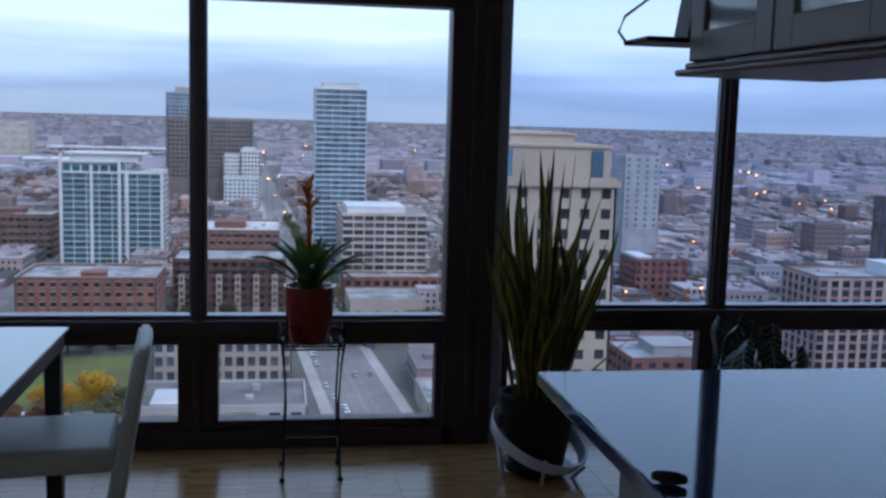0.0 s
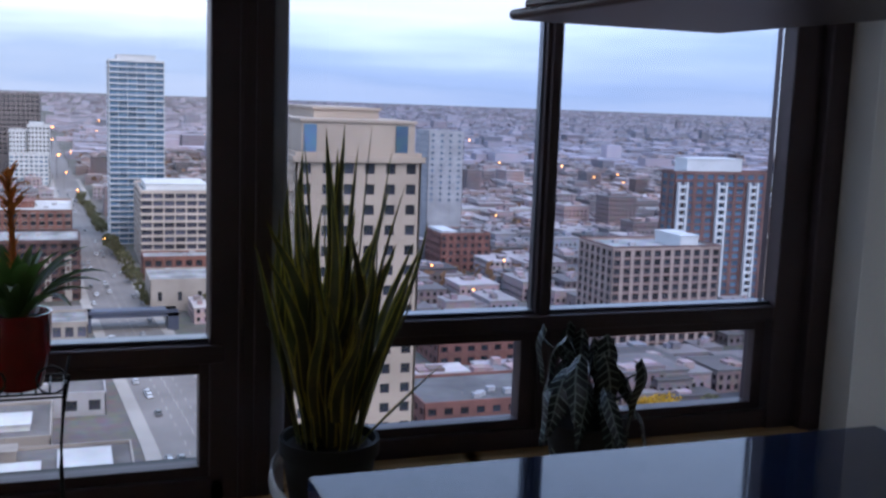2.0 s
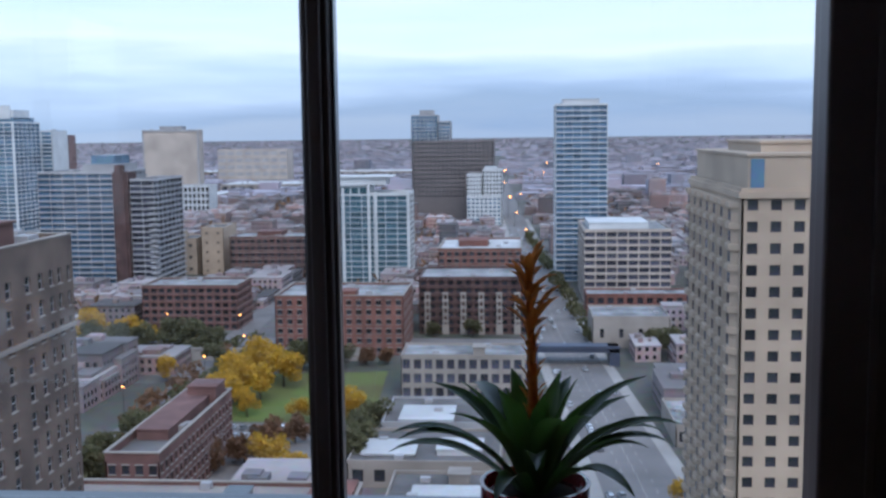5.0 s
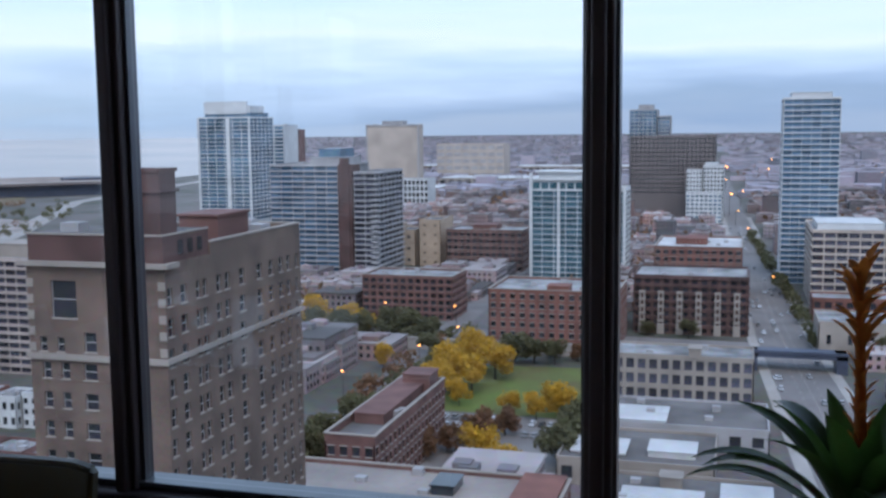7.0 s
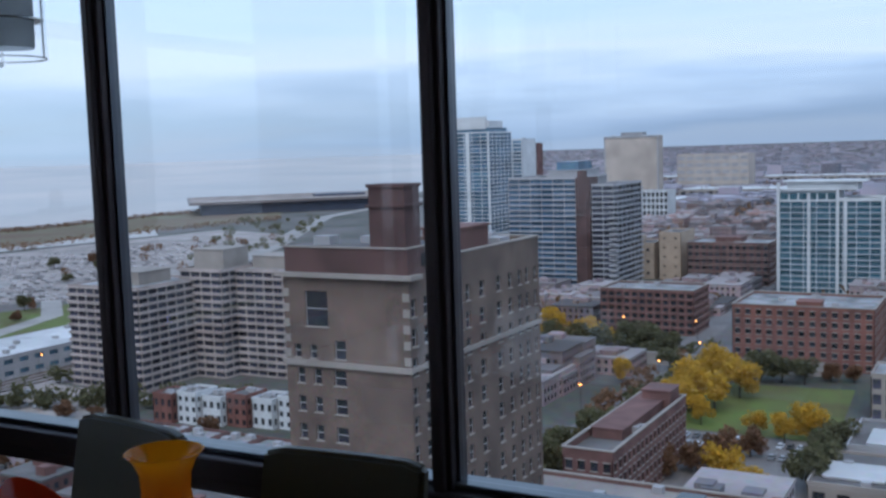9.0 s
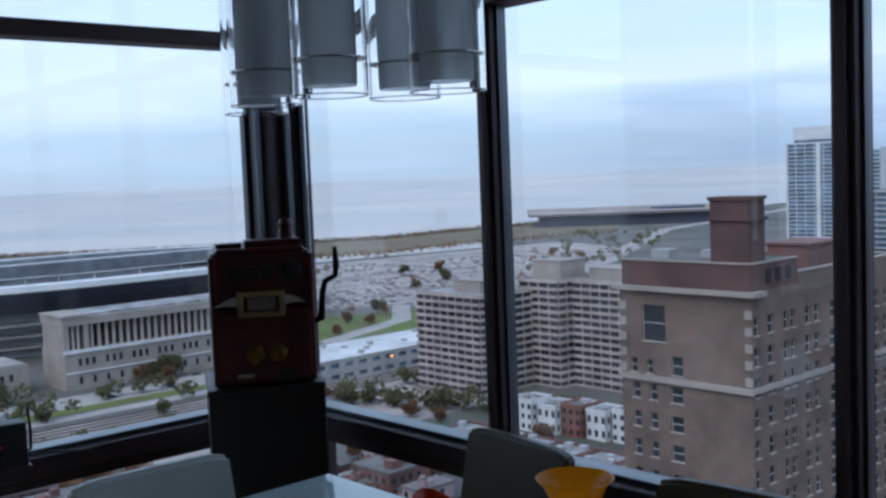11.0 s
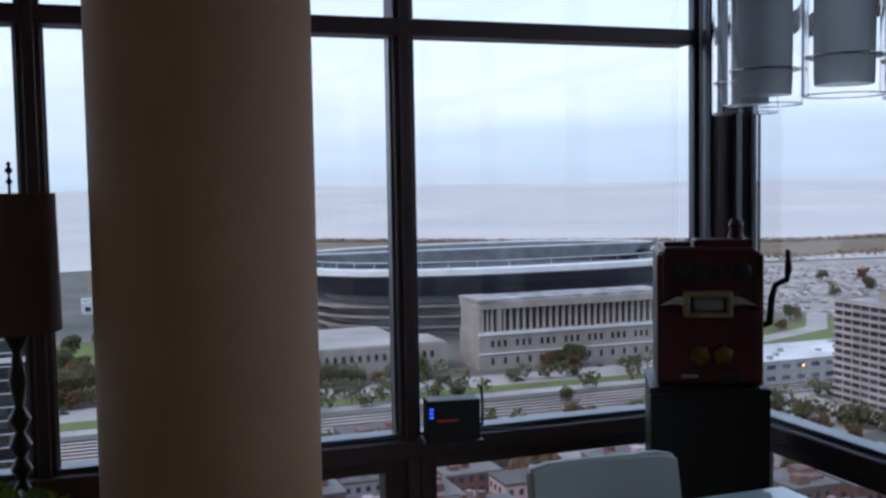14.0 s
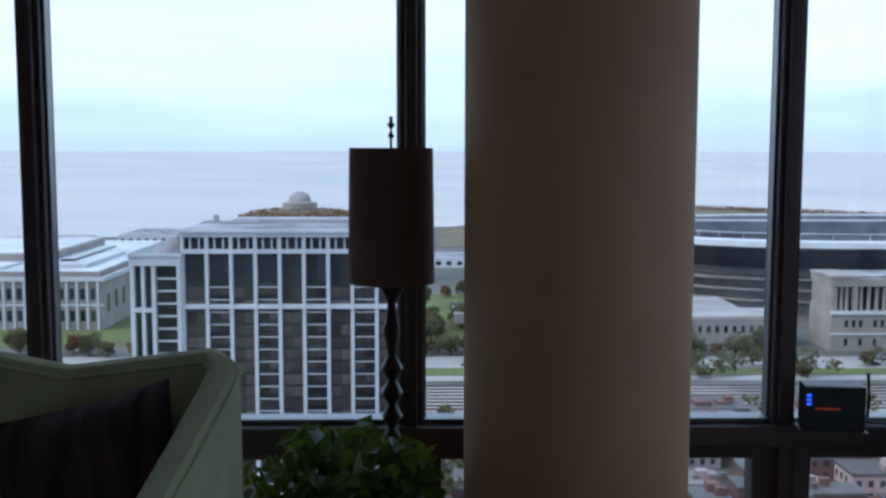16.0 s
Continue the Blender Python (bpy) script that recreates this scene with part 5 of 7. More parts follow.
for faces, at in ((north, lambda u, z: (u, -18.2, z)), (west, lambda u, z: (8.8, u, z))):
    made = {}
    for u0, u1, z0, z1 in faces:
        w, hh = round(u1 - u0, 2), round(z1 - z0, 2)
        if (w, hh) not in made:
            box = lambda a0, a1, d0, d1, b0, b1: (a0, a1, d0, d1, b0, b1) if faces is north else (-d1, -d0, a0, a1, b0, b1)
            made[(w, hh)] = (boxes("window", [box(-w / 2, w / 2, -0.03, 0.04, -hh / 2, hh / 2)], PANE_DARK),
                             boxes("sash", [box(-w / 2, w / 2, -0.1, -0.03, -0.06, 0.06), box(-w / 2, -w / 2 + 0.07, -0.1, -0.03, -hh / 2, hh / 2), box(w / 2 - 0.07, w / 2, -0.1, -0.03, -hh / 2, hh / 2)], GREY_WALL),
                             boxes("window_sill", [box(-w / 2 - 0.12, w / 2 + 0.12, -0.42, 0.0, -hh / 2 - 0.16, -hh / 2 + 0.02)], STONE))
        pane, sash, sill = made[(w, hh)]
        spot = at((u0 + u1) / 2, (z0 + z1) / 2)
        win = part("window", pane, tan, "", spot)
        part("sash", sash, win)
        part("window_sill", sill, win, "pale stone sill")
for wx in (-8.7, 8.7):
    part("quoin", boxes("quoin", [(wx - 0.45, wx + 0.45, -18.62, -18.5, 66.3 + k * 1.9, 67.3 + k * 1.9) for k in range(5)], STONE), tan, "pale corner stones")
part("attic", boxes("attic", [(-8.9, 8.9, -18.3, -8.0, 76.9, 80.0), (-8.6, 8.6, -8.0, 18.1, 76.9, 77.3)], BRICK_BLACK), tan, "darker brown attic")
part("attic_window", boxes("attic_window", [(8.87, 8.98, u - 0.55, u + 0.55, 77.7, 79.3) for u in (-14.6, -12.4, -10.2)], PANE_DARK), tan, "small dark attic windows")
part("parapet", boxes("parapet", [(8.55, 9.1, -8.0, 18.5, 76.9, 78.3), (-9.1, -8.55, -8.0, 18.5, 76.9, 78.3), (-8.55, 8.55, 18.05, 18.5, 76.9, 78.3)], TAN), tan)
part("coping", boxes("coping", [(8.45, 9.2, -8.0, 18.6, 78.3, 78.5), (-9.2, -8.45, -8.0, 18.6, 78.3, 78.5), (-8.45, 8.45, 17.95, 18.6, 78.3, 78.5), (-9.0, 9.0, -18.45, -18.0, 80.0, 80.2), (8.6, 9.0, -18.0, -8.0, 80.0, 80.2)], STONE), tan, "pale stone coping")
part("roof", boxes("roof", [(-8.5, 8.5, -7.9, 18.0, 77.3, 77.42), (-8.6, 8.5, -17.9, -8.1, 80.0, 80.12)], ROOF_DARK), tan)
part("tank_house", boxes("tank_house", [(3.6, 8.5, -17.9, -14.4, 80.05, 87.2), (3.4, 8.7, -18.1, -14.2, 87.2, 87.6), (3.3, 8.8, -18.2, -14.1, 84.9, 85.2)], BRICK_BLACK), tan, "tall brick tank house")
part("stair_house", boxes("stair_house", [(1.5, 7.0, -2.0, 6.5, 77.4, 80.9), (1.2, 7.3, -2.3, 6.8, 80.9, 81.2)], BRICK_DARK), tan, "brown brick stair house")
part("roof_unit", boxes("roof_unit", [(-6, -3.5, -16, -14, 80.1, 81.2), (-1, 1.2, -13, -11, 80.1, 81.0), (-6, -4, -2, 3, 77.4, 79.0), (5.5, 7.6, 9.0, 12.0, 77.4, 78.9), (2.0, 4.0, 13.5, 15.5, 77.4, 79.2)], GREY_WALL), tan)
part("cornice", boxes("cornice", [(-9.9, 9.9, -19.3, -18.52, 76.45, 77.0), (9.12, 9.9, -18.52, -16.5, 76.45, 77.0), (-9.9, -9.12, -18.52, -16.5, 76.45, 77.0)], STONE), tan, "pale limestone cornice")
part("string_course", boxes("string_course", [(-9.4, 9.4, -18.9, -18.52, 65.4, 66.1), (9.12, 9.4, -18.52, 18.4, 65.5, 66.1)], STONE), tan, "pale limestone band")
beige = block("beige_tower", "tall beige concrete apartment tower with stepped bays", 34.0, 54.6, 160, 206, -8.0, BEIGE, PANE_DARK, 3.2, 3.25, 0.55, 0.5, "N", 27, ROOF_DARK,
              penthouse=[(-9.2, 9.2, -22.4, 22.4, 5.6, BEIGE), (-5.5, 5.5, -14, 12, 7.4, BEIGE)])
def canted_bay(floors):
    """A bay with slanted cheeks and a ledge at each floor."""
    vs, fs = [], []

    def prism(pts, z0, z1):
        o, n = len(vs), len(pts)
        vs.extend([(x, y, z0) for x, y in pts] + [(x, y, z1) for x, y in pts])
        fs.extend([(o + i, o + (i + 1) % n, o + n + (i + 1) % n, o + n + i) for i in range(n)])
        fs.append(tuple(range(o + n, o + 2 * n)))
        fs.append(tuple(reversed(range(o, o + n))))
    plan = [(0.3, -2.3), (-1.1, -1.2), (-1.1, 1.2), (0.3, 2.3)]
    prism(plan, 0, floors * 3.2)
    for k in range(floors + 1):
        prism([(0.3, -2.75), (-1.55, -1.45), (-1.55, 1.45), (0.3, 2.75)], k * 3.2 - 0.12, k * 3.2 + 0.75)
    return mesh_of("bay", vs, fs, BEIGE)


bay_me = canted_bay(25)
bay_win = boxes("bay_window", [(-1.16, -1.08, -0.85, 0.85, k * 3.2 + 1.15, k * 3.2 + 2.75) for k in range(25)], PANE_MID)
flat_win = boxes("flat_window", [(-0.12, 0.0, -0.55, 0.55, k * 3.2 + 1.0, k * 3.2 + 2.6) for k in range(25)], PANE_MID)
for i in range(7):
    part("bay", bay_me, beige, "projecting balcony bay", (-10.25, -19.9 + i * 6.3, 0))
    part("bay_window", bay_win, beige, "stack of bay windows", (-10.25, -19.9 + i * 6.3, 0))
    part("flat_window", flat_win, beige, "stack of windows between the bays", (-10.3, -16.75 + i * 6.3, 0))
for sx in (-7.9, 7.0):
    part("tall_window", boxes("tall_window", [(sx - 1.0, sx + 1.0, -22.6, -22.35, 82.5, 87.2)], PANE_BLUE), beige, "tall blue corner window")
part("cornice", boxes("cornice", [(-10.75, 10.75, -23.6, -22.9, 81.4, 82.3), (9.7, 10.75, -22.9, 23, 81.4, 82.3), (-10.75, -9.7, -22.9, 23, 81.4, 82.3)], BEIGE), beige)

# the avenue and the blocks round it
block("glass_tower", "slim white glass apartment tower beside the avenue", 23.2, 54.6, 640, 672, 17.5, WHITE_WALL, PANE_BLUE, 3.25, 5.2, 0.05, 0.19, "NE", 0, ROOF_PALE, slab=0.5, penthouse=[(-11, 11, -12, 12, 3.5, WHITE_WALL)])
block("office_block", "grey white office block with long window bands", 36, 82, 560, 622, -51.5, PALE_SLAB, PANE_MID, 3.6, 6.0, 0.14, 0.34, "NE", 0, ROOF_PALE, slab=0.4, penthouse=[(-20, 12, -20, 15, 3.2, WHITE_WALL)])
block("brick_shop", "long low red brick shop row", 34, 92, 516, 534, -79.5, BRICK, PANE_DARK, 4.5, 5.0, 0.4, 0.45, "N", 0, ROOF_PALE)
block("pale_hall", "pale windowless market hall", 31.7, 64.3, 439, 468, -77.1, STONE, PANE_DARK, 12, 9, 0.8, 0.7, "N", 0, ROOF_PALE)
block("slab_block", "dark grey brown slab building", -112, -25.5, 1100, 1148, -7.3, BROWN_SLAB, PANE_DARK, 4.4, 4.4, 0.4, 0.5, "N", 13, ROOF_DARK)
block("blue_tower", "blue glass tower behind the brown slab", -119.5, -90, 1165, 1200, 21.0, GREY_WALL, PANE_BLUE, 4.0, 5, 0.15, 0.25, "N", 9, ROOF_PALE, penthouse=[(-6, 10, -8, 8, 6, GREY_WALL)])
block("blue_tower", "lower half of the blue glass tower", -89.5, -76, 1167, 1200, 14.0, GREY_WALL, PANE_BLUE, 4.0, 5, 0.15, 0.35, "N", 8, ROOF_PALE)
block("white_loft", "white stepped loft building", -52, -36.5, 1050, 1085, -41, WHITE_WALL, PANE_DARK, 4, 3.4, 0.5, 0.5, "N", 0, ROOF_PALE)
block("white_loft", "low white front of the loft building", -51, -17, 1028, 1048, -62, WHITE_WALL, PANE_BLUE, 4, 4, 0.4, 0.5, "N", 0, ROOF_PALE)
block("white_loft", "white stepped loft building with a taller rear", -36, -16, 1052, 1090, -36.4, WHITE_WALL, PANE_DARK, 4, 3.4, 0.45, 0.45, "N", 0, ROOF_PALE, penthouse=[(-8, 4, -12, 8, 3, WHITE_WALL)])
balcony_me = lathe("round_balcony", [(2.6, -0.45), (2.7, -0.4), (2.7, 0.4), (2.6, 0.45)], GREY_WALL, 20)
teal = block("teal_tower", "teal glass apartment tower framed in white concrete", -120, -64, 610, 640, -34.5, WHITE_WALL, PANE_TEAL, 3.1, 7.0, 0.06, 0.13, "NW", 0, ROOF_PALE, slab=0.3, penthouse=[(-27.5, 4, -14.6, 12, 5.5, WHITE_WALL)], parapet=1.6)
for fx, top in ((-27.6, 66), (-11, 60), (4.2, 62), (8.4, 57.5), (27.6, 57)):
    part("fin", boxes("fin", [(fx - 0.75, fx + 0.75, -16.4, -14.7, 0, top)], WHITE_WALL), teal, "white concrete fin")
part("penthouse_glazing", boxes("penthouse_glazing", [(-26.5 + k * 5.1, -22.4 + k * 5.1, -15.05, -14.7, 56.4, 60.2) for k in range(6)], PANE_TEAL), teal, "teal penthouse glazing")
part("crown", boxes("crown", [(-28.4, 4.8, -16.2, -13.5, 61.5, 62.6), (-24, 14, -10, 8, 61.5, 66.0), (-26, 18, -12, 10, 66.0, 66.8)], WHITE_WALL), teal, "white roof crown")
conc = block("concrete_tower", "plain pale concrete tower", -459, -391, 1250, 1272, 8.5, PALE_SLAB, PALE_SLAB, 6, 12, 0.9, 0.9, "", 0, ROOF_DARK, penthouse=[(-14, 14, -8, 8, 5, GREY_WALL)])
part("edge_frame", boxes("edge_frame", [(-35.0, -33.2, -11.8, -11.0, 0, 99.5), (33.2, 35.0, -11.8, -11.0, 0, 99.5), (-33.2, 33.2, -11.8, -11.0, 97.3, 99.5)], GREY_WALL), conc, "grey edge frame")
block("white_office", "low white office block with dark window bays", -398, -348, 1150, 1180, -55, WHITE_WALL, PANE_DARK, 6.5, 5.2, 0.35, 0.3, "N", 0, ROOF_PALE)
block("brick_annex", "red brick annex beside the white office", -428, -399, 1152, 1180, -50, BRICK, PANE_DARK, 6, 8, 0.7, 0.6, "N", 0, ROOF_PALE)
block("pale_complex", "long pale complex near the horizon", -558, -427, 1900, 1950, -25, PALE_SLAB, GREY_WALL, 12, 16, 0.2, 0.5, "N", 0, ROOF_PALE)
for fx, fy, fw, fd, ft in ((-640, 2260, 220, 130, -76), (-330, 2150, 240, 110, -74), (-395, 1700, 170, 110, -77), (-215, 1690, 150, 90, -76), (-470, 1440, 120, 90, -79), (-160, 1420, 80, 60, -78)):
    block("flat_depot", "wide low depot with a pale flat roof", fx - fw / 2, fx + fw / 2, fy - fd / 2, fy + fd / 2, ft, STONE, PANE_DARK, 8, 14, 0.4, 0.5, "N", 0, WHITE_ROOF, parapet=0.5, group="far depots")
bgt = block("blue_glass_tower", "blue glass apartment tower with a white crown", -446, -397.5, 800, 845, 13.7, WHITE_WALL, PANE_BLUE, 3.3, 8.0, 0.06, 0.17, "NW", 26, ROOF_PALE, slab=0.6, penthouse=[(-20, 22, -18, 18, 4.0, PANE_BLUE)])
part("crown", boxes("crown", [(-20, 20, -19, -17, 107, 117.5), (-20, -6, -17, 10, 107, 117.5), (-6, 22, -17, 10, 107, 114.0)], WHITE_WALL), bgt, "white crown screen")
part("strip", boxes("strip", [(2.2, 5.6, -23.6, -22.4, 0, 103.5), (-24.6, -23.2, -23.6, -22.4, 0, 103.5), (23.0, 24.6, -23.6, -22.4, 0, 103.5)], WHITE_WALL), bgt, "white concrete strip")
block("slim_tower", "slim white tower behind the blue glass tower", -409, -398.5, 870, 900, 7, WHITE_WALL, PANE_BLUE, 3.4, 13, 0.2, 0.3, "N", 20, ROOF_PALE)
block("slim_tower", "slim maroon tower behind the blue glass tower", -426, -417.5, 930, 960, 3.0, BRICK_DARK, PANE_DARK, 3.4, 5, 0.4, 0.4, "N", 20, ROOF_PALE)
block("dark_blue_tower", "blue grey apartment tower with long balcony bands", -278, -233.2, 586, 640, -19.0, GREY_WALL, PANE_BLUE, 3.2, 7.4, 0.06, 0.26, "NW", 0, ROOF_DARK, slab=1.2, penthouse=[(2, 22, -20, 14, 4.5, GREY_WALL), (5, 19, -14, 10, 9.5, PANE_BLUE)])
dbr = block("dark_blue_tower", "dark glass half of the tower with rounded balconies", -223.8, -210, 588, 640, -23.5, GREY_WALL, PANE_MID, 3.2, 7.0, 0.08, 0.24, "NW", 0, ROOF_DARK, slab=1.2)
for k in range(20):
    part("round_balcony", balcony_me, dbr, "", (6.4, -26.2, 2.9 + k * 3.17))
single("brick_pylon", boxes("brick_pylon", [(-233.0, -224.2, 585.2, 600, GZ, -18.5), (-231.2, -225.4, 584.0, 585.2, GZ, -14.5)], BRICK_BLACK), "maroon brick shaft on the blue tower", "pylon")
block("brick_mill", "red brick mill building with a pale roof", -101, -47, 424, 462, -66.0, BRICK, PANE_DARK, 4.0, 4.2, 0.5, 0.48, "NW", 0, ROOF_PALE, penthouse=[(-2, 7, -18.5, -10, 2.5, BRICK)], trim=STONE)
corner_b = block("corner_block", "dark brick apartment block with white bays", -45, 4.6, 470, 505, -64.5, BRICK_BLACK, PANE_DARK, 3.2, 4.0, 0.45, 0.4, "NW", 0, ROOF_PALE, slab=0.6)
for i in range(6):
    part("bay_front", boxes("bay_front", [(-1.2, -0.6, -18.9, -17.6, 0, 18.5), (0.6, 1.2, -18.9, -17.6, 0, 18.5), (-1.5, 1.5, -19.1, -17.6, 0, 4.5)] + [(-1.4, 1.4, -19.0, -17.6, 5.5 + k * 3.2, 6.5 + k * 3.2) for k in range(5)], STONE), corner_b, "white stone bay front", (-20.8 + i * 8.2, 0, 0))
block("flat_block", "low red block with a snowy white roof", -42, 2, 545, 600, -60, BRICK, PANE_DARK, 3.6, 4, 0.4, 0.45, "N", 0, WHITE_ROOF, trim=STONE, penthouse=[(-12, 4, -10, 8, 3, BRICK)])
block("garage_block", "low stone garage block with glazed bays", -40, 6.1, 352, 372, -75.0, STONE, PANE_MID, 3.8, 4.0, 0.35, 0.35, "N", 0, ROOF_PALE, penthouse=[(2, 6, -10.4, -4, 3.2, STONE)])
block("row_block", "dark brick row block with white bands", -178, -132, 478, 505, -69.5, BRICK_DARK, PANE_DARK, 3.4, 4.0, 0.35, 0.35, "NW", 0, ROOF_PALE, slab=0.4, trim=STONE)
block("tan_warehouse", "tan brick warehouse with a flat roof", -239, -212, 671, 700, -66.5, BEIGE, PANE_DARK, 6, 9, 0.75, 0.75, "N", 0, ROOF_DARK, penthouse=[(-10, 2, -8, 4, 4, BEIGE)])
block("tan_warehouse", "taller plain beige warehouse", -208, -193, 668, 700, -59, BEIGE, PANE_DARK, 6, 7, 0.8, 0.8, "NW", 0, ROOF_DARK)
block("brown_loft", "brown brick loft building", -185, -134, 654, 690, -64, BRICK_DARK, PANE_DARK, 4, 4.4, 0.35, 0.4, "NW", 0, ROOF_PALE, trim=STONE, penthouse=[(-10, 6, -8, 8, 3, BRICK_DARK)])
block("brick_school", "long brown brick building with a flat roof", -95.5, -82.5, 231, 292, -73.5, BRICK_DARK, PANE_DARK, 3.6, 3.4, 0.45, 0.45, "NW", 0, ROOF_DARK, parapet=2.0, trim=STONE, penthouse=[(-5, 3, -14, 26, 2.6, BRICK_DARK), (-3, 5, 20, 29, 5.0, BRICK_DARK)])
block("brick_wing", "low brick wing with a gravel roof", -98, -34, 205, 224, -76.5, BRICK_DARK, PANE_DARK, 3.8, 3.6, 0.5, 0.45, "NW", 0, LOT, trim=STONE, penthouse=[(4, 9, -5, 3, 2.0, PANE_DARK), (22, 31, -9, 9, 1.5, BRICK)])
block("flat_shop", "low flat building with snowy roof sheets", -44, -4, 262, 292, -83.5, STONE, PANE_DARK, 5, 6, 0.5, 0.5, "N", 0, ROOF_DARK, penthouse=[(-17, -3, -9, 4, 0.5, WHITE_ROOF), (3, 15, -8, 2, 1.6, WHITE_ROOF)])
block("flat_shop", "low grey building with white roof sheets", -40, 10, 300, 330, -84, GREY_WALL, PANE_DARK, 5, 6, 0.5, 0.5, "N", 0, ROOF_DARK, penthouse=[(-20, -4, -12, 4, 0.5, WHITE_ROOF)])
block("flat_shop", "low pale building beside the avenue", -30, 14, 222, 250, -82, STONE, PANE_DARK, 5, 6, 0.5, 0.5, "N", 0, ROOF_DARK, penthouse=[(-16, 2, -10, 3, 0.6, WHITE_ROOF), (6, 17, -6, 8, 1.2, WHITE_ROOF), (-8, -3, 6, 11, 2.4, STONE)])
block("corner_shop", "small pale shop with a white roof", 46, 60, 300, 330, -84, STONE, PANE_DARK, 4, 5, 0.5, 0.5, "N", 0, ROOF_PALE)
single("road_bridge", boxes("road_bridge", [(6, 40, 404, 416, -84.5, -83), (4, 8, 404, 416, GZ, -83), (36, 40, 404, 416, GZ, -83), (6, 40, 403.6, 404.2, -83, -81.8)], STADIUM_DARK), "dark brick bridge over the avenue", "bridge")
single("rail_wall", boxes("rail_wall", [(-230, -60, 412, 416, GZ, -85.5), (-230, -60, 411.6, 412.1, -85.5, -84.6)], CONCRETE), "pale concrete railway wall", "wall")
block("brick_midrise", "tan and grey apartment midrise with pale parapets", 189.5, 236.5, 336, 363, -51, FACE_PINK, PANE_DARK, 3.2, 4.2, 0.36, 0.36, "NE", 0, ROOF_PALE, trim=BRICK_DARK, penthouse=[(6, 14, -12, 6, 4.5, WHITE_WALL)])
block("brown_tower", "brown and white apartment tower", 247, 299, 388, 399, -26, BRICK_DARK, PANE_BLUE, 3.2, 5.0, 0.35, 0.36, "NE", 20, ROOF_PALE, penthouse=[(-20, 8, -5, 5, 6, WHITE_WALL)])
for sx in (-23, -3, 13.3):
    single("bay_stack", boxes("bay_stack", [(271.5 + sx - 0.5, 271.5 + sx + 0.5, 386.2, 387.8, GZ, -30), (271.5 + sx + 3.5, 271.5 + sx + 4.5, 386.2, 387.8, GZ, -30)] + [(271.5 + sx, 271.5 + sx + 4, 386.4, 387.8, GZ + k * 3.2, GZ + k * 3.2 + 1.1) for k in range(19)], WHITE_WALL), "white concrete balcony stack on the brown tower", "balcony", (0, 0, 0), 0, "balcony stacks")
block("red_row", "dark red brick row house block", 188, 217, 520, 545, -70, BRICK, PANE_DARK, 3.4, 4, 0.5, 0.45, "NE", 0, ROOF_DARK, penthouse=[(-13, -5, -11, 11, 1.5, WHITE_WALL)])
block("red_row", "low red brick hall with a green grey roof", 120, 165, 330, 360, -78, BRICK, PANE_DARK, 4, 5, 0.5, 0.5, "NE", 0, ROOF_PALE, penthouse=[(-12, 4, -8, 8, 3, CONCRETE)])
block("red_row", "low red brick shops below the tower", 92, 150, 262, 290, -82, BRICK, PANE_DARK, 4, 5, 0.5, 0.5, "NE", 0, ROOF_DARK)
block("grey_tower", "far grey concrete tower", 207, 230, 600, 625, -18, GREY_WALL, PANE_BLUE, 3.6, 6, 0.7, 0.6, "NE", 12, ROOF_DARK)
single("elevated_road", boxes("elevated_road", [(240, 720, 752, 764, -83.6, -82)] + [(244 + k * 22, 246 + k * 22, 756, 760, GZ, -83.6) for k in range(22)], CONCRETE), "pale elevated expressway on piers", "viaduct")

# towards the lake
for x0, x1, y0, y1, top, extra in ((-338, -299, 294, 330, -49.5, [(-6, 10, -8, 10, 5, STONE)]), (-306, -284, 325, 352, -45.5, [(-8, 8, -8, 8, 8, STONE)]), (-284, -250, 334, 366, -46, [(-14, 4, -8, 8, 5, STONE)])):
    block("terraced_condo", "pinkish grey condominium block with balcony bands", x0, x1, y0, y1, top, CONDO, PANE_MID, 3.0, 5.0, 0.16, 0.34, "NW", 16, ROOF_PALE, slab=1.1, penthouse=extra, group="condominium blocks")
for i in range(9):
    x = -262 + i * 9.5
    y = 262 + i * 1.8
    block("townhouse", "white rendered townhouse in a row" if i % 3 else "red brick townhouse in a row", x, x + 8.9, y, y + 11, -80.5 + (i % 2), BRICK if i % 3 == 0 else WHITE_WALL, PANE_DARK, 3.2, 2.9, 0.5, 0.5, "NW", 0, ROOF_DARK, group="row of townhouses")
for i in range(6):
    x = -250 + i * 14
    block("townhouse", "flat-roofed townhouse with a white roof", x, x + 13, 228, 240, -83, BRICK_DARK, PANE_DARK, 3.2, 4, 0.5, 0.5, "NW", 0, ROOF_PALE, group="flat-roofed row")
block("warehouse", "long shed with a white roof by the railway", -412, -372, 262, 372, -80, GREY_WALL, PANE_BLUE, 5, 8, 0.4, 0.6, "NW", 0, WHITE_ROOF, parapet=0.3)
quad("car_park", [(-346, 150), (-288, 150), (-288, 290), (-346, 290)], LOT, 0.12, "pale parking lot below the condominiums", "car park")

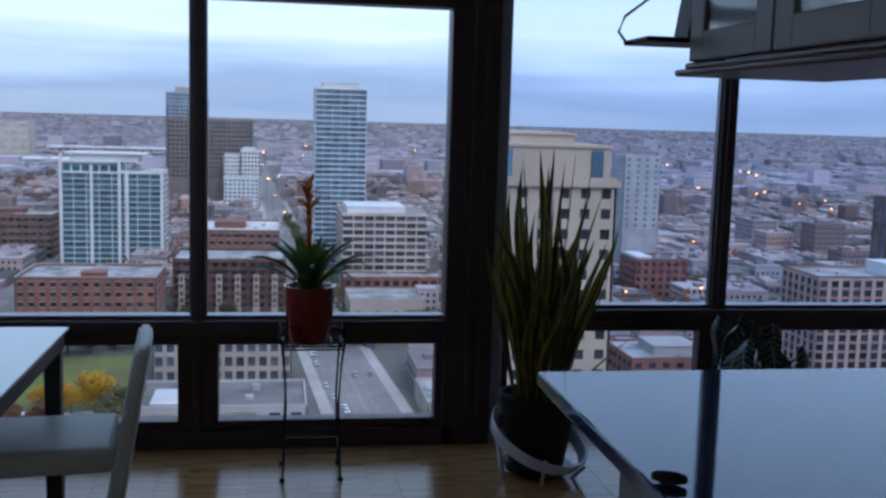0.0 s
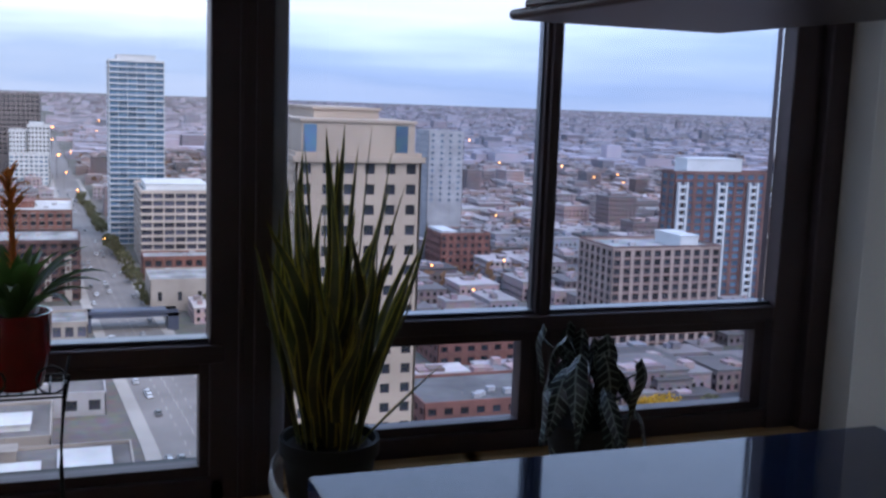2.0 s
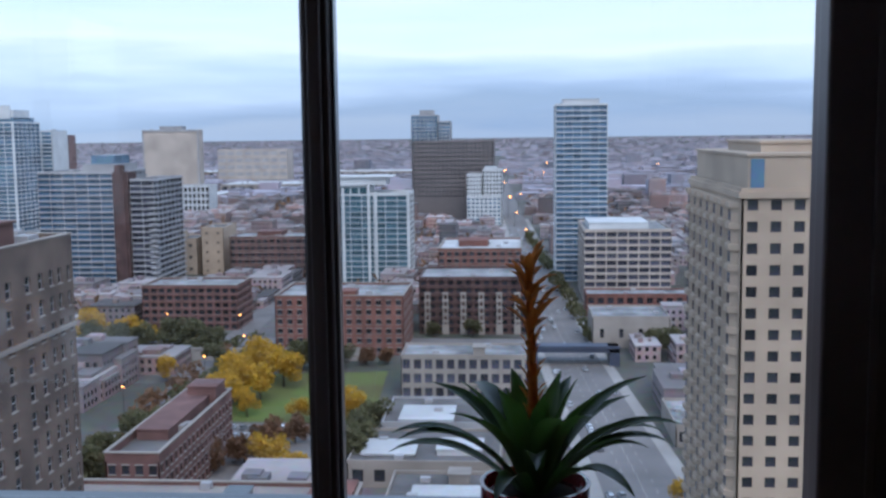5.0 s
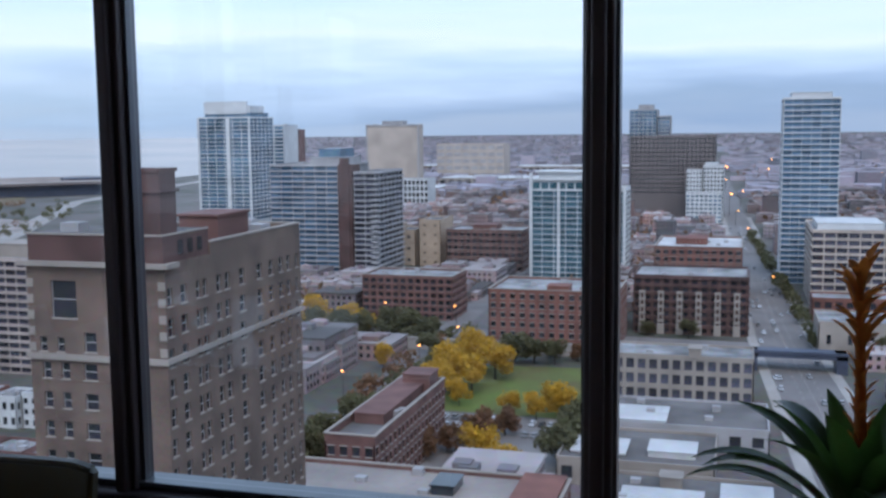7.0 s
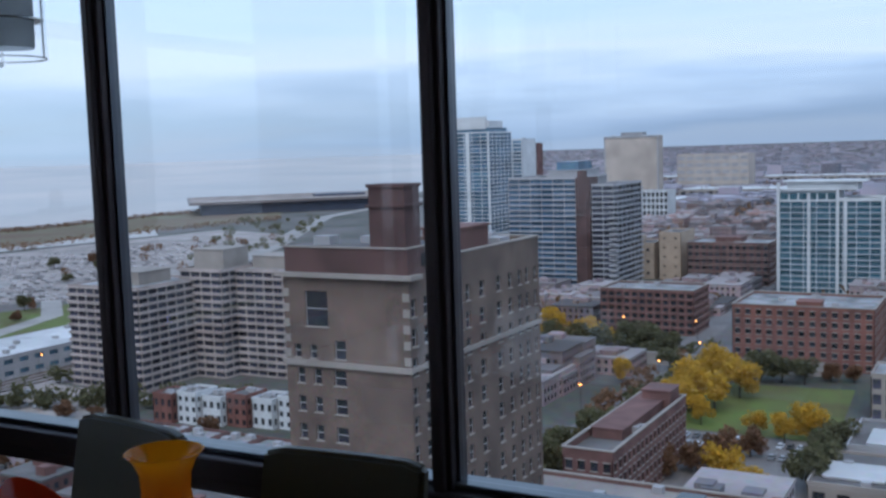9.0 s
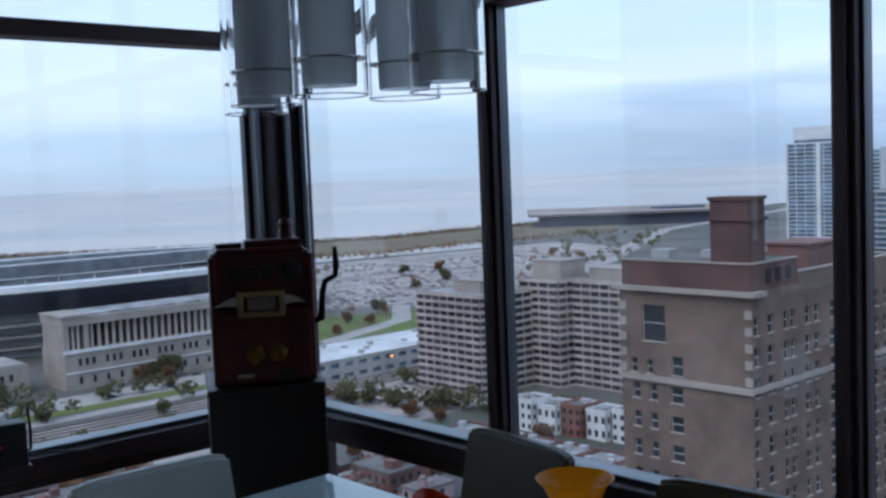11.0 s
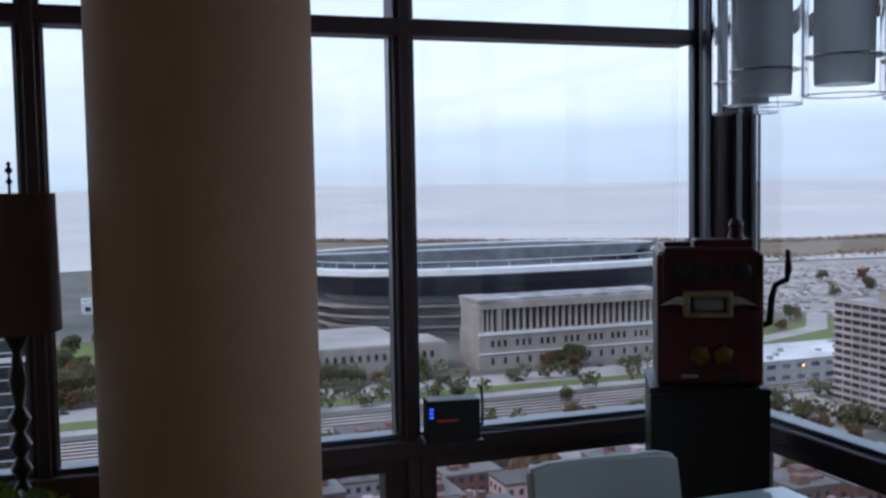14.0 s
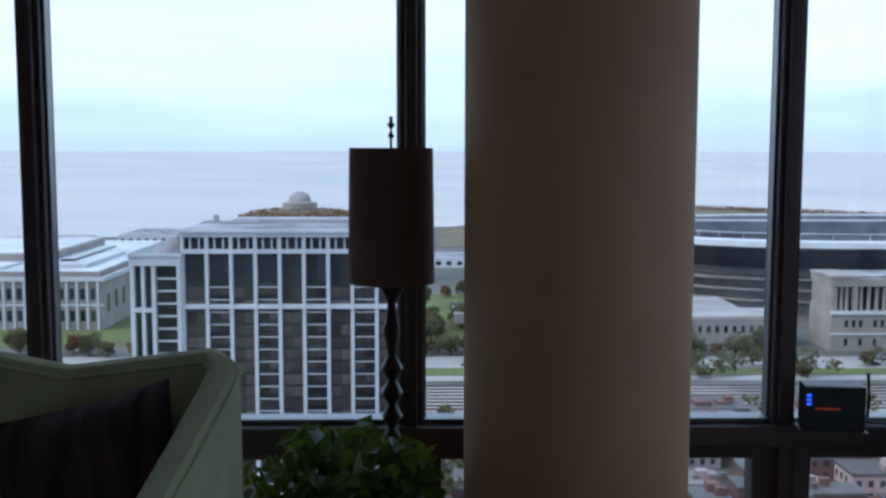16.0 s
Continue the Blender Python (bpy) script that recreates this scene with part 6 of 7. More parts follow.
# white grid building in front of the lake
grid_b = thing("grid_building", "white concrete apartment building with a grid of piers and balconies", "building", (-212, -22.65, GZ))
gh, BAY_W = 75.6, 4.70
half = 4.5 * BAY_W
part("wall_core", boxes("core", [(-11.2, 11.0, -half, half, -0.5, gh - 2.0)], PANE_DARK), grid_b, "dark recessed glazing")
part("side_wall", boxes("side_wall", [(-11.2, 11.4, half, half + 0.4, -0.5, gh), (-11.2, 11.4, -half - 0.4, -half, -0.5, gh)], WHITE_WALL), grid_b)
pier_me = boxes("pier", [(11.0, 12.3, -0.34, 0.34, -0.5, gh - 1.0)], WHITE_WALL)
for i in range(10):
    part("pier", pier_me, grid_b, "", (0, -half + i * BAY_W, 0))
part("cornice", boxes("cornice", [(-12, 12.45, -half - 0.5, half + 0.5, gh - 1.5, gh - 0.6), (-12.3, 12.9, -half - 0.8, half + 0.8, gh - 0.6, gh)], WHITE_WALL), grid_b)
part("top_band", boxes("top_band", [(11.0, 12.35, -half - 0.4, half + 0.4, gh - 4.7, gh - 3.9)], WHITE_WALL), grid_b)
part("mid_band", boxes("mid_band", [(11.0, 12.4, -half - 0.4, half + 0.4, gh - 15.5, gh - 14.7)], WHITE_WALL), grid_b)
part("roof", boxes("roof", [(-11.5, 12.0, -half, half, gh, gh + 0.1)], ROOF_PALE), grid_b)
part("roof_unit", boxes("roof_unit", [(-10, -3, -14, 20, gh + 0.1, gh + 0.9), (-2, 0, -16, -8, gh + 0.1, gh + 0.7), (-9, -8, -19, -18, gh + 0.1, gh + 1.5)], GREY_WALL), grid_b)
slab_me = boxes("balcony", [(11.0, 12.0, -1.97, 1.97, -0.10, 0.10)], WHITE_WALL)
rail_me = boxes("railing", [(11.9, 11.96, -1.93, 1.93, 0.95, 1.03), (11.92, 11.94, -1.93, 1.93, 0.13, 0.95)], PANE_DARK)
win_me = boxes("window", [(11.0, 11.12, -0.92, 0.92, -1.0, 1.0)], PANE_BROWN)
tall_me = boxes("window", [(11.0, 11.12, -0.92, 0.92, -3.0, 3.0)], PANE_DARK)
for i in range(9):
    y = -half + (i + 0.5) * BAY_W
    for d in (-1, 1):
        part("window", tall_me, grid_b, "", (0, y + d * 0.97, gh - 7.9))
    for k in range(26):
        z = gh - 11.3 - k * 2.46
        if z < 1.5:
            break
        if i % 2 and not gh - 16.2 < z < gh - 14.2:
            slab = part("balcony", slab_me, grid_b, "", (0, y, z))
            part("railing", rail_me, slab)
        if not i % 2 or k < 18:
            for d in (-1, 1) if k < 20 else ():
                part("window", win_me, grid_b, "", (0, y + d * 0.97, z - 1.2))
    for d in (-1, 1):
        part("top_mullion", boxes("top_mullion", [(11.0, 11.9, -0.14, 0.14, gh - 3.9, gh - 1.5)], WHITE_WALL), grid_b, "", (0, y + d * 0.85, 0))
low_b = thing("grid_wing", "lower white wing of the grid apartment building", "building", (-209, -48.9, GZ))
part("wall_core", boxes("core", [(-9, 8.4, -4.2, 4.2, -0.5, 69)], PANE_DARK), low_b, "dark recessed glazing")
for a, b in ((-4.9, -4.1), (-2.75, -2.15), (-0.75, -0.05), (4.1, 4.9)):
    part("pier", boxes("pier", [(8.4, 9.8, a, b, -0.5, 69)], WHITE_WALL), low_b)
part("cornice", boxes("cornice", [(-9.4, 10.0, -5.0, 5.0, 68.6, 70.4), (-9.6, 10.3, -5.3, 5.3, 70.4, 71.0)], WHITE_WALL), low_b)
wing_roof = mesh_of("wing_roof", [(-9, -5.1, 71), (10, -5.1, 71), (10, 5.1, 71), (-9, 5.1, 71), (-6, 3.8, 74.2), (7, 3.8, 74.2)], [(0, 1, 5, 4), (1, 2, 5), (2, 3, 4, 5), (3, 0, 4)], ROOF_PALE)
part("roof", wing_roof, low_b)
part("mid_band", boxes("mid_band", [(8.4, 9.9, -4.8, -0.4, 59.5, 60.3)], WHITE_WALL), low_b)
wing_slab = boxes("balcony", [(8.4, 9.4, 0.0, 4.1, -0.13, 0.13)], WHITE_WALL)
for k in range(24):
    part("balcony", wing_slab, low_b, "", (0, 0, 66.0 - k * 2.46))

# museum
mus = thing("museum", "pale classical museum with flat roofs", "museum", (-540, -190, GZ))
part("main_block", boxes("main_block", [(-150, 26, -150, 33, -0.5, 26.5)], STONE), mus)
part("attic", boxes("attic", [(-148, 24, -148, 31, 26.5, 29.0), (-120, -20, -120, -10, 29.0, 33.5)], STONE), mus)
part("roof", boxes("roof", [(-147, 23, -147, 30, 29.0, 29.4), (-118, -22, -118, -12, 33.5, 34.0), (-60, 10, 0, 20, 29.4, 31.4), (-10, 16, -60, -20, 29.4, 30.6)], WHITE_ROOF), mus)
part("skylight", boxes("skylight", [(-80, -4, 2, 9, 31.5, 32.6), (-40, 8, -90, -78, 29.4, 31.0)], PANE_DARK), mus, "dark roof skylight")
part("cornice", boxes("cornice", [(26, 27.2, -151, 34.2, 24.6, 26.8), (-150, 26, 33, 34.2, 24.6, 26.8), (26, 26.6, -150.6, 33.6, 12.2, 13.2)], WHITE_WALL), mus)
mw = boxes("window", [(-0.1, 0.14, -1.15, 1.15, 0, 5.5)], PANE_DARK)
pil = boxes("pilaster", [(-0.1, 0.7, -0.55, 0.55, 0, 24.6)], WHITE_WALL)
for i in range(18):
    part("pilaster", pil, mus, "", (26.0, 30.6 - i * 5.2, 0))
    if i < 17:
        part("window", mw, mus, "", (26.0, 28.0 - i * 5.2, 15.5))
        part("window", mw, mus, "", (26.0, 28.0 - i * 5.2, 4.5))
sw = boxes("side_window", [(-1.6, 1.6, -0.1, 0.14, 0, 9)], PANE_DARK)
for i in range(9):
    part("side_window", sw, mus, "tall arched side window", (17 - i * 13.0, 33.0, 8.5))
for i, (x, y, w, d, h) in enumerate(((-640, -330, 90, 60, 14), (-760, -230, 70, 90, 10), (-900, -330, 120, 60, 9), (-690, -60, 40, 50, 8), (-800, 30, 40, 40, 7), (-1000, -250, 80, 60, 9))):
    block("white_hall", "low white hall near the lake", x - w / 2, x + w / 2, y - d / 2, y + d / 2, GZ + h, WHITE_WALL, PANE_DARK, 5, 8, 0.5, 0.55, "W", 0, ROOF_PALE)
# planetarium on its point
dome = thing("planetarium", "small domed planetarium on the lake point", "planetarium", (-1312, -154, GZ))
dome.scale = (0.85, 0.85, 1.0)
part("terrace", lathe("terrace", [(95, 0), (90, 4), (55, 7), (50, 12), (30, 13)], SHORE_GRASS, 24), dome, "wooded terrace")
tagged(part("grove", leaf_cloud("grove", 1500, 2.2, lambda r: (lambda a, q: (q * math.cos(a), q * math.sin(a), 13 - 0.11 * q + r.uniform(0, 5)))(r.uniform(0, 6.28), r.uniform(32, 92)), RUST_LEAF, 91), dome), "", "", "", "stuff")
part("drum", lathe("drum", [(26, 13), (26, 21), (22, 22)], STONE, 24), dome)
part("dome", lathe("dome", [(17, 21), (16.5, 26), (13, 31), (7, 34.5), (0, 36)], CONCRETE, 24), dome, "grey dome")

# stadium
st = thing("stadium", "large stadium with a dark leaning bowl and a white rim", "stadium", (-630, 268, GZ))


def oval(k, a, b, z, n=96, wave=0.0):
    out = []
    for i in range(n):
        t = 2 * math.pi * i / n
        c, s = math.cos(t), math.sin(t)
        out.append((a * math.copysign(abs(c) ** 0.8, c), b * math.copysign(abs(s) ** 0.8, s), z + wave * c))
    return out


def loft(name, rings, material):
    n = len(rings[0])
    vs = [v for r in rings for v in r]
    fs = [(k * n + i, k * n + (i + 1) % n, (k + 1) * n + (i + 1) % n, (k + 1) * n + i) for k in range(len(rings) - 1) for i in range(n)]
    return mesh_of(name, vs, fs, material, False)


part("outer_bowl", loft("outer_bowl", [oval(0, 62, 112, 24), oval(0, 74, 124, 25), oval(0, 83, 133, 32), oval(0, 87, 138, 37.2)], STADIUM_DARK), st, "dark slate cladding")
part("base_wall", loft("base_wall", [oval(0, 63, 113, 0), oval(0, 63, 113, 25)], GREY_WALL), st, "grey concrete base")
for z, k in ((5.0, 1.06), (11.5, 1.10), (18.0, 1.14)):
    part("concourse_deck", loft("concourse_deck", [oval(0, 60, 110, z), oval(0, 64 * k, 114 * k, z), oval(0, 64 * k, 114 * k, z + 1.6), oval(0, 60, 110, z + 1.6)], LOT), st, "pale concrete concourse deck")
part("rim", loft("rim", [oval(0, 87, 138, 37), oval(0, 90.5, 141.5, 38.0), oval(0, 90, 141, 41.0), oval(0, 83, 134, 41.6), oval(0, 82, 133, 38)], WHITE_WALL), st, "white steel rim")
part("stands", loft("stands", [oval(0, 82, 133, 39), oval(0, 68, 117, 30), oval(0, 66, 115, 27), oval(0, 50, 95, 12), oval(0, 38, 80, 2)], SEATS), st, "grey rows of stands")
part("field", mesh_of("field", oval(0, 38, 80, 2.2), [tuple(range(96))], GRASS), st, "green playing field")
far_arc = oval(0, 84, 135, 0)[27:69]
part("far_stand", loft("far_stand", [[(x, y, 39.5) for x, y, z in far_arc], [(x * 1.02, y * 1.02, 44.5) for x, y, z in far_arc], [(x * 0.90, y * 0.93, 44.0) for x, y, z in far_arc], [(x * 0.82, y * 0.86, 36.0) for x, y, z in far_arc]], SEATS), st, "steep far stand")
part("far_rim", loft("far_rim", [[(x * 1.02, y * 1.02, 44.4) for x, y, z in far_arc], [(x * 1.0, y * 1.0, 45.4) for x, y, z in far_arc], [(x * 0.985, y * 0.985, 44.6) for x, y, z in far_arc]], WHITE_WALL), st, "white far rim")
rail_ring = oval(0, 84, 135, 0)
for a in range(0, 96, 2):
    if a < 26 or a > 70:
        part("rim_truss", tube("rim_truss", [(rail_ring[a][0], rail_ring[a][1], 41.5), (rail_ring[a][0] * 0.99, rail_ring[a][1] * 0.99, 45.0), (rail_ring[(a + 2) % 96][0] * 0.99, rail_ring[(a + 2) % 96][1] * 0.99, 45.0)], 0.28, WHITE_WALL, 4), st, "white roof truss")
con = thing("colonnade", "pale limestone colonnade hall in front of the stadium", "hall", (-468, 238, GZ))
con.scale = (1, 0.87, 1)
part("podium", boxes("podium", [(-14, 12, -60, 62, -0.5, 18)], STONE), con)
part("podium_trim", boxes("podium_trim", [(12, 12.8, -60.5, 62, 16.8, 18.4), (12, 12.6, -60, 62, 7.6, 8.2)], WHITE_WALL), con)
# shade behind the columns is put in as a dark wall colour
part("back_wall", boxes("back_wall", [(-10, 4, -56, 60, 18, 30)], PANE_DARK), con, "rear wall coloured dark to stand in for shade")
part("entablature", boxes("entablature", [(-13, 12.6, -60.4, 62, 29.5, 33)], STONE), con)
part("roof", boxes("roof", [(-12, 10, -58, 60, 33, 34)], ROOF_PALE), con)
part("pavilion", boxes("pavilion", [(-12, 12.2, -60, -57.2, 18, 29.5), (-12, 12.2, -49, -46.5, 18, 29.5), (-13, 13, -61, -46, 33, 34.2)], STONE), con, "end pavilion")
col_me = lathe("column", [(1.25, 0), (1.25, 0.5), (0.95, 0.8), (0.85, 10.6), (1.2, 11.1), (1.2, 11.5)], STONE, 12)
for i in range(26):
    part("column", col_me, con, "", (10.8, -44.3 + i * 4.05, 18))
for i in (-54.6, -51.8):
    part("column", col_me, con, "", (10.8, i, 18))
pw = boxes("window", [(-0.1, 0.12, -0.85, 0.85, 0, 3.2)], PANE_DARK)
for i in range(30):
    if i % 4 == 3:
        continue
    part("window", pw, con, "", (12.05, -52 + i * 3.75, 11))
    if i % 2 == 0:
        part("window", pw, con, "", (12.05, -52 + i * 3.75, 2.6))
low_con = thing("concourse", "low pale concourse building beside the colonnade", "hall", (-478, 118, GZ))
part("wall", boxes("wall", [(-16, 10, -95, 56, -0.5, 13)], STONE), low_con)
part("deck", boxes("deck", [(-17, 9, -94, 55, 13, 13.8)], CONCRETE), low_con)
for i in range(36):
    part("window", pw, low_con, "", (10.05, -92 + i * 4.0, 6.5))
part("ramp", boxes("ramp", [(-60, -20, -60, 40, 6, 13), (-70, -30, -100, -40, 4, 9)], CONCRETE), low_con)

mc = thing("convention_hall", "long dark convention hall under a wide flat roof", "hall", (-1020, 1330, GZ), -46.3)
part("wall", boxes("wall", [(-140, 38, -140, 140, -0.5, 17)], STADIUM_DARK), mc, "dark glass walls")
part("roof", boxes("roof", [(-152, 50, -158, 158, 17, 20.5)], BROWN_SLAB), mc, "wide flat dark roof")
part("roof_deck", boxes("roof_deck", [(-150, 48, -156, 156, 20.5, 21)] + [(-150 + k * 40, -146 + k * 40, -156, 156, 21, 21.8) for k in range(5)], LOT), mc, "pale roof deck with ribs")
part("roof_house", boxes("roof_house", [(-30, 10, 40, 120, 21, 25)], STADIUM_DARK), mc)

# ---- trees ----


def tree_meshes(seed, height, spread, material):
    rg = random.Random(seed)
    lumps = [(rg.uniform(-0.55, 0.55) * spread, rg.uniform(-0.55, 0.55) * spread, height * rg.uniform(0.34, 0.86), spread * rg.uniform(0.34, 0.56)) for _ in range(11)]

    def shape(r):
        cx, cy, cz, k = r.choice(lumps)
        v = Vector((r.gauss(0, 1), r.gauss(0, 1), r.gauss(0, 1))).normalized() * k * r.uniform(0.55, 1.05)
        return (cx + v.x, cy + v.y, cz + v.z * 0.85)

    crown = leaf_cloud("crown", 1100, 0.6, shape, material, seed)
    trunk = tube("trunk", [(0, 0, -0.3), (0.05, 0, height * 0.3), (0.15, 0.1, height * 0.6), (0.1, 0, height * 0.8)], [0.3, 0.24, 0.14, 0.05], BARK, 8)
    limbs = [tube("limb", [(0.05, 0, height * 0.35), (x * 0.5, y * 0.5, (z + height * 0.35) / 2), (x, y, z)], [0.13, 0.09, 0.03], BARK, 6) for x, y, z, _ in lumps[:5]]
    vs, fs = [], []
    for me in (trunk, *limbs):
        o = len(vs)
        vs += [tuple(v.co) for v in me.vertices]
        fs += [tuple(o + i for i in p.vertices) for p in me.polygons]
    return mesh_of("trunk", vs, fs, BARK, True), crown


KINDS = {"yellow": [tree_meshes(s, 13, 6.5, YELLOW_LEAF) for s in (1, 2, 3)], "green": [tree_meshes(s, 10, 5.5, GREEN_LEAF) for s in (4, 5, 6)], "rust": [tree_meshes(s, 9, 4.8, RUST_LEAF) for s in (7, 8)]}
NAMES = {"yellow": "bright yellow autumn tree", "green": "dull green leafy tree", "rust": "rust brown autumn tree"}


def tree(kind, x, y, k=1.0):
    trunk, crown = rc.choice(KINDS[kind])
    t = thing("tree", NAMES[kind], "tree", (x, y, ground_z(x, y)), rc.uniform(0, 360), kind + " trees")
    t.scale = (k, k, k * rc.uniform(0.85, 1.1))
    part("trunk", trunk, t)
    part("crown", crown, t)


for x, y, k in ((-99, 386, 1.2), (-94, 378, 1.3), (-103, 372, 1.1), (-100, 360, 1.2), (-97, 349, 1.2), (-101, 341, 1.0), (-96, 333, 1.0), (-88, 328, 0.7), (-55, 330, 0.9), (-52, 322, 0.8), (-60, 318, 0.7), (-66, 268, 1.0), (-58, 258, 0.9), (-178, 455, 1.0), (-190, 450, 1.1), (-165, 440, 0.8), (-131, 375, 0.8), (-85, 368, 1.3), (-88, 345, 1.2), (-70, 323, 0.6), (-150, 690, 1.6), (-140, 700, 1.5), (150, 240, 1.2), (158, 236, 1.1), (40, 250, 0.6)):
    tree("yellow", x, y, k)
for x, y, k in ((-84, 396, 1.3), (-76, 397, 1.2), (-68, 397, 1.1), (-150, 440, 1.2), (-140, 436, 1.3), (-130, 430, 1.1), (-160, 428, 1.1), (-172, 432, 1.2), (-186, 436, 1.1), (-200, 440, 1.2), (-112, 292, 1.1), (-114, 275, 1.1), (-113, 255, 1.2), (-112, 300, 1.0), (-46, 300, 1.1), (-44, 285, 1.1), (-45, 272, 1.2), (-43, 310, 1.1), (-120, 400, 1.0), (58, 345, 1.2), (66, 352, 1.2), (72, 346, 1.0), (62, 425, 1.1), (56, 432, 1.0), (165, 236, 1.2), (172, 240, 1.3), (180, 232, 1.2), (190, 238, 1.2), (140, 250, 1.0), (200, 250, 1.1), (-20, 462, 0.8), (-38, 464, 0.7)):
    tree("green", x, y, k)
for x, y, k in ((-72, 290, 1.2), (-76, 280, 1.1), (-84, 272, 1.0), (-66, 300, 1.0), (-118, 262, 1.0), (-120, 310, 0.9), (-60, 405, 0.9), (-70, 408, 0.9), (-52, 407, 0.8)):
    tree("rust", x, y, k)
for i in range(46):
    tree(("green", "rust", "green")[i % 3], -448 + rc.uniform(-8, 6), -260 + i * 10.5 + rc.uniform(-4, 4) if i < 40 else 100 + i * 3, rc.uniform(0.7, 1.15))
for i in range(12):
    a = rc.uniform(0, 1)
    tree(("rust", "green")[i % 2], -455 - 260 * a + rc.uniform(-25, 25), 350 + 300 * a + rc.uniform(-40, 40), rc.uniform(0.7, 1.2))
for i in range(26):
    tree(("rust", "green", "rust")[i % 3], -380 + rc.uniform(0, 200), 195 + rc.uniform(-30, 60), rc.uniform(0.6, 0.95))
for i in range(40):
    tree(("green", "green", "rust")[i % 3], -454 - rc.uniform(0, 90), -40 + rc.uniform(0, 110), rc.uniform(0.9, 1.5))
for i in range(22):
    tree(("green", "rust")[i % 2], -560 + rc.uniform(-70, 60), -60 + rc.uniform(0, 110), rc.uniform(0.8, 1.3))


def scrub(rg):
    a = radians(rg.uniform(38, 86))
    n = float(np.interp(math.degrees(a), [p[0] for p in SHORE], [p[1] for p in SHORE])) * rg.choice((rg.uniform(0.76, 0.80), rg.uniform(0.96, 0.985), rg.uniform(0.97, 0.985)))
    x, y = -n * math.sin(a), n * math.cos(a)
    return (x, y, ground_z(x, y) + rg.uniform(1, 6))


tagged(new("shore_woods", leaf_cloud("shore_woods", 9000, 1.6, scrub, RUST_LEAF, 21)), "thin brown and green scrub along the shore", "woods", "", "stuff")

# ---- vehicles and lamps ----
bmc = bmesh.new()
for (x0, x1, y0, y1, z0, z1), taper in (((-0.9, 0.9, -2.2, 2.2, 0.3, 0.85), 0.96), ((-0.78, 0.78, -1.3, 1.0, 0.85, 1.42), 0.78)):
    vs = bmesh.ops.create_cube(bmc, size=1)["verts"]
    for v in vs:
        k = taper if v.co.z > 0 else 1
        v.co = (v.co.x * (x1 - x0) * k, (y0 + y1) / 2 + v.co.y * (y1 - y0) * k, (z0 + z1) / 2 + v.co.z * (z1 - z0))
bmesh.ops.bevel(bmc, geom=bmc.edges[:], offset=0.06, segments=1, affect="EDGES")
CAR_BODY = finish("car_body", bmc, CAR_PAINT, False)
CAR_GLASS = boxes("car_glass", [(-0.73, 0.73, -1.2, 0.9, 0.95, 1.28)], PANE_DARK)
WHEEL = lathe("wheel", [(0.32, -0.1), (0.33, 0), (0.32, 0.1)], TYRE, 12)


def car(x, y, turn):
    c = thing("car", "small parked car in a pale colour" if rc.random() < 0.5 else "small dark car on the asphalt", "car", (x, y, ground_z(x, y) + 0.12), turn, "cars")
    part("body", CAR_BODY, c)
    part("windows", CAR_GLASS, c).scale = (1.02, 1.05, 1)
    for sx in (-0.82, 0.82) if x > -120 and x < 0 else ():
        for sy in (-1.35, 1.35):
            part("wheel", WHEEL, c, "", (sx, sy, 0.33), (0, 90, 0))


for i in range(20):
    y = 330 + i * 29 + rc.uniform(-6, 6)
    x = float(np.interp(y, [270, 466, 700, 1100], [32, 19, 10, -4]))
    car(x + (8.2 if i % 2 else -8.2), y, 2)
for i in range(14):
    car(-92 + (i % 7) * 3.2 + rc.uniform(-0.3, 0.3), 305 + (i // 7) * 9, 0)
for i in range(9):
    car(-60 + (i % 5) * 2.9, 312 - (i // 5) * 12, 0)
for i in range(24):
    t = rc.uniform(0, 1)
    car(35 - 22 * t + rc.choice((-6, -3, 3, 6)) - 3, 220 + 330 * t, 4)
for i in range(34):
    t = rc.uniform(0, 1)
    car(15 - 22 * t + rc.choice((-6, -3, 3, 6)), 520 + 480 * t, 3)
for i in range(20):
    car(-434 + rc.choice((-8, -4, 4, 8)), rc.uniform(-40, 250), 0)
for i in range(40):
    car(-342 + (i % 10) * 4.6 + rc.uniform(-0.4, 0.4), 274 - (i // 10) * 14, 8)
LAMP_POLE = tube("pole", [(0, 0, 0), (0, 0, 8.6), (0.6, 0, 9.0), (1.6, 0, 9.1)], 0.1, BARK, 6)
LAMP_HEAD = lathe("lamp_head", [(0.1, -0.25), (0.42, -0.1), (0.42, 0.1), (0.1, 0.3)], SODIUM, 8)


def street_lamp(x, y, k=1.0):
    l = thing("street_lamp", "street lamp with a lit orange head", "street lamp", (x, y, ground_z(x, y)), rc.uniform(0, 360), "street lamps")
    l.scale = (k, k, k)
    part("pole", LAMP_POLE, l)
    part("lamp_head", LAMP_HEAD, l, "lit orange lamp", (1.6, 0, 9.0))


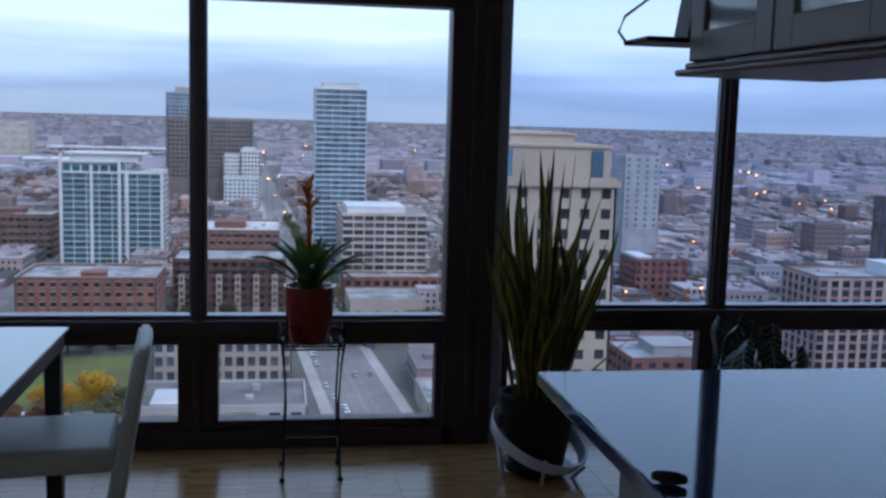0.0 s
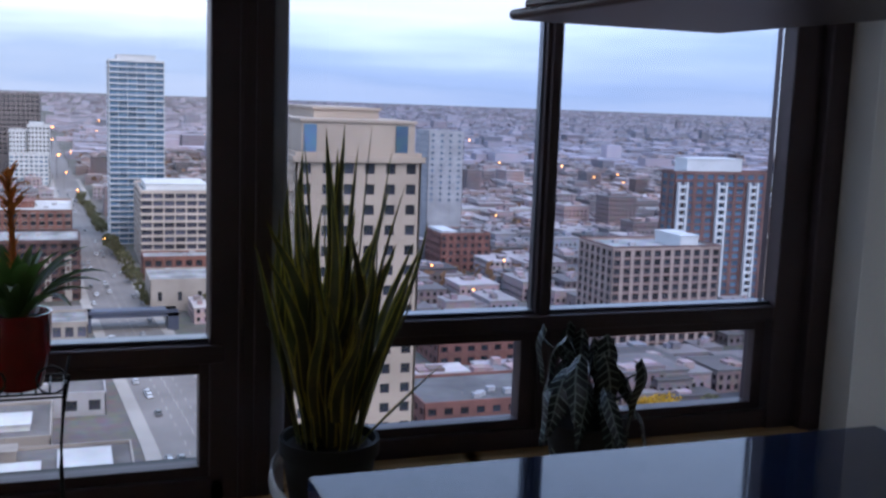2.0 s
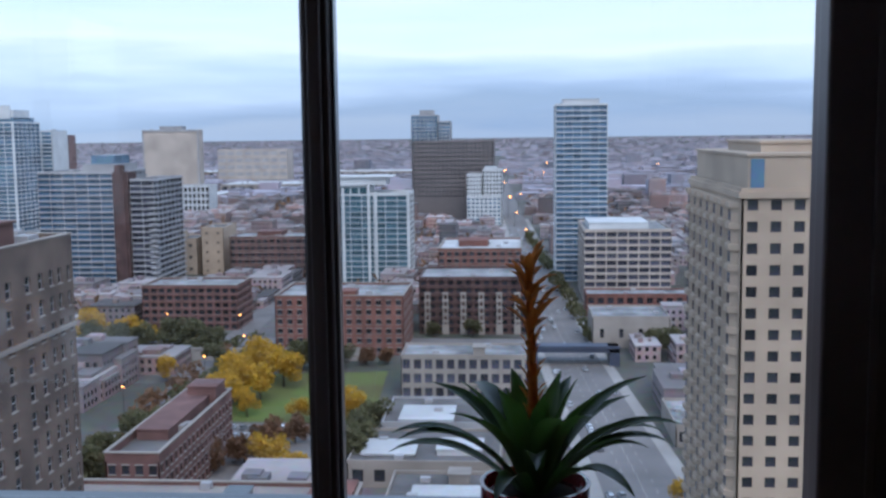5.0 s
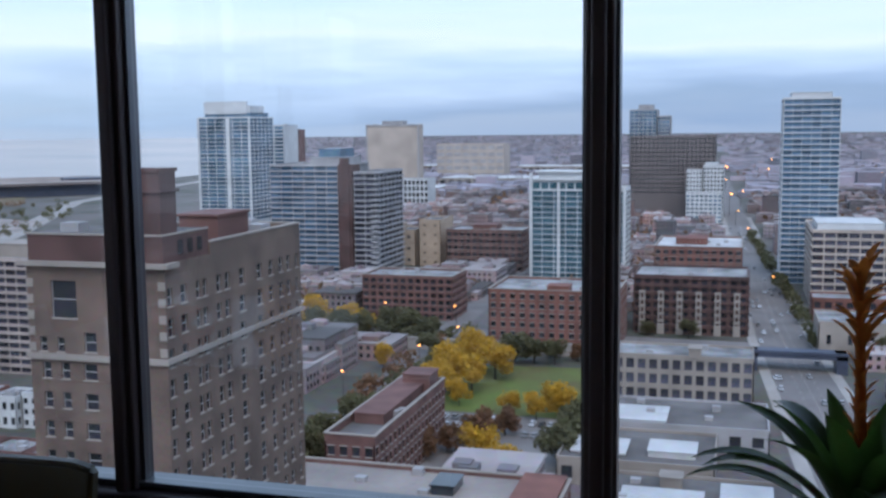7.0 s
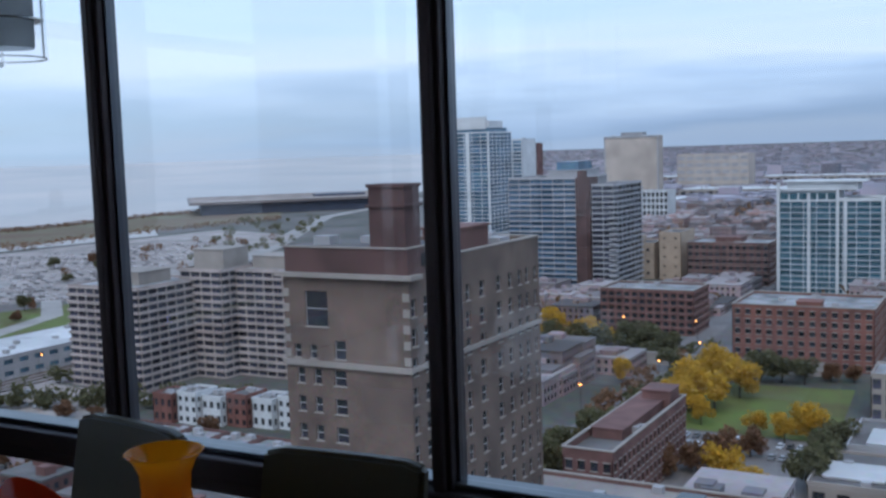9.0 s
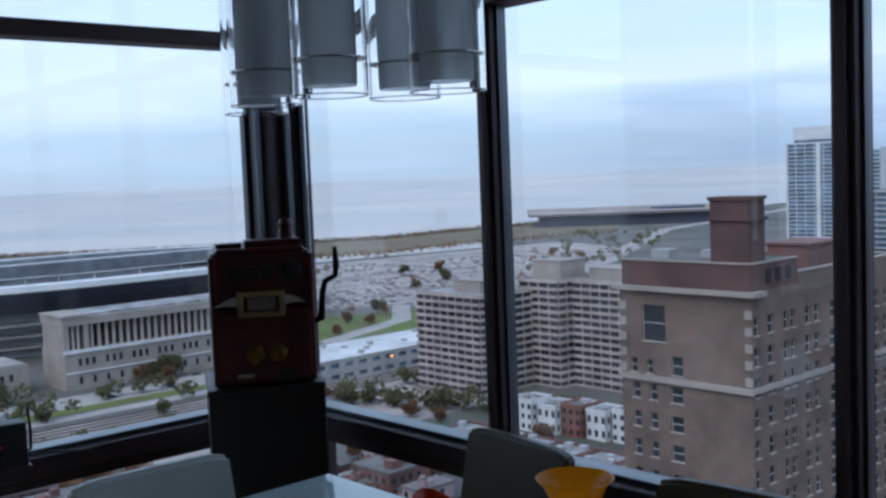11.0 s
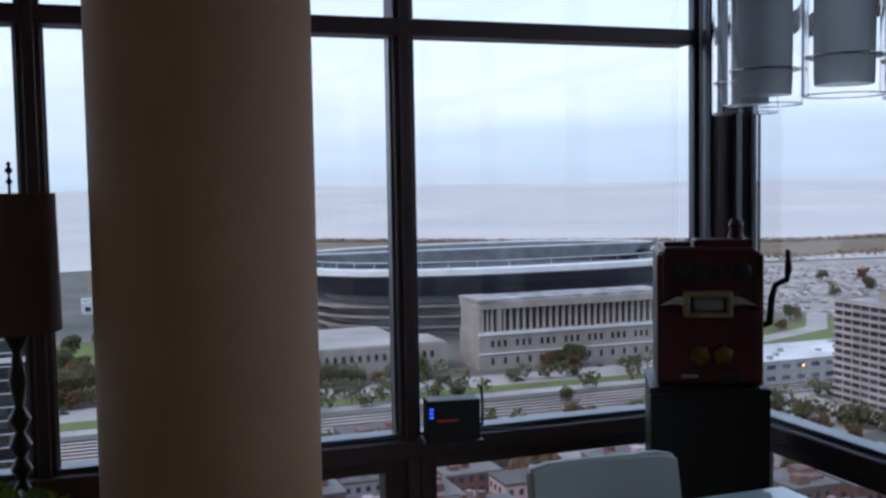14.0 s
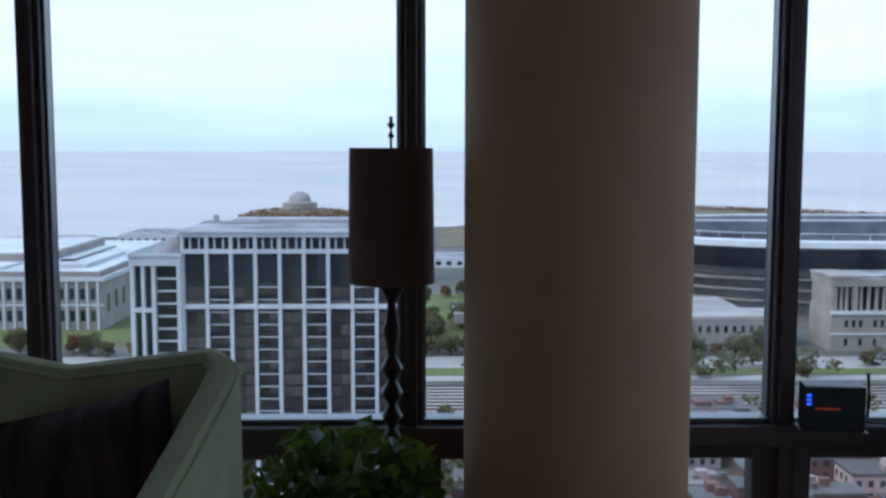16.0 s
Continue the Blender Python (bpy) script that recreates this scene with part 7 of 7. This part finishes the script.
for x, y, k in ((-128, 470, 1), (-165, 470, 1), (-112, 420, 1), (-118, 380, 1), (-130, 330, 1), (-22, 1500, 2.2), (0, 1250, 2), (-4, 1000, 1.6), (6, 850, 1.4), (20, 600, 1.0), (150, 560, 1.3), (170, 420, 1.0), (182, 300, 0.9), (170, 290, 0.9),
                (-366, 300, 1.0), (420, 1150, 2.6), (440, 1170, 2.6), (470, 1120, 2.4), (520, 1060, 2.2), (560, 1000, 2.0), (600, 960, 2.0), (640, 900, 1.8), (430, 1130, 2.4), (405, 1210, 2.6), (300, 900, 1.6), (330, 1500, 2.6), (200, 1700, 2.4), (90, 1900, 2.8), (60, 2100, 3), (40, 1750, 2.6), (-250, 1500, 2.6), (-300, 1650, 2.4), (260, 2000, 3.0), (350, 1900, 3), (700, 1000, 2), (-180, 1300, 2), (631, 1610, 3), (652, 1374, 3.2), (710, 1517, 2.6), (626, 1291, 3.2), (534, 1070, 2.4), (514, 954, 2.0), (516, 898, 2.0), (529, 854, 2.0), (210, 484, 1.3), (170, 477, 1.2), (-23, 1629, 3.6), (-11, 1112, 2.6), (278, 662, 1.5)):
    street_lamp(x, y, k)

# ---- the carpet of low houses out to the horizon ----
rg = np.random.RandomState(5)
KEEP = FOOT + [(-45, 4, 375, 470), (-240, -190, -60, 20), (-345, -290, 140, 270), (-100, -42, 258, 398), (235, 730, 745, 770), (-200, -100, 425, 475), (60, 300, 150, 258), (-130, -112, 240, 900)]


def free_spot(x, y):
    for a, b, c, d in KEEP:
        if a - 13 < x < b + 13 and c - 15 < y < d + 13:
            return False
    line = float(np.interp(y, [130, 270, 466, 700, 1100, 1683, 2600, 5000], [38, 32, 19, 10, -4, -24, -60, -150]))
    return abs(x - line) > 26


def low_city(name, count, size, height, seed, spot, tall=2.6, detail=False, wall=CITY_WALL, roof=CITY_ROOF):
    """Many low houses as walls, roofs, window strips and roof gear."""
    g = np.random.RandomState(seed)
    walls_v, walls_f, roof_v, roof_f, wins, gear = [], [], [], [], [], []
    made = 0
    for _ in range(count * 40):
        if made >= count:
            break
        x, y = spot(g)
        gx, gy = x % 95, y % 190
        if gx < 15 or gy < 16 or not free_spot(x, y) or math.hypot(x, y) > 4700:
            continue
        made += 1
        w, d = g.uniform(0.5, 1.4) * size, g.uniform(0.6, 1.7) * size
        h = height * (0.5 + 0.9 * g.rand()) * (tall if g.rand() > 0.965 else 1)
        z = ground_z(x, y)
        x0, x1, y0, y1 = x - w / 2, x + w / 2, y - d / 2, y + d / 2
        o = len(walls_v)
        walls_v += [(x0, y0, z - 1), (x1, y0, z - 1), (x1, y1, z - 1), (x0, y1, z - 1), (x0, y0, z + h), (x1, y0, z + h), (x1, y1, z + h), (x0, y1, z + h)]
        walls_f += [(o, o + 1, o + 5, o + 4), (o + 1, o + 2, o + 6, o + 5), (o + 2, o + 3, o + 7, o + 6), (o + 3, o, o + 4, o + 7)]
        o = len(roof_v)
        e = 0.25
        roof_v += [(x0 - e, y0 - e, z + h - 0.4), (x1 + e, y0 - e, z + h - 0.4), (x1 + e, y1 + e, z + h - 0.4), (x0 - e, y1 + e, z + h - 0.4),
                   (x0 - e, y0 - e, z + h + 0.3), (x1 + e, y0 - e, z + h + 0.3), (x1 + e, y1 + e, z + h + 0.3), (x0 - e, y1 + e, z + h + 0.3)]
        roof_f += [tuple(o + i for i in f) for f in CUBE[1:]]
        if detail:
            for k in range(int(h / 3.2)):
                zz = z + 1.2 + k * 3.2
                for i in range(int(w / 3)):
                    wins.append((x0 + 0.9 + i * 3, x0 + 2.2 + i * 3, y0 - 0.08, y0 + 0.2, zz, zz + 1.6))
                for i in range(int(d / 3)):
                    if x < 20:
                        wins.append((x1 - 0.2, x1 + 0.08, y0 + 0.9 + i * 3, y0 + 2.2 + i * 3, zz, zz + 1.6))
                    else:
                        wins.append((x0 - 0.08, x0 + 0.2, y0 + 0.9 + i * 3, y0 + 2.2 + i * 3, zz, zz + 1.6))
        for _ in range(3 if detail else 1):
            ax, ay = x + g.uniform(-0.3, 0.3) * w, y + g.uniform(-0.3, 0.3) * d
            q = g.uniform(0.05, 0.16) * w
            gear.append((ax - q, ax + q, ay - q, ay + q, z + h + 0.2, z + h + g.uniform(0.8, 2.6)))
    tagged(new(name, mesh_of(name, walls_v, walls_f, wall)), "low houses of brick and stucco between the streets", "houses", "", "stuff")
    tagged(new(name + "_roofs", mesh_of(name + "_roofs", roof_v, roof_f, roof)), "flat grey and white roofs of low houses", "roofs", "", "stuff")
    tagged(new(name + "_roof_gear", boxes("roof_gear", gear, wall)), "small sheds and vents on low roofs", "roof gear", "", "stuff")
    if wins:
        tagged(new(name + "_windows", boxes("house_windows", wins, PANE_DARK)), "dark windows of the low houses", "windows", "", "stuff")


def south_spot(near_y, far_y):
    def spot(g):
        y = near_y + (far_y - near_y) * g.rand() ** 1.25
        left = -0.50 * y + (0.12 * (y - 1500) if y > 1500 else 0)
        x = left + (1.25 * y - left) * g.rand()
        if y > 1400 and x < -0.44 * y:
            x = -0.44 * y * g.rand()
        return x, y
    return spot


low_city("near_houses", 460, 17, 8, 3, south_spot(200, 560), 1.6, True)
low_city("east_houses", 130, 13, 8, 6, lambda g: (g.uniform(-335, -45), g.uniform(-60, 290)), 1.5, True)
low_city("east_brick_houses", 210, 13, 8, 9, lambda g: (g.uniform(-335, -45), g.uniform(-60, 290)), 1.5, True, BRICK_DARK, ROOF_DARK)
low_city("low_houses", 3400, 18, 9, 1, south_spot(540, 1500), 2.4, True)


def far_city(count, seed):
    """The houses beyond, drawn together towards the rim of the rising plain so that they shrink as on a flat one."""
    g = np.random.RandomState(seed)
    rr = np.linspace(1400, 4870, 600)
    zz = GZ + 68.0 * np.maximum(0, (rr - 1500) / 3400) ** 2
    true_d = 91.5 * rr / (1.5 - zz)
    wv, wf, rv, rf = [], [], [], []
    made = 0
    while made < count:
        dist = 1430 + 13500 * g.rand() ** 1.75
        turn = radians(g.uniform(-23.5, 51))
        tx, ty = dist * math.sin(turn), dist * math.cos(turn)
        if tx % 105 < 14 or ty % 210 < 18:
            continue
        r = float(np.interp(dist, true_d, rr))
        k, squeeze = r / dist, float(np.interp(dist, true_d, np.gradient(rr, true_d)))
        x, y = r * math.sin(turn), r * math.cos(turn)
        if not free_spot(x, y):
            continue
        made += 1
        w, d = g.uniform(14, 46) * k, g.uniform(16, 48) * squeeze
        h = (4 + 8 * g.rand() + (22 * g.rand() if g.rand() > 0.975 else 0)) * k
        z = ground_z(x, y)
        x0, x1, y0, y1 = x - w / 2, x + w / 2, y - d / 2, y + d / 2
        o = len(wv)
        wv += [(x0, y0, z - 1), (x1, y0, z - 1), (x1, y1, z - 1), (x0, y1, z - 1), (x0, y0, z + h), (x1, y0, z + h), (x1, y1, z + h), (x0, y1, z + h)]
        wf += [(o, o + 1, o + 5, o + 4), (o + 1, o + 2, o + 6, o + 5), (o + 3, o, o + 4, o + 7)]
        o = len(rv)
        rv += [(x0, y0, z + h + 0.1), (x1, y0, z + h + 0.1), (x1, y1, z + h + 0.1), (x0, y1, z + h + 0.1)]
        rf.append((o, o + 1, o + 2, o + 3))
    # walls and roofs carry the distance haze in their colour
    tagged(new("far_houses", mesh_of("far_houses", wv, wf, HAZE_WALL)), "low brick and stucco houses out to the horizon with haze in their colour", "houses", "", "stuff")
    tagged(new("far_houses_roofs", mesh_of("far_houses_roofs", rv, rf, HAZE_ROOF)), "flat grey and white roofs out to the horizon with haze in their colour", "roofs", "", "stuff")


far_city(17000, 2)


def street_trees(r):
    while True:
        y = 460 + 1900 * r.random() ** 1.2
        x = -0.45 * y + 1.6 * y * r.random()
        if free_spot(x, y) and math.hypot(x, y) < 4600:
            return (x + r.uniform(-3, 3), y + r.uniform(-3, 3), ground_z(x, y) + r.uniform(2, 9))


tagged(new("street_trees", leaf_cloud("street_trees", 14000, 3.2, street_trees, RUST_LEAF, 31)), "thin brown street trees between the houses", "trees", "", "stuff")


def clumps(seed, count, box, per):
    """Scatter for woods: leaves gathered in clumps inside a slanted field."""
    g = random.Random(seed)
    (ax, ay), (bx, by), width = box
    cs = []
    for _ in range(count):
        t, u = g.random(), g.uniform(-1, 1)
        cs.append((ax + (bx - ax) * t + u * width * 0.7, ay + (by - ay) * t + u * width * 0.7, g.uniform(2.5, 5.0)))

    def shape(r):
        x, y, k = r.choice(cs)
        v = Vector((r.gauss(0, 1), r.gauss(0, 1), r.gauss(0, 1))).normalized() * k * r.uniform(0.5, 1.0)
        return (x + v.x, y + v.y, ground_z(x, y) + k * 1.1 + v.z * 0.8)
    return shape


for seed, n, field, leaf in ((51, 24, ((-520, 430), (-760, 860), 70), RUST_LEAF), (52, 60, ((-600, 720), (-900, 1150), 60), GREEN_LEAF), (53, 16, ((-660, 380), (-930, 640), 50), RUST_LEAF), (54, 90, ((-560, -40), (-900, -120), 70), GREEN_LEAF), (55, 45, ((-113, 240), (-108, 405), 5), GREEN_LEAF), (56, 24, ((-112, 250), (-120, 420), 9), RUST_LEAF), (57, 60, ((-240, 428), (-112, 432), 12), GREEN_LEAF), (58, 30, ((-235, 445), (-150, 450), 8), YELLOW_LEAF), (59, 40, ((130, 225), (260, 250), 14), GREEN_LEAF), (60, 90, ((-330, 120), (-120, 190), 40), RUST_LEAF), (61, 70, ((-340, 10), (-110, 60), 50), GREEN_LEAF), (62, 60, ((-452, -40), (-450, 160), 6), GREEN_LEAF), (63, 30, ((-404, 20), (-402, 330), 5), GREEN_LEAF), (64, 45, ((-426, 60), (-424, 330), 4), GREEN_LEAF), (65, 30, ((-345, 40), (-343, 300), 8), GREEN_LEAF), (66, 40, ((-340, 250), (-250, 290), 12), GREEN_LEAF), (67, 60, ((33, 440), (9, 900), 2), GREEN_LEAF)):
    tagged(new("park_woods", leaf_cloud("park_woods", n * 45, 1.1, clumps(seed, n, field, 45), leaf, seed)), "scattered brown and green trees by the lakefront lots", "woods", "", "stuff")
gp = random.Random(77)
parked = []
for row in range(22):
    for k in range(46):
        if gp.random() < 0.45:
            continue
        u, v = (row + 0.5) / 22, (k + 0.5) / 46
        x = (-900 * (1 - u) - 600 * u) * (1 - v) + (-760 * (1 - u) - 520 * u) * v
        y = (560 * (1 - u) + 400 * u) * (1 - v) + (860 * (1 - u) + 500 * u) * v
        parked.append((x - 2.2, x + 2.2, y - 0.95, y + 0.95, GZ + 0.3, GZ + 1.5))
CAR_MIX = mat("mixed far cars", (0.36, 0.33, 0.33), 0.4, 0.1, 0.05, 1, 5, island=0.6)
tagged(new("parked_cars", boxes("parked_cars", parked, CAR_MIX)), "rows of far parked cars on the parking field", "cars", "", "stuff")
